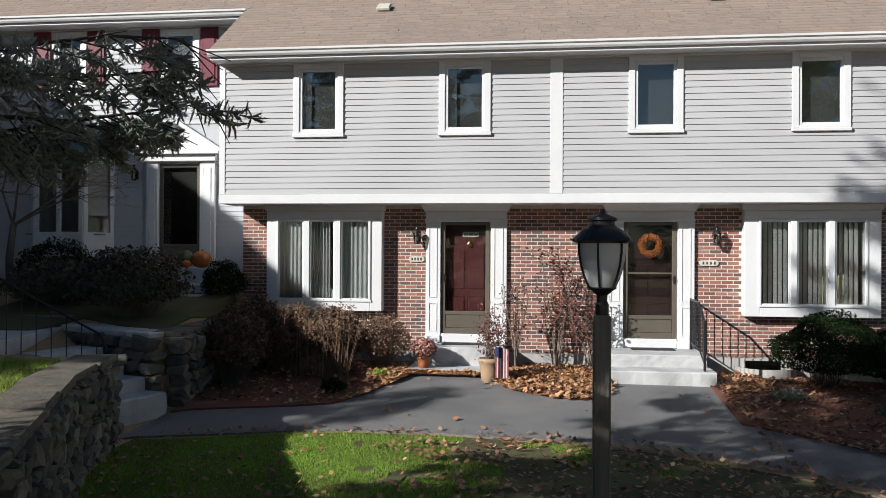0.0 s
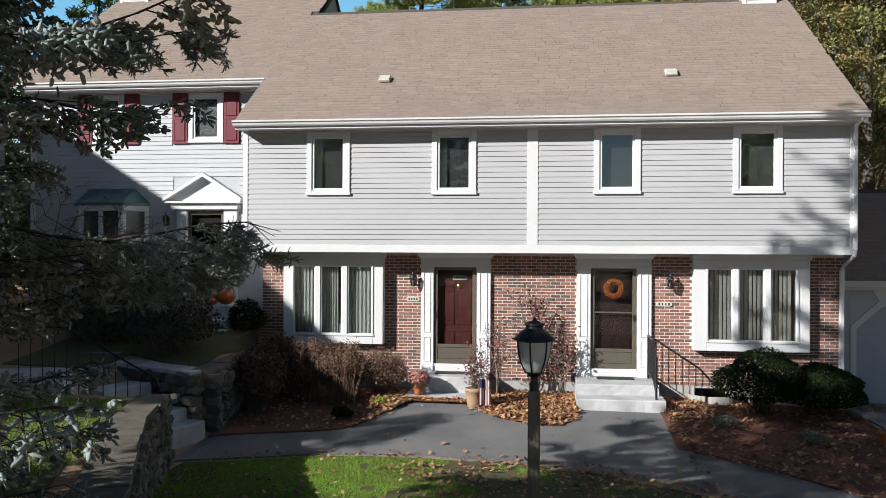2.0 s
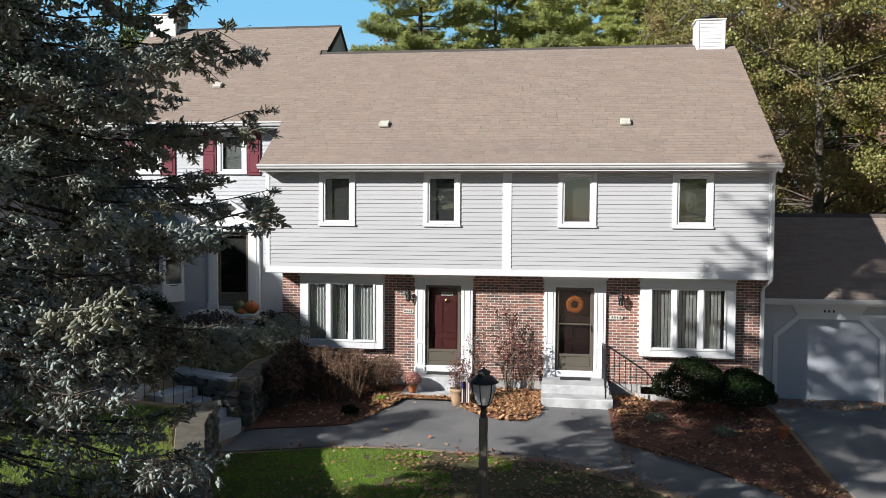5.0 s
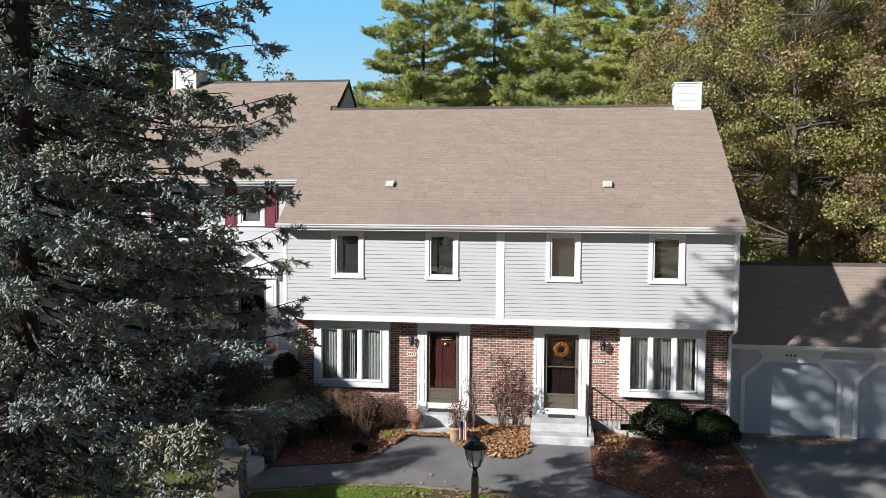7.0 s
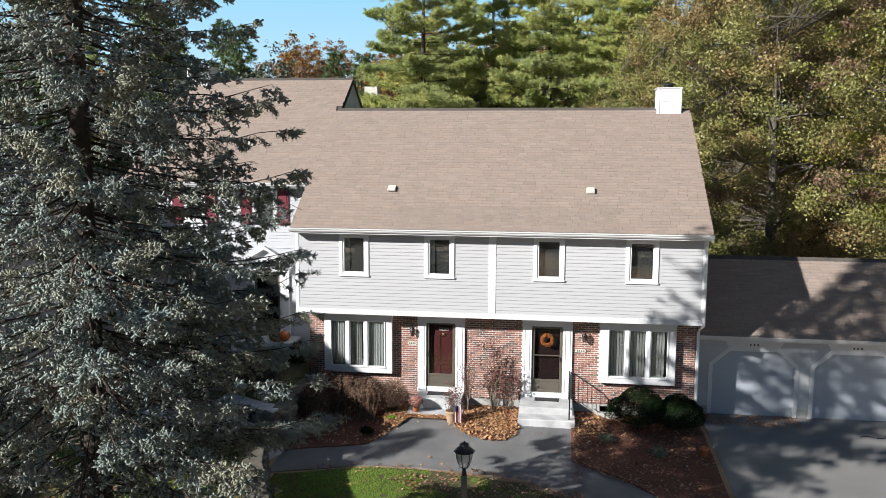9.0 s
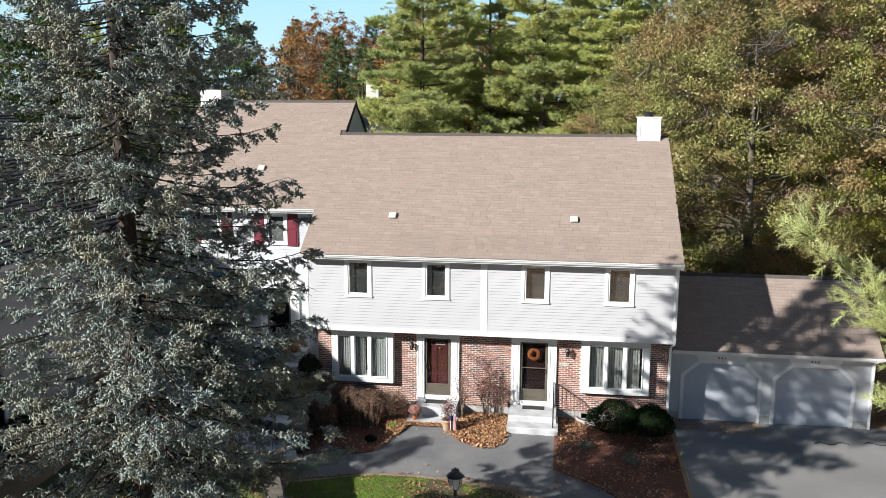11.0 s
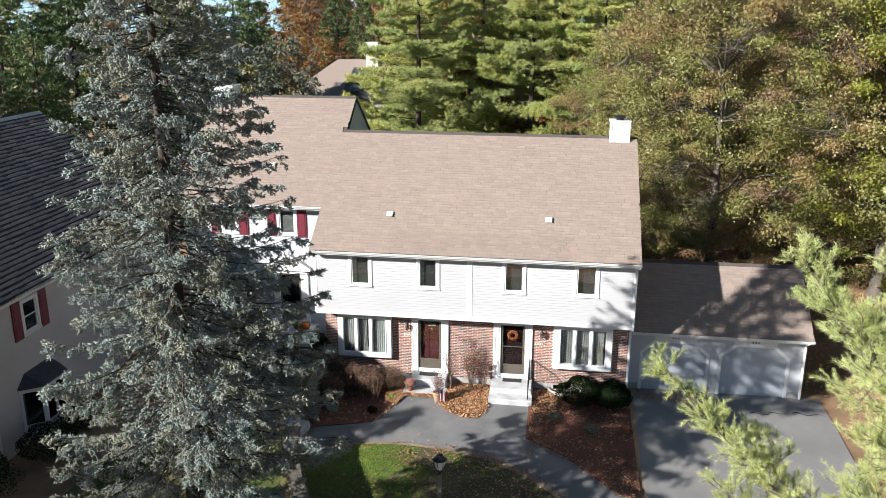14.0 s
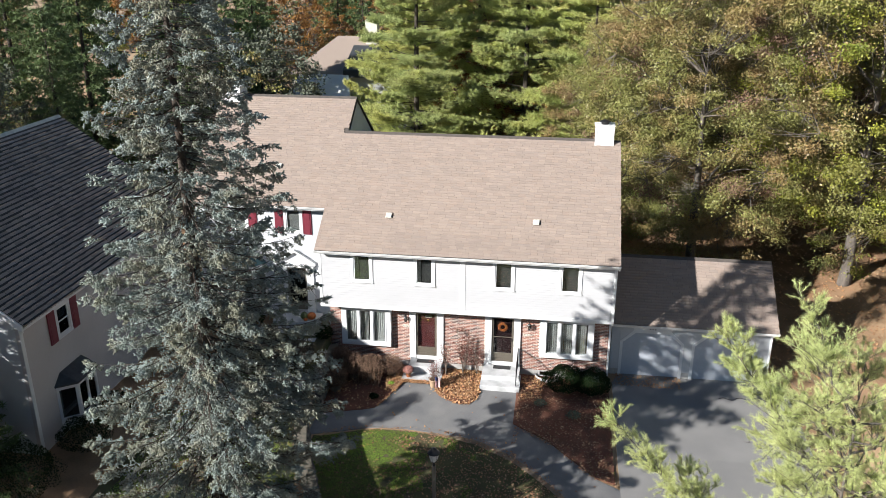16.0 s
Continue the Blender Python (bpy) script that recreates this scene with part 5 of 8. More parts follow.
# ---- stone walls and garden stairs ----
def stone_wall(path, height, label, seed, thick=0.42, cap_mat=None):
    """A fieldstone retaining wall along (x, y) points: stones of many sizes, and flat capstones."""
    rng = random.Random(seed)
    t = thing("stone_wall", (*path[0], low(*path[0])), label, "stone wall")
    core = Shape()
    shapes = []
    for k in range(8):
        bm = bmesh.new()
        bmesh.ops.create_icosphere(bm, subdivisions=2, radius=0.5)
        for q in bm.verts:
            c = q.co
            for a in range(3):
                c[a] = math.copysign(min(abs(c[a]) * 1.5, 0.5), c[a])
            q.co = c * (1 + 0.22 * noise.noise(c * 3 + Vector((k * 7, seed, 0))))
        me = bpy.data.meshes.new("stone")
        bm.to_mesh(me)
        bm.free()
        shapes.append(me)
    for (x0, y0), (x1, y1) in zip(path, path[1:]):
        L = math.hypot(x1 - x0, y1 - y0)
        d, nrm = Vector(((x1 - x0) / L, (y1 - y0) / L, 0)), Vector(((y1 - y0) / L, -(x1 - x0) / L, 0))
        ang = math.atan2(d.y, d.x)
        m = Matrix.Translation((x0, y0, 0)) @ Matrix.Rotation(ang, 4, "Z")
        z0 = min(low(x0, y0), low(x1, y1)) - 0.2
        core.box(0, -thick / 2 + 0.06, z0, L, thick / 2 - 0.03, height - 0.09, m)
        u = 0.0
        while u < L - 0.05:
            w = rng.uniform(0.5, 0.95)
            w = min(w, L - u) if L - u - w > 0.3 else L - u
            cap = Shape().bevel(u + 0.006, -thick / 2 - 0.04 + rng.uniform(-0.02, 0.02), height - 0.09, u + w - 0.006, thick / 2 + 0.02 + rng.uniform(-0.02, 0.02), height + rng.uniform(-0.012, 0.012), 0.018, m)
            part("capstone", cap, cap_mat or CAPSTONE, t)
            u += w
        base = low((x0 + x1) / 2, (y0 + y1) / 2) - 0.06
        z = base
        while z < height - 0.1:
            h = min(rng.uniform(0.09, 0.22), height - 0.09 - z + 0.02)
            u = -rng.uniform(0, 0.1)
            while u < L:
                w = rng.uniform(0.10, 0.36)
                hh = h * rng.uniform(0.72, 1.25)
                c = m @ Vector((u + w / 2, -thick / 2 + 0.04, z + h / 2))
                ob = part("stone", rng.choice(shapes), STONE, t)
                ob.matrix_basis = Matrix.Translation(c) @ Matrix.Rotation(ang + rng.uniform(-0.06, 0.06) + (math.pi if rng.random() < 0.5 else 0), 4, "Z") @ Matrix.Rotation(rng.uniform(-0.28, 0.28), 4, "Y") @ Matrix.Diagonal((w * 1.0, rng.uniform(0.18, 0.30), hh * 1.0, 1))
                u += w
            z += h
    part("wall_core", core, EARTH, t)
    return t


stone_wall([(3.1, -12.8), (2.85, -11.0), (2.45, -9.8), (1.86, -8.5), (1.18, -7.0), (0.66, -5.3)], 0.76, "fieldstone retaining wall with flat capstones along a lawn", 3)
stone_wall([(-1.45, -2.36), (0.50, -3.24)], 0.82, "low fieldstone wall beside granite garden stairs", 5, cap_mat=GRANITE)
stone_wall([(0.53, -3.22), (0.42, -1.6), (0.3, 0.45)], 0.82, "shaded fieldstone retaining wall behind shrubs", 6)
stairs = thing("garden_stairs", (0.2, -4.3, -0.25), "pale granite garden stairs climbing beside a stone wall", "stairs")
for k in range(4):
    x1 = 0.62 - k * 0.36
    z1 = 0.02 + k * 0.19
    s = block(Shape(), -0.50, 0.52, -0.48, 0.0, -0.34, 0.0, 20 + k)
    ob = part("tread", s, GRANITE, stairs)
    ob.matrix_basis = Matrix.Translation((x1 - 0.5, -3.95 + 0.08 * k, z1)) @ Matrix.Rotation(math.pi / 2 - 0.30, 4, "Z")
single("path_slab", Shape().bevel(-2.2, -0.2, 0.50, 0.0, 2.5, 0.80, 0.012, Matrix.Translation((-1.0, -4.75, 0)) @ Matrix.Rotation(0.2, 4, "Z")), GRANITE, "grey stone slabs of a path above the stairs", "path", kind="structure")
gr = thing("iron_railing", (0.1, -5.0, 0.0), "black iron handrail along garden stairs", "railing")
pts = [(0.55, -4.98, 0.95), (0.2, -4.98, 1.12), (-0.9, -4.98, 1.68), (-1.8, -4.98, 1.72)]
part("handrail", Shape().tube([(0.62, -4.98, 0.78), *pts], 0.016, 6), BLACK, gr)
for k in range(12):
    x = 0.5 - k * 0.2
    z = table(-x, [(-0.55, 0.95), (-0.2, 1.12), (0.9, 1.68), (1.8, 1.72)])
    part("baluster", Shape().tube([(x, -4.98, max(0.1, z - 0.92)), (x, -4.98, z)], 0.007, 5), BLACK, gr)
porch = thing("porch_steps", (-1.6, 1.3, 1.2), "grey granite porch with broad steps before the door", "steps")
part("landing", block(Shape(), -2.5, -0.45, 0.72, 1.74, 1.35, 1.65, 31), GRANITE, porch)
part("tread", block(Shape(), -2.6, -0.4, 0.32, 1.0, 1.0, 1.35, 32), GRANITE, porch)
part("tread", block(Shape(), -2.65, -0.35, -0.1, 0.6, 0.7, 1.17, 33), GRANITE, porch)
single("path_slab", Shape().bevel(-2.6, -2.2, 0.5, -1.6, -0.12, 0.93, 0.01), ASPHALT, "dark path leading up to the porch", "path", kind="structure")


def pumpkin(x, y, z, r, mat, label, squash=0.8, lobes=10):
    t = thing("pumpkin", (x, y, z), label, "pumpkin", "pumpkins on the porch")
    s, n, m = Shape(), 40, 14
    for j in range(m + 1):
        a = math.pi * j / m
        for k in range(n):
            b = 2 * math.pi * k / n
            q = r * (1 + 0.07 * abs(math.sin(lobes * b / 2)) - 0.07) * (math.sin(a) ** 0.85 + 0.02)
            dip = -0.12 * r * math.exp(-(math.sin(a) / 0.3) ** 2) * math.copysign(1, math.cos(a))
            s.v.append((x + q * math.cos(b), y + q * math.sin(b), z + r * squash * (1 + math.cos(math.pi - a)) + dip))
    for j in range(m):
        for k in range(n):
            p, o = j * n + k, j * n + (k + 1) % n
            s.f.append((p, o, o + n, p + n))
    smooth(part("skin", s, mat, t))
    part("stem", Shape().tube([(x, y, z + 1.8 * r * squash), (x + 0.01, y, z + 2.1 * r * squash), (x + 0.04, y, z + 2.25 * r * squash)], [0.025, 0.018, 0.014], 7), GOURD, t)


pumpkin(-0.80, 1.05, 1.65, 0.20, PUMPKIN, "large orange pumpkin on the granite porch")
pumpkin(-1.12, 1.0, 1.65, 0.17, GOURD, "dark green gourd on the granite porch", 1.0, 8)
pumpkin(-1.02, 0.85, 1.65, 0.09, PUMPKIN, "small orange pumpkin before larger ones")

# ---- lamp post ----
LX, LYY = 6.32, -8.85
GZ = ground_z(LX, LYY)
lp = thing("lamp_post", (LX, LYY, GZ), "weathered wooden lamp post with a black lantern", "lamp post")
part("post", Shape().bevel(LX - 0.058, LYY - 0.058, GZ - 0.1, LX + 0.058, LYY + 0.058, 1.57, 0.012, Matrix.Translation((0, 0, 0))), WOODPOST, lp)
part("collar", Shape().lathe([(0.045, 1.565), (0.045, 1.64), (0.036, 1.66), (0.036, 1.70), (0.07, 1.73), (0.095, 1.745), (0.095, 1.755)], 16, (LX, LYY)), BLACK, lp)
gl = Shape().lathe([(0.086, 1.755), (0.12, 1.83), (0.142, 1.90), (0.155, 1.98), (0.158, 2.05)], 24, (LX, LYY), False)
smooth(part("globe", gl, FROST, lp, "frosted white glass"))
cage = Shape()
for k in range(6):
    a = 2 * math.pi * (k + 0.28) / 6
    cage.tube([(LX + r * math.cos(a), LYY + r * math.sin(a), z) for r, z in ((0.092, 1.755), (0.126, 1.83), (0.148, 1.90), (0.161, 1.98), (0.164, 2.055))], 0.0075, 5)
part("cage", cage, BLACK, lp)
part("hood", Shape().lathe([(0.165, 2.045), (0.205, 2.06), (0.19, 2.085), (0.13, 2.14), (0.085, 2.165), (0.08, 2.19), (0.1, 2.20), (0.095, 2.215), (0.045, 2.235), (0.02, 2.245), (0.015, 2.26), (0.006, 2.275)], 24, (LX, LYY)), BLACK, lp)
fin = Shape()
for k in range(6):
    a = 2 * math.pi * (k + 0.28) / 6
    fin.tube([(LX + 0.17 * math.cos(a), LYY + 0.17 * math.sin(a), 2.06), (LX + 0.225 * math.cos(a), LYY + 0.225 * math.sin(a), 2.075)], [0.014, 0.004], 5)
part("finial_crown", fin, BLACK, lp)

# ---- foliage ----
def unit(v):
    return v / np.maximum(np.linalg.norm(v, axis=-1, keepdims=True), 1e-9)


def leaf_quads(centres, size, rng, normal=None, spread=1.0, aspect=0.6):
    """A folded leaf of two triangles-pairs at each centre. Returns vertices and faces."""
    n = len(centres)
    d = unit(rng.normal(size=(n, 3)))
    nn = unit(rng.normal(size=(n, 3)) * spread + (normal if normal is not None else np.array([0, 0, 0.6])))
    d = unit(d - nn * (d * nn).sum(1, keepdims=True))
    s = np.cross(nn, d)
    L = (size * rng.uniform(0.6, 1.3, n))[:, None]
    W = L * aspect * 0.5
    a, b = centres - d * L * 0.5, centres + d * L * 0.5
    c1, c2 = centres + s * W + nn * W * 0.25, centres - s * W + nn * W * 0.25
    v = np.stack([a, c2, b, c1], 1).reshape(-1, 3)
    i = np.arange(n)[:, None] * 4
    f = np.concatenate([i + [0, 1, 2], i + [0, 2, 3]], 0)
    return v, f


def needles(starts, dirs, length, width, rng):
    """One thin triangle for each needle."""
    n = len(starts)
    side = unit(np.cross(dirs, rng.normal(size=(n, 3))))
    L = (length * rng.uniform(0.7, 1.2, n))[:, None]
    v = np.stack([starts - side * width / 2, starts + side * width / 2, starts + dirs * L], 1).reshape(-1, 3)
    return v, np.arange(3 * n).reshape(-1, 3)


def sticks(a, b, r):
    """A three-sided stick from each a to each b."""
    n = len(a)
    d = unit(b - a)
    ref = np.where(np.abs(d[:, 2:3]) > 0.9, np.array([[1.0, 0, 0]]), np.array([[0, 0, 1.0]]))
    s = unit(np.cross(d, ref))
    u = np.cross(d, s)
    r = np.broadcast_to(np.asarray(r, float).reshape(-1, 1), (n, 1))
    ring = [s, -0.5 * s + 0.866 * u, -0.5 * s - 0.866 * u]
    v = np.stack([a + k * r for k in ring] + [b + k * r * 0.5 for k in ring], 1).reshape(-1, 3)
    i = np.arange(n)[:, None] * 6
    f = np.concatenate([i + q for q in ([0, 1, 4, 3], [1, 2, 5, 4], [2, 0, 3, 5])], 0)
    return v, f


def join(*vf):
    V, F, n = [], [], 0
    for v, f in vf:
        V.append(v)
        F.append(f + n)
        n += len(v)
    return np.concatenate(V), np.concatenate(F)


def shrub(name, x, y, r, h, count, size, mat, label, seed, twigs=60, shell=0.55, twig_mat=None, category="shrub", z=None, lean=0.0, aspect=0.6):
    """A bush of twigs and many small leaves with an uneven outline."""
    rng = np.random.default_rng(seed)
    z0 = ground_z(x, y) if z is None else z
    t = thing(name, (x, y, z0), label, category)
    d = unit(rng.normal(size=(count, 3)) * [1, 1, 0.9] + [0, 0, 0.25])
    d[:, 2] = np.abs(d[:, 2]) * np.where(rng.random(count) < 0.85, 1, -0.3)
    lump = 1 + 0.28 * np.array([noise.noise(Vector(q) * 2.3 + Vector((seed, 0, 0))) for q in d])
    rad = (shell + (1 - shell) * rng.random(count) ** 0.5) * lump
    c = np.array([x, y, z0 + 0.42 * h]) + d * rad[:, None] * [r, r, 0.58 * h]
    c[:, 2] = np.maximum(c[:, 2], z0 + 0.03)
    v, f = leaf_quads(c, size, rng, d, 0.8, aspect)
    part("foliage", mesh_np("foliage", v, f), mat, t, kind="stuff")
    k = rng.integers(0, count, twigs)
    base = np.array([x, y, z0]) + rng.normal(size=(twigs, 3)) * [r * 0.15, r * 0.15, 0]
    mid = base * 0.5 + c[k] * 0.5 + rng.normal(size=(twigs, 3)) * 0.05 * r
    part("twig_growth", mesh_np("twig_growth", *join(sticks(base, mid, np.full(twigs, 0.007)), sticks(mid, c[k], np.full(twigs, 0.004)))), twig_mat or TWIG, t, kind="stuff")
    return t


shrub("yew_bush", 10.45, -0.55, 0.80, 1.25, 16000, 0.042, YEW, "dense rounded dark green yew bush", 11, 60, 0.8, BARK, "bush")
shrub("yew_bush", 11.65, -0.35, 0.78, 1.05, 14000, 0.042, YEW, "dense low dark green yew bush", 12, 60, 0.8, BARK, "bush")
shrub("dry_shrub", 3.15, -0.45, 0.52, 1.05, 3200, 0.05, DRYLEAF, "brown dry-leaved shrub beside the brick wall", 13, 160, 0.3)
shrub("dry_shrub", 2.35, -0.75, 0.55, 1.15, 2800, 0.08, DRYLEAF_SHADED, "brown faded hydrangea shrub under a window", 14, 220, 0.4)
shrub("dry_shrub", 1.55, -0.8, 0.6, 1.05, 3600, 0.075, DRYLEAF_SHADED, "dark dry shrub in the shade of a wall", 15, 200, 0.4)
shrub("dry_shrub", 1.05, -1.9, 0.55, 1.3, 3600, 0.065, DRYLEAF_SHADED, "tall twiggy brown shrub against a stone wall", 16, 260, 0.3)
shrub("dry_shrub", 0.95, -0.5, 0.55, 1.3, 3400, 0.07, DRYLEAF_SHADED, "brown shrub at the corner of the brick wall", 17, 200, 0.35)
shrub("dark_shrub", -0.05, 0.35, 0.42, 0.95, 3000, 0.05, YEW, "dark evergreen shrub beside the porch", 18, 80, 0.5, z=0.9, category="shrub")
shrub("dark_shrub", -0.75, -1.8, 0.95, 1.35, 5200, 0.075, DUSKLEAF, "dusky leafy shrub above the stone wall", 19, 160, 0.4, z=0.75)
shrub("dark_shrub", -3.6, 0.6, 0.75, 1.1, 4500, 0.05, YEW, "dark rounded evergreen below a bay window", 20, 60, 0.7, z=1.1)
shrub("dark_shrub", -2.5, -1.1, 0.9, 1.0, 4200, 0.07, DUSKLEAF, "dark bare-looking shrub on the upper lawn", 21, 200, 0.4, z=0.85)
shrub("low_plant", 9.55, -1.6, 0.28, 0.22, 500, 0.05, GREYLEAF, "low grey-green plant in the mulch", 22, 30, 0.4, category="plant")
shrub("low_plant", 10.9, -2.15, 0.33, 0.22, 600, 0.05, GREYLEAF, "low silvery plant in the mulch bed", 23, 30, 0.4, category="plant")
shrub("low_plant", 2.75, -2.2, 0.2, 0.25, 500, 0.06, YEW, "small dark green plant at the walk's edge", 24, 20, 0.4, category="plant")
shrub("low_plant", 3.25, -1.1, 0.16, 0.16, 400, 0.05, GRASS, "small bright green tuft among dry leaves", 25, 20, 0.4, category="plant")
# dried flower stalks under the window
rng = np.random.default_rng(31)
st = thing("dried_stalks", (2.0, -1.05, ground_z(2.0, -1.05)), "tall dried brown flower stalks below a window", "plant")
n = 170
a = np.stack([rng.uniform(1.45, 2.75, n), rng.uniform(-1.4, -0.6, n), np.full(n, -0.2)], 1)
b = a + np.stack([rng.normal(0, 0.12, n), rng.normal(-0.03, 0.1, n), rng.uniform(0.75, 1.25, n)], 1)
part("stem_growth", mesh_np("stem_growth", *sticks(a, b, np.full(n, 0.006))), DRYLEAF, st, kind="stuff")
k = np.repeat(b, 26, 0) + rng.normal(size=(n * 26, 3)) * [0.03, 0.03, 0.07]
part("seed_cover", mesh_np("seed_cover", *leaf_quads(k, 0.035, rng)), DRYLEAF, st, kind="stuff")


def climber(x, y, h, seed, label, count=420, spread=0.55, mat=None, z=None, leaf=0.055):
    """A thin upright shrub against a wall, few leaves on bare stems."""
    rng = np.random.default_rng(seed)
    z0 = ground_z(x, y) if z is None else z
    t = thing("bare_shrub", (x, y, z0), label, "shrub")
    s, tips = Shape(), []
    for k in range(9):
        ax = rng.uniform(-1, 1) * spread
        hh = h * rng.uniform(0.65, 1.0)
        p = [(x + ax * (u ** 1.2) * 0.9 + rng.normal(0, 0.03), y + rng.normal(0, 0.04), z0 + hh * u) for u in (0, 0.25, 0.5, 0.75, 1.0)]
        s.tube(p, [0.013, 0.011, 0.009, 0.006, 0.003], 5)
        for _ in range(7):
            u = rng.uniform(0.3, 0.95)
            q = np.array([np.interp(u, (0, 0.25, 0.5, 0.75, 1.0), [w[i] for w in p]) for i in range(3)])
            e = q + [rng.normal(0, 0.16), rng.normal(-0.03, 0.07), rng.uniform(0.08, 0.32)]
            s.tube([q, (q + e) / 2 + rng.normal(0, 0.015, 3), e], [0.005, 0.004, 0.002], 4)
            tips += [q + (e - q) * w for w in (0.5, 0.75, 1.0)]
    part("stem_growth", s, TWIG, t)
    c = np.array(tips)[rng.integers(0, len(tips), count)] + rng.normal(size=(count, 3)) * 0.05
    part("leaf_cover", mesh_np("leaf_cover", *leaf_quads(c, leaf, rng, None, 1.0, 0.65)), mat or REDLEAF, t, kind="stuff")


climber(6.15, 0.3, 2.25, 41, "tall bare shrub with few dark red leaves before brick", 650, 0.42, leaf=0.06)
climber(6.75, 0.25, 1.5, 42, "thin bare shrub with few dark leaves before brick", 500)
climber(5.45, 0.0, 1.9, 43, "slender bare shrub beside the door pilaster", 320, 0.3)


def bare_tree(x, y, z, h, seed, label):
    """A small leafless tree: a trunk that forks again and again into spreading twigs."""
    rng = np.random.default_rng(seed)
    t = thing("bare_tree", (x, y, z), label, "tree")
    trunk, twigs = Shape(), [[], [], []]
    fork = np.array([x + 0.05, y, z + 0.42 * h])
    trunk.tube([(x, y, z - 0.1), (x - 0.03, y, z + 0.2 * h), tuple(fork)], [0.085, 0.07, 0.06], 9)
    ends = [(fork, np.array([0.0, 0.0, 1.0]), 0.42 * h, 0.035)]
    for level in range(5):
        nxt = []
        for p, d, L, r in ends:
            for _ in range(4 if level < 2 else 3):
                v = d * 0.6 + rng.normal(size=3) * [0.75, 0.75, 0.35] + [0.1, 0, 0.02]
                v /= np.linalg.norm(v)
                e = p + v * L * rng.uniform(0.6, 1.1)
                twigs[0].append(p); twigs[1].append(e); twigs[2].append(r)
                nxt.append((e, v, L * 0.66, r * 0.55))
        ends = nxt
    smooth(part("trunk", trunk, OAKBARK, t))
    part("branching", mesh_np("branching", *sticks(np.array(twigs[0]), np.array(twigs[1]), np.array(twigs[2]))), TWIG, t, kind="stuff")


bare_tree(-4.2, 0.1, high(-4.2, 0.1), 2.9, 44, "small leafless tree with spreading grey twigs before a bay")


def pot(name, x, y, z, r, h, mat, label):
    t = thing(name, (x, y, z), label, "plant pot")
    smooth(part("pot", Shape().lathe([(r * 0.68, z), (r * 0.8, z + h * 0.4), (r * 0.93, z + h * 0.82), (r, z + h * 0.84), (r, z + h), (r * 0.88, z + h), (r * 0.84, z + h * 0.86), (0.01, z + h * 0.85)], 22, (x, y)), mat, t))
    return t


p1 = pot("flower_pot", 3.88, -0.52, 0.0, 0.12, 0.2, TERRA, "terracotta pot of fading pink mums on the step")
rng = np.random.default_rng(51)
d = unit(rng.normal(size=(1500, 3)) + [0, 0, 0.4])
c = np.array([3.88, -0.52, 0.34]) + d * (0.75 + 0.25 * rng.random((1500, 1))) * [0.23, 0.23, 0.16]
part("flower_cover", mesh_np("flower_cover", *leaf_quads(c[:1000], 0.04, rng, d[:1000], 0.5, 0.9)), MUM, p1, "faded pink flowers", "stuff")
part("leaf_cover", mesh_np("leaf_cover", *leaf_quads(c[1000:] - [0, 0, 0.05], 0.04, rng, None, 1.0)), GREYLEAF, p1, kind="stuff")
p2 = pot("clay_pot", 5.05, -1.0, -0.17, 0.19, 0.42, TANPOT, "tall tan clay pot with a small flag and dry plant")
c = np.array([5.1, -0.98, 0.62]) + rng.normal(size=(900, 3)) * [0.13, 0.11, 0.22]
part("dry_plant", mesh_np("dry_plant", *leaf_quads(c, 0.05, rng)), REDLEAF, p2, kind="stuff")
part("stem_growth", mesh_np("stem_growth", *sticks(np.tile([[5.05, -1.0, 0.2]], (40, 1)) + rng.normal(0, 0.04, (40, 3)), c[:40], np.full(40, 0.005))), TWIG, p2, kind="stuff")
fl = thing("small_flag", (5.2, -1.12, 0.2), "small striped flag hanging on a thin stick", "flag")
part("stick", Shape().tube([(5.12, -1.05, 0.18), (5.26, -1.2, 0.62)], 0.006, 6), WOODPOST, fl)
fold = lambda u, w: (5.15 + 0.24 * u, -1.17 - 0.03 * math.sin(u * 9) , 0.46 - 0.50 * w - 0.05 * u)
for k in range(9):
    s = Shape()
    m = 6
    v = [fold((k + e) / 9 * 0.9, j / m) for e in (0, 1) for j in range(m + 1)]
    w0 = 3 if k < 4 else 0
    s.add(v, [(j, j + m + 1, j + m + 2, j + 1) for j in range(0, m)])
    part("stripe", s, FLAG_R if k % 2 == 0 else FLAG_W, fl)
s = Shape().add([(lambda q: (q[0], q[1] - 0.008, q[2]))(fold(e * 0.45, j / 6)) for e in (0, 0.25, 0.5, 0.75, 1) for j in range(3)], [(a * 3 + j, a * 3 + j + 3, a * 3 + j + 4, a * 3 + j + 1) for a in range(4) for j in range(2)])
part("canton", s, FLAG_B, fl)
p3 = pot("flower_pot", 12.15, -2.0, ground_z(12.15, -2.0) + 0.04, 0.13, 0.24, TERRA, "broken terracotta pot tilted in the mulch bed")
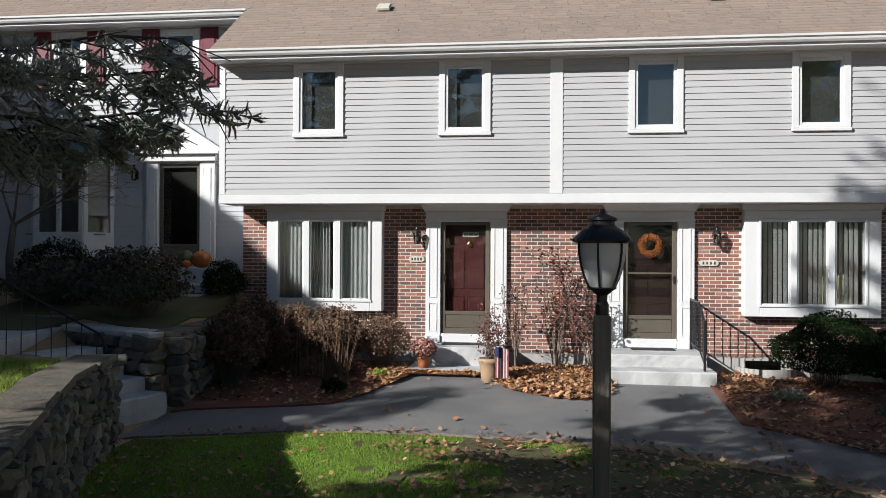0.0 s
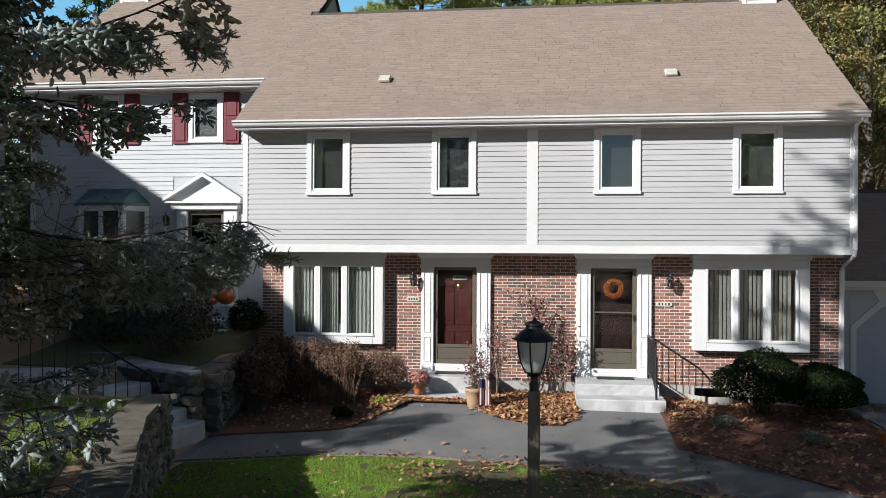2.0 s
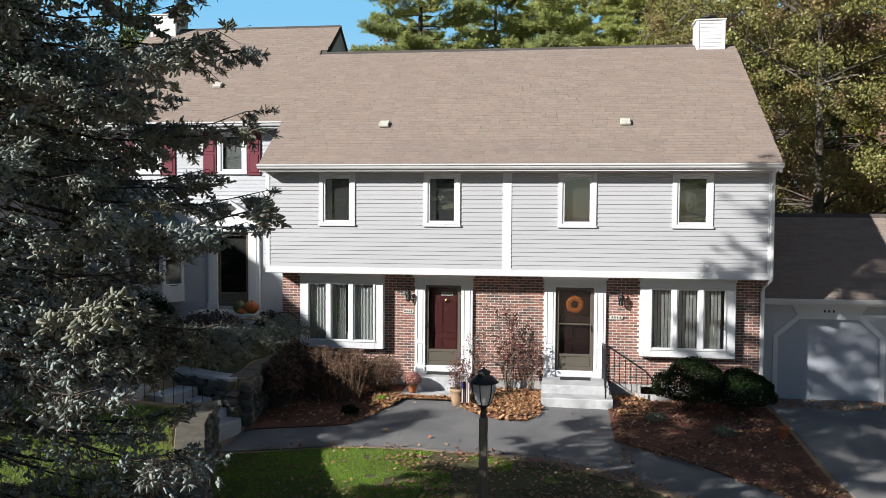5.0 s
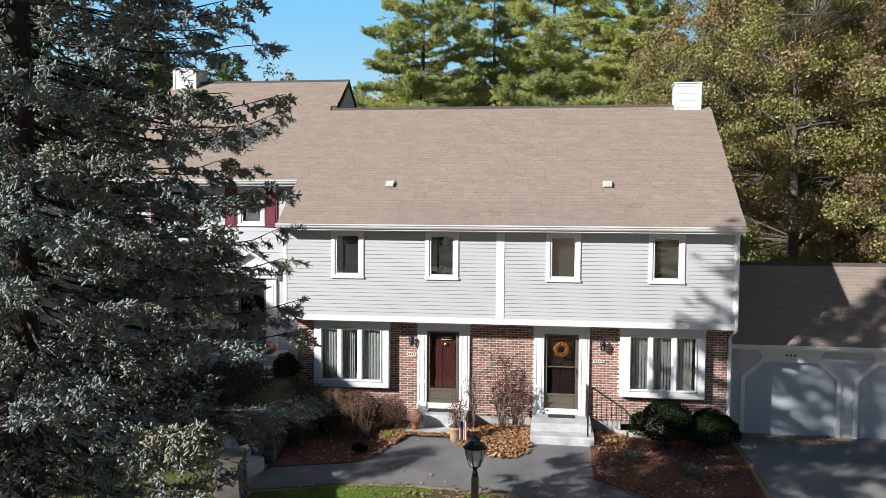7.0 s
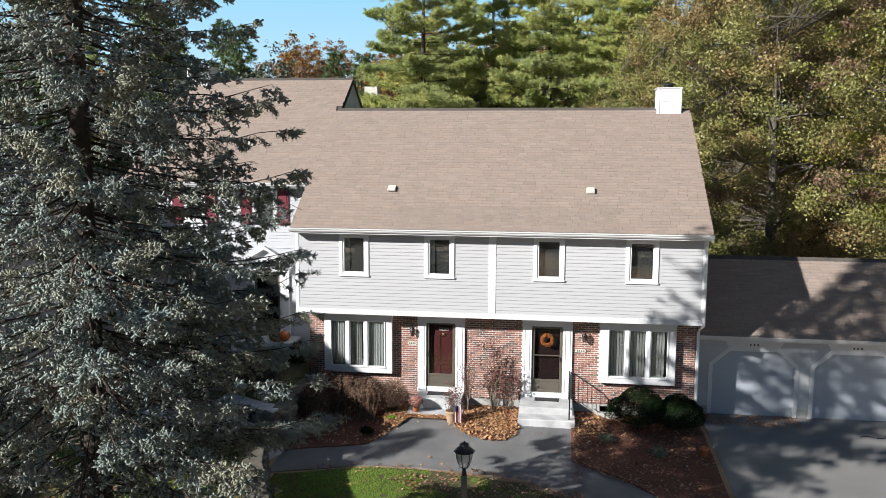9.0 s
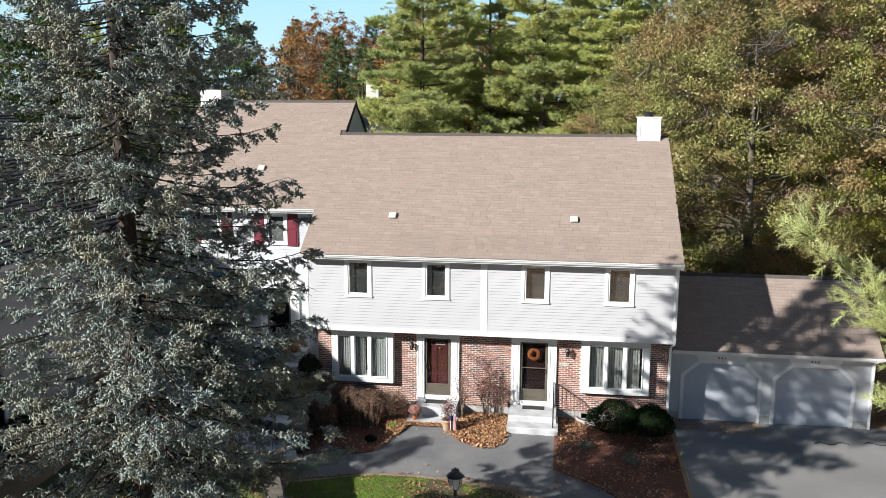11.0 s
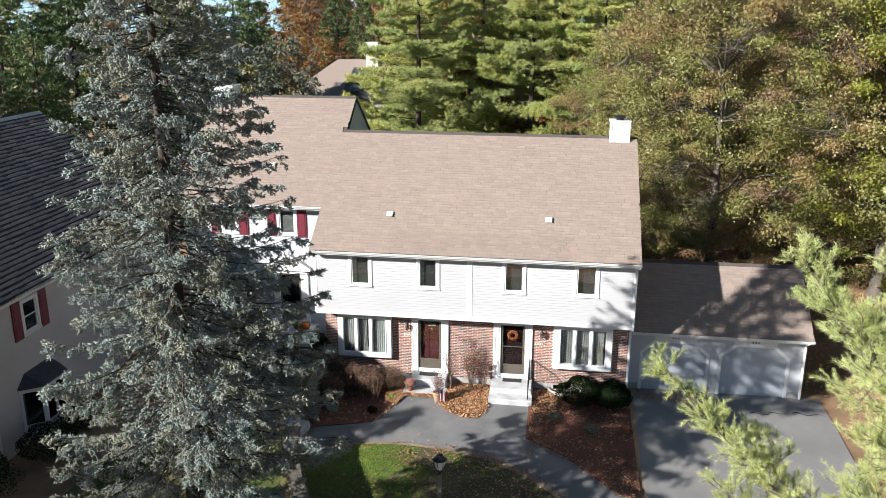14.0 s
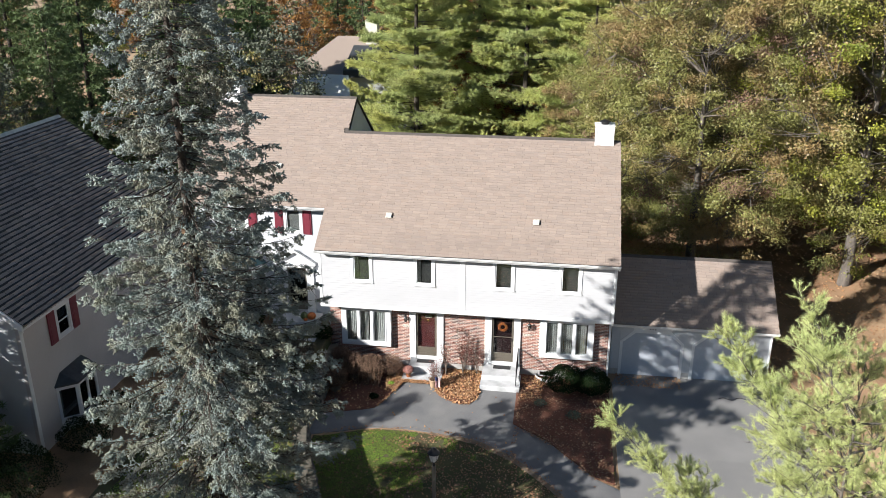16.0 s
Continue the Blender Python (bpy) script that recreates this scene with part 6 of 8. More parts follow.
# wreath
wr = thing("door_wreath", (7.80, 0.57, 2.12), "round wreath of orange berries on the storm door", "wreath")
n = 1500
a, b = rng.uniform(0, 2 * math.pi, n), rng.uniform(0, 2 * math.pi, n)
rr = 0.155 + 0.055 * np.cos(b) * rng.uniform(0.5, 1.15, n)
c = np.stack([7.80 + rr * np.cos(a), 0.555 + 0.035 * np.sin(b), 2.12 + rr * np.sin(a)], 1)
part("berry_cover", mesh_np("berry_cover", *leaf_quads(c, 0.026, rng, None, 1.0, 0.9)), WREATH, wr, kind="stuff")
tor = Shape().tube([(7.80 + 0.155 * math.cos(2 * math.pi * k / 24), 0.56, 2.12 + 0.155 * math.sin(2 * math.pi * k / 24)) for k in range(25)], 0.028, 6)
part("ring", tor, RUSTLEAF, wr)

# ---- grass, fallen leaves, chips ----
def on_lawn(x, y):
    return 1.05 < x < 12.3 and y < table(x, LAWN_R) - 0.12 and y > -15 and x > wall_x(y) + 0.1


def leaf_litter(name, pts, size, label, seed, lift=0.012, mat=None):
    """Dry leaves with lobed outlines, curled and lying any way."""
    rng = np.random.default_rng(seed)
    n = len(pts)
    k = 10
    ang = np.linspace(0, 2 * np.pi, k, endpoint=False)
    rad = np.array([1.0, 0.6, 0.86, 0.55, 0.72, 0.35, 0.72, 0.55, 0.86, 0.6])
    th = rng.uniform(0, 2 * np.pi, n)
    L = size * rng.uniform(0.55, 1.25, n)
    tilt = rng.normal(0, 0.32, (n, 2))
    curl = rng.uniform(-0.5, 0.9, n)
    x = rad * np.cos(ang)
    y = rad * np.sin(ang) * 0.8
    X = (x[None] * np.cos(th)[:, None] - y[None] * np.sin(th)[:, None]) * L[:, None] * 0.5
    Y = (x[None] * np.sin(th)[:, None] + y[None] * np.cos(th)[:, None]) * L[:, None] * 0.5
    Z = X * tilt[:, :1] + Y * tilt[:, 1:] + curl[:, None] * (X ** 2 + Y ** 2) / L[:, None] * 1.2
    Z -= Z.min(1, keepdims=True)
    v = np.stack([pts[:, 0:1] + X, pts[:, 1:2] + Y, pts[:, 2:3] + Z + lift], -1)
    c = np.stack([pts[:, 0], pts[:, 1], pts[:, 2] + lift + np.maximum(0.002, Z.mean(1) - 0.1 * L * curl)], -1)[:, None]
    V = np.concatenate([v, c], 1).reshape(-1, 3)
    i = np.arange(n)[:, None] * (k + 1)
    F = np.concatenate([i + [j, (j + 1) % k, k] for j in range(k)], 0)
    single(name, mesh_np(name, V, F), mat or DEAD_LEAF, label, "leaves", kind="stuff")


def scatter(n, seed, x0, x1, y0, y1, keep, clump=0.0, lift=0.0):
    rng = np.random.default_rng(seed)
    out = []
    while len(out) < n:
        x, y = rng.uniform(x0, x1), rng.uniform(y0, y1)
        if keep(x, y) and (clump == 0 or noise.noise((x * 1.1, y * 1.1, seed)) + rng.uniform(-0.5, 0.5) > clump - 0.35):
            out.append((x, y, ground_z(x, y) + lift))
    return np.array(out)


def blades(name, pts, h, w, seed, label, mat=None):
    rng = np.random.default_rng(seed)
    n = len(pts)
    lean = np.stack([rng.normal(0, 0.45, n), rng.normal(0, 0.45, n), np.ones(n)], 1)
    v, f = needles(pts, unit(lean), h, w, rng)
    single(name, mesh_np(name, v, f), mat or GRASS, label, "grass", kind="stuff")


def patchy(x, y):
    return on_lawn(x, y) and noise.noise((x * 0.9, y * 0.9, 9)) + 0.5 * noise.noise((x * 3.1, y * 3.1, 2)) > (x - 5.3) * 0.28


blades("grass", np.concatenate([scatter(100000, 61, 1.0, 9.5, -10.5, -4.2, patchy), scatter(12000, 62, 1.4, 12.3, -15, -4.5, patchy)]), 0.06, 0.007, 63, "short green lawn grass thinning under fallen leaves")
blades("grass", scatter(48000, 64, -4.0, 1.6, -11, -5.6, lambda x, y: x < wall_x(y) - 0.5), 0.07, 0.008, 65, "bright green grass on the upper lawn")
blades("grass", scatter(13000, 66, 9.3, 12.4, -6.0, -2.7, lambda x, y: y > table(x, BED_EDGE) + 0.1 and noise.noise((x, y, 4)) > 0.5 + 0.35 * (y + 3.2)), 0.06, 0.007, 67, "thin grass at the end of the mulch bed")
leaf_litter("fallen_leaves", scatter(5200, 70, 3.6, 12.2, -13, -4.2, lambda x, y: on_lawn(x, y) and noise.noise((x * 1.3, y * 1.3, 5)) < (x - 4.6) * 0.5, 0.05, 0.03), 0.092, "thick brown oak leaves over the thin lawn", 69, mat=BROWN_LEAF)
leaf_litter("fallen_leaves", scatter(420, 68, 1.2, 12.4, -10.5, -3.9, lambda x, y: abs(y - table(x, WALK_FRONT)) < 0.22, 0, 0.028), 0.09, "dry leaves lying along the walkway edge", 67, mat=BROWN_LEAF)
leaf_litter("fallen_leaves", scatter(1100, 71, 1.4, 12.2, -13, -4.2, on_lawn, 0.25, 0.03), 0.085, "brown oak leaves scattered over the lawn", 72)
leaf_litter("fallen_leaves", scatter(3600, 73, 3.0, 5.2, -1.5, -0.1, lambda x, y: y > table(x, WALK_BACK) - 0.15 and not (3.6 < x < 5.3 and y > -0.72) and x + 0.25 * y > 2.75, 0, 0.05), 0.09, "drift of tan maple leaves before the steps", 74, 0.03)
leaf_litter("fallen_leaves", scatter(3600, 75, 5.2, 7.0, -1.9, 0.5, lambda x, y: y > table(x, WALK_BACK) + 0.2, 0, 0.05), 0.09, "drift of tan maple leaves between the steps", 76, 0.03)
leaf_litter("fallen_leaves", scatter(1700, 77, 8.66, 12.4, -6, 0.5, lambda x, y: y > table(x, BED_EDGE) + 0.1, 0.15, 0.05), 0.10, "dry leaves over the mulch bed", 78, mat=BROWN_LEAF)
leaf_litter("fallen_leaves", scatter(500, 79, 8.7, 9.6, -1.5, 0.4, lambda x, y: True, 0, 0.05), 0.11, "dry leaves gathered beside the steps", 80)
leaf_litter("fallen_leaves", scatter(420, 81, 0.9, 3.6, -3.0, 0.3, lambda x, y: y > table(x, WALK_BACK), 0, 0.05), 0.10, "dry leaves under the shaded shrubs", 82)
leaf_litter("fallen_leaves", scatter(34, 83, 0.8, 12.5, -8, -0.9, lambda x, y: table(x, WALK_FRONT) < y < table(x, WALK_BACK), 0.2, 0.026), 0.11, "few dry leaves on the walkway", 84)
leaf_litter("fallen_leaves", scatter(420, 85, 12.6, 15.5, 0.6, 1.6, lambda x, y: True, 0.2, 0.036), 0.10, "dry leaves blown against the garage doors", 86)
leaf_litter("fallen_leaves", scatter(9000, 87, 12.5, 30, 2, 22, lambda x, y: y > 7.5 or x > 19.5, 0.0, 0.01), 0.15, "thick brown leaf litter under the oaks", 88)
leaf_litter("fallen_leaves", scatter(700, 89, 1.2, 5.0, -13.0, -5.2, lambda x, y: on_lawn(x, y) and x < wall_x(y) + 2.2, 0, 0.02), 0.085, "dark leaves in the shade along the stone wall", 90, mat=BROWN_LEAF)
leaf_litter("bark_chips", np.concatenate([scatter(2600, 91, 8.66, 12.4, -3.6, 0.5, lambda x, y: True, 0, 0.05), scatter(1300, 92, 0.8, 3.7, -3, 0.5, lambda x, y: y > table(x, WALK_BACK), 0, 0.045), scatter(700, 93, 5.1, 7.0, -1.9, 0.5, lambda x, y: y > table(x, WALK_BACK), 0, 0.045)]), 0.055, "loose red bark chips over the beds", 94, 0.002, CHIP)

leaf_litter("fallen_leaves", scatter(380, 95, 8.6, 12.5, -6.3, -1.0, lambda x, y: abs(y - table(x, BED_EDGE)) < 0.16 or x < 8.8, 0.1, 0.055), 0.10, "brown leaves lodged along the mulch edge", 96, mat=BROWN_LEAF)
leaf_litter("fallen_leaves", scatter(260, 97, 3.0, 7.1, -2.9, -1.1, lambda x, y: abs(y - table(x, WALK_BACK)) < 0.13, 0.0, 0.05), 0.11, "tan leaves spilling over the bed edge", 98)

# loose black hose ends on the drive
for hx, hy, turn in ((16.9, 0.1, 0.3), (18.5, 0.35, -0.2)):
    hz = ground_z(hx, hy) + 0.05
    pts = [(hx + 0.16 * k * math.cos(turn) + 0.05 * math.sin(2.1 * k), hy + 0.10 * math.sin(1.4 * k) + 0.05 * k * math.sin(turn), hz) for k in range(8)]
    single("garden_hose", Shape().tube(pts, 0.014, 6), BLACK, "short loose loop of black hose on the driveway", "hose")

# ---- trees ----
def trunk_mesh(x, y, z0, h, r, seed, bend=0.15, n=10, tip=0.02):
    rng = np.random.default_rng(seed)
    ox, oy = rng.normal(0, bend, 2)
    pts = [(x + ox * math.sin(2.2 * u) * u, y + oy * math.sin(2.6 * u) * u, z0 + h * u) for u in np.linspace(0, 1, n)]
    rad = [max(tip, r * (1.25 if u == 0 else 1) * (1 - u) ** 0.85) for u in np.linspace(0, 1, n)]
    return pts, rad


def conifer(name, x, y, z0, h, radius, seed, label, mat, whorls, twig_n, needle_n, needle_len, needle_w, base=0.08, droop=0.35, bark=None, profile=0.8, twig_len=0.42, up=0.18, trunk_r=0.24, bare=0.0, group=""):
    """A conifer: tapered trunk, drooping limbs in whorls, side twigs set with needles."""
    rng = np.random.default_rng(seed)
    t = thing(name, (x, y, z0), label, "tree", group)
    pts, rad = trunk_mesh(x, y, z0 - 0.2, h, trunk_r, seed, 0.08)
    smooth(part("trunk", Shape().tube(pts, rad, 10), bark or BARK, t))
    P = np.array(pts)
    SA, SB, SR, TA, TB = [], [], [], [], []
    for i in range(whorls):
        u = base + (0.985 - base) * (i + rng.random()) / whorls
        z = z0 + h * u
        L = radius * min(1.0, ((1 - u) / (1 - 0.22)) ** profile) * rng.uniform(0.62, 1.14) * (0.75 + 0.25 * min(1, (u - base) / 0.08 + 0.3))
        L = max(L, 0.25)
        az = i * 2.39996 + rng.normal(0, 0.3)
        d = np.array([math.cos(az), math.sin(az), 0])
        c = np.array([np.interp(z, P[:, 2], P[:, k]) for k in range(2)] + [z])
        k = max(5, int(L * 3))
        s = np.linspace(0, 1, k)
        lift = (0.25 if u > 0.8 else 0.0)
        path = c + d * (L * s)[:, None] + np.stack([0 * s, 0 * s, L * ((lift - droop * (1 - u * 0.5)) * s + up * s ** 3)], 1)
        path += rng.normal(0, 0.02, path.shape) * s[:, None]
        SA.append(path[:-1]); SB.append(path[1:]); SR.append((0.010 + 0.018 * L / radius) * (1 - 0.8 * s[:-1]))
        m = int(twig_n * L) + 6
        q = np.sqrt(rng.uniform(0.02, 1, m)) if L > 0.8 else rng.uniform(0.05, 1, m)
        o = np.stack([np.interp(q, s, path[:, j]) for j in range(3)], 1)
        sd = np.where(rng.random(m) < 0.5, 1, -1)[:, None] * np.array([-d[1], d[0], 0])
        w = unit(d * rng.uniform(0.35, 1.0, (m, 1)) + sd * rng.uniform(0.2, 1.0, (m, 1)) + np.stack([0 * q, 0 * q, rng.uniform(-0.65, 0.12, m)], 1))
        l = twig_len * rng.uniform(0.5, 1.25, m) * (1.15 - 0.5 * q)
        TA.append(o); TB.append(o + w * l[:, None])
    TA, TB = np.concatenate(TA), np.concatenate(TB)
    dead = rng.random(len(TA)) < bare
    limbs = join(sticks(np.concatenate(SA), np.concatenate(SB), np.concatenate(SR)), sticks(TA, TB, np.full(len(TA), 0.0035)))
    part("branching", mesh_np("branching", *limbs), TWIG if bare else (bark or BARK), t, kind="stuff")
    A, B = TA[~dead], TB[~dead]
    n = len(A)
    u = rng.uniform(0.05, 1.05, (n, needle_n))
    p = (A[:, None] + (B - A)[:, None] * u[..., None]).reshape(-1, 3)
    ax = np.repeat(unit(B - A), needle_n, 0)
    nd = unit(ax * 0.75 + unit(rng.normal(size=p.shape)) * 0.85 + [0, 0, 0.12])
    part("crown", mesh_np("crown", *needles(p, nd, needle_len, needle_w, rng)), mat, t, kind="stuff")
    return t


def pine(name, x, y, z0, h, radius, seed, label, mat, limbs, tufts, per, nlen, nwid, base=0.3, trunk_r=0.2, bark=None, up=0.25, group="", rise=0.08, waist=0.0):
    """A white pine: open plates of foliage made of long-needled tufts on ascending limbs."""
    rng = np.random.default_rng(seed)
    t = thing(name, (x, y, z0), label, "tree", group)
    pts, rad = trunk_mesh(x, y, z0 - 0.2, h, trunk_r, seed, 0.2)
    smooth(part("trunk", Shape().tube(pts, rad, 9), bark or BARK, t))
    P = np.array(pts)
    A, B, R, C, D = [], [], [], [], []
    for i in range(limbs):
        u = base + (0.97 - base) * ((i // 4 + rng.uniform(0, 0.35)) / (limbs / 4))
        u = min(u, 0.98)
        z = z0 + h * u
        L = radius * ((1 - u) / (1 - base)) ** 0.6 * rng.uniform(0.6, 1.15) * (1 - waist * (1 - ease(u, base, 0.5))) + 0.3
        az = i * 2.39996 + rng.normal(0, 0.4)
        d = np.array([math.cos(az), math.sin(az), 0])
        c = np.array([np.interp(z, P[:, 2], P[:, k]) for k in range(2)] + [z])
        k = 7
        s = np.linspace(0, 1, k)
        bow = up + rng.uniform(-0.10, 0.34)
        path = c + d * (L * s)[:, None] + np.stack([0 * s, 0 * s, L * (rise * s + bow * s ** 2)], 1) + rng.normal(0, 0.04, (k, 3)) * s[:, None]
        A.append(path[:-1]); B.append(path[1:]); R.append((0.012 + 0.03 * L / radius) * (1 - 0.8 * s[:-1]))
        m = int(tufts * L)
        q = rng.uniform(0.25, 1.0, m) ** 0.75
        o = np.stack([np.interp(q, s, path[:, j]) for j in range(3)], 1)
        sd = np.array([-d[1], d[0], 0])
        off = sd * (rng.normal(0, 0.36, (m, 1)) * L * (1.15 - q)[:, None]) + d * rng.uniform(0, 0.25, (m, 1)) * L * 0.3
        off[:, 2] += rng.uniform(-0.02, 0.16, m) * L * 0.5
        e = o + off
        A.append(o); B.append(e); R.append(np.full(m, 0.005))
        C.append(e); D.append(unit(off + d * 0.15 + [0, 0, 0.22]))
    C, D = np.concatenate(C), np.concatenate(D)
    part("branching", mesh_np("branching", *sticks(np.concatenate(A), np.concatenate(B), np.concatenate(R))), bark or BARK, t, kind="stuff")
    n = len(C)
    dirs = unit(np.repeat(D, per, 0) * 0.8 + unit(rng.normal(size=(n * per, 3))))
    st = np.repeat(C, per, 0) - np.repeat(D, per, 0) * rng.uniform(0, nlen * 1.1, (n * per, 1))
    part("crown", mesh_np("crown", *needles(st, dirs, nlen, nwid, rng)), mat, t, kind="stuff")
    return t


def broadleaf(name, x, y, z0, h, radius, seed, label, mat, clumps, per, size, base=0.2, trunk_r=0.22, bark=None, squash=1.0, mat2=None, group="", turning=0.13):
    """A broad-leaved tree: forking limbs, and leaves in clumps at the branch ends with gaps between."""
    rng = np.random.default_rng(seed)
    t = thing(name, (x, y, z0), label, "tree", group)
    pts, rad = trunk_mesh(x, y, z0 - 0.2, h * 0.7, trunk_r, seed, 0.5)
    smooth(part("trunk", Shape().tube(pts, rad, 9), bark or OAKBARK, t))
    P = np.array(pts)
    d = unit(rng.normal(size=(clumps, 3)))
    r = rng.uniform(0.35, 1.0, clumps) ** 0.5 * (1 + 0.25 * np.array([noise.noise(Vector(q) * 1.7 + Vector((seed, 3, 1))) for q in d]))
    mid = z0 + h * (base + (1 - base) / 2)
    c = np.array([x, y, mid]) + d * r[:, None] * [radius, radius, h * (1 - base) / 2 * squash]
    A, B, R, nodes = [], [], [], []
    for i in range(15):                            # crooked main limbs that rise and fork
        zs = z0 + h * rng.uniform(0.14, 0.6)
        p = np.array([np.interp(zs, P[:, 2], P[:, 0]), np.interp(zs, P[:, 2], P[:, 1]), zs])
        az = i * 2.39996 + rng.normal(0, 0.4)
        v = np.array([math.cos(az), math.sin(az), rng.uniform(0.3, 1.1)])
        r = trunk_r * rng.uniform(0.25, 0.45)
        for k in range(7):
            v = v / np.linalg.norm(v) + rng.normal(0, 0.28, 3)
            e = p + v / np.linalg.norm(v) * radius * 0.17
            A.append(p); B.append(e); R.append(r)
            p, r = e, r * 0.78
            nodes.append(e)
    nodes = np.array(nodes)
    near = np.array([nodes[np.argmin(((nodes - q) ** 2).sum(1) + 2.0 * np.maximum(0, nodes[:, 2] - q[2] + 0.3))] for q in c])
    m1 = near * 0.5 + c * 0.5 + rng.normal(0, 0.25, c.shape)
    part("branching", mesh_np("branching", *join(sticks(np.array(A), np.array(B), np.array(R)), sticks(near, m1, np.full(clumps, 0.022)), sticks(m1, c, np.full(clumps, 0.012)))), bark or OAKBARK, t, kind="stuff")
    cs = rng.uniform(0.6, 1.15, clumps) * (radius / 5) ** 0.5
    k = np.repeat(np.arange(clumps), per)
    q = c[k] + rng.normal(size=(len(k), 3)) * cs[k][:, None] * [0.33, 0.33, 0.19]
    v, f = leaf_quads(q, size, rng, np.array([0, 0, 0.5]), 1.0, 0.62)
    if mat2 is not None:
        pick = np.repeat(rng.random(clumps) < turning, per)
        for nm, sel, mt in (("crown", ~pick, mat), ("turning_foliage", pick, mat2)):
            vv, ff = leaf_quads(q[sel], size, rng, np.array([0, 0, 0.5]), 1.0, 0.62)
            part(nm, mesh_np(nm, vv, ff), mt, t, kind="stuff")
    else:
        part("crown", mesh_np("crown", v, f), mat, t, kind="stuff")
    return t


def spindles(a, b, r):
    """A solid blunt three-sided shoot from each a to each b."""
    n = len(a)
    d = unit(b - a)
    ref = np.where(np.abs(d[:, 2:3]) > 0.9, np.array([[1.0, 0, 0]]), np.array([[0, 0, 1.0]]))
    s = unit(np.cross(d, ref))
    u = np.cross(d, s)
    r = np.asarray(r, float).reshape(-1, 1)
    ring = (s, -0.5 * s + 0.866 * u, -0.5 * s - 0.866 * u)
    v = np.stack([a, b] + [a + (b - a) * 0.3 + k * r for k in ring] + [a + (b - a) * 0.85 + k * r * 0.8 for k in ring], 1).reshape(-1, 3)
    i = np.arange(n)[:, None] * 8
    f = np.concatenate([i + q for k in range(3) for q in ([0, 2 + (k + 1) % 3, 2 + k], [2 + k, 2 + (k + 1) % 3, 5 + (k + 1) % 3], [2 + k, 5 + (k + 1) % 3, 5 + k], [5 + k, 5 + (k + 1) % 3, 1])], 0)
    return v, f


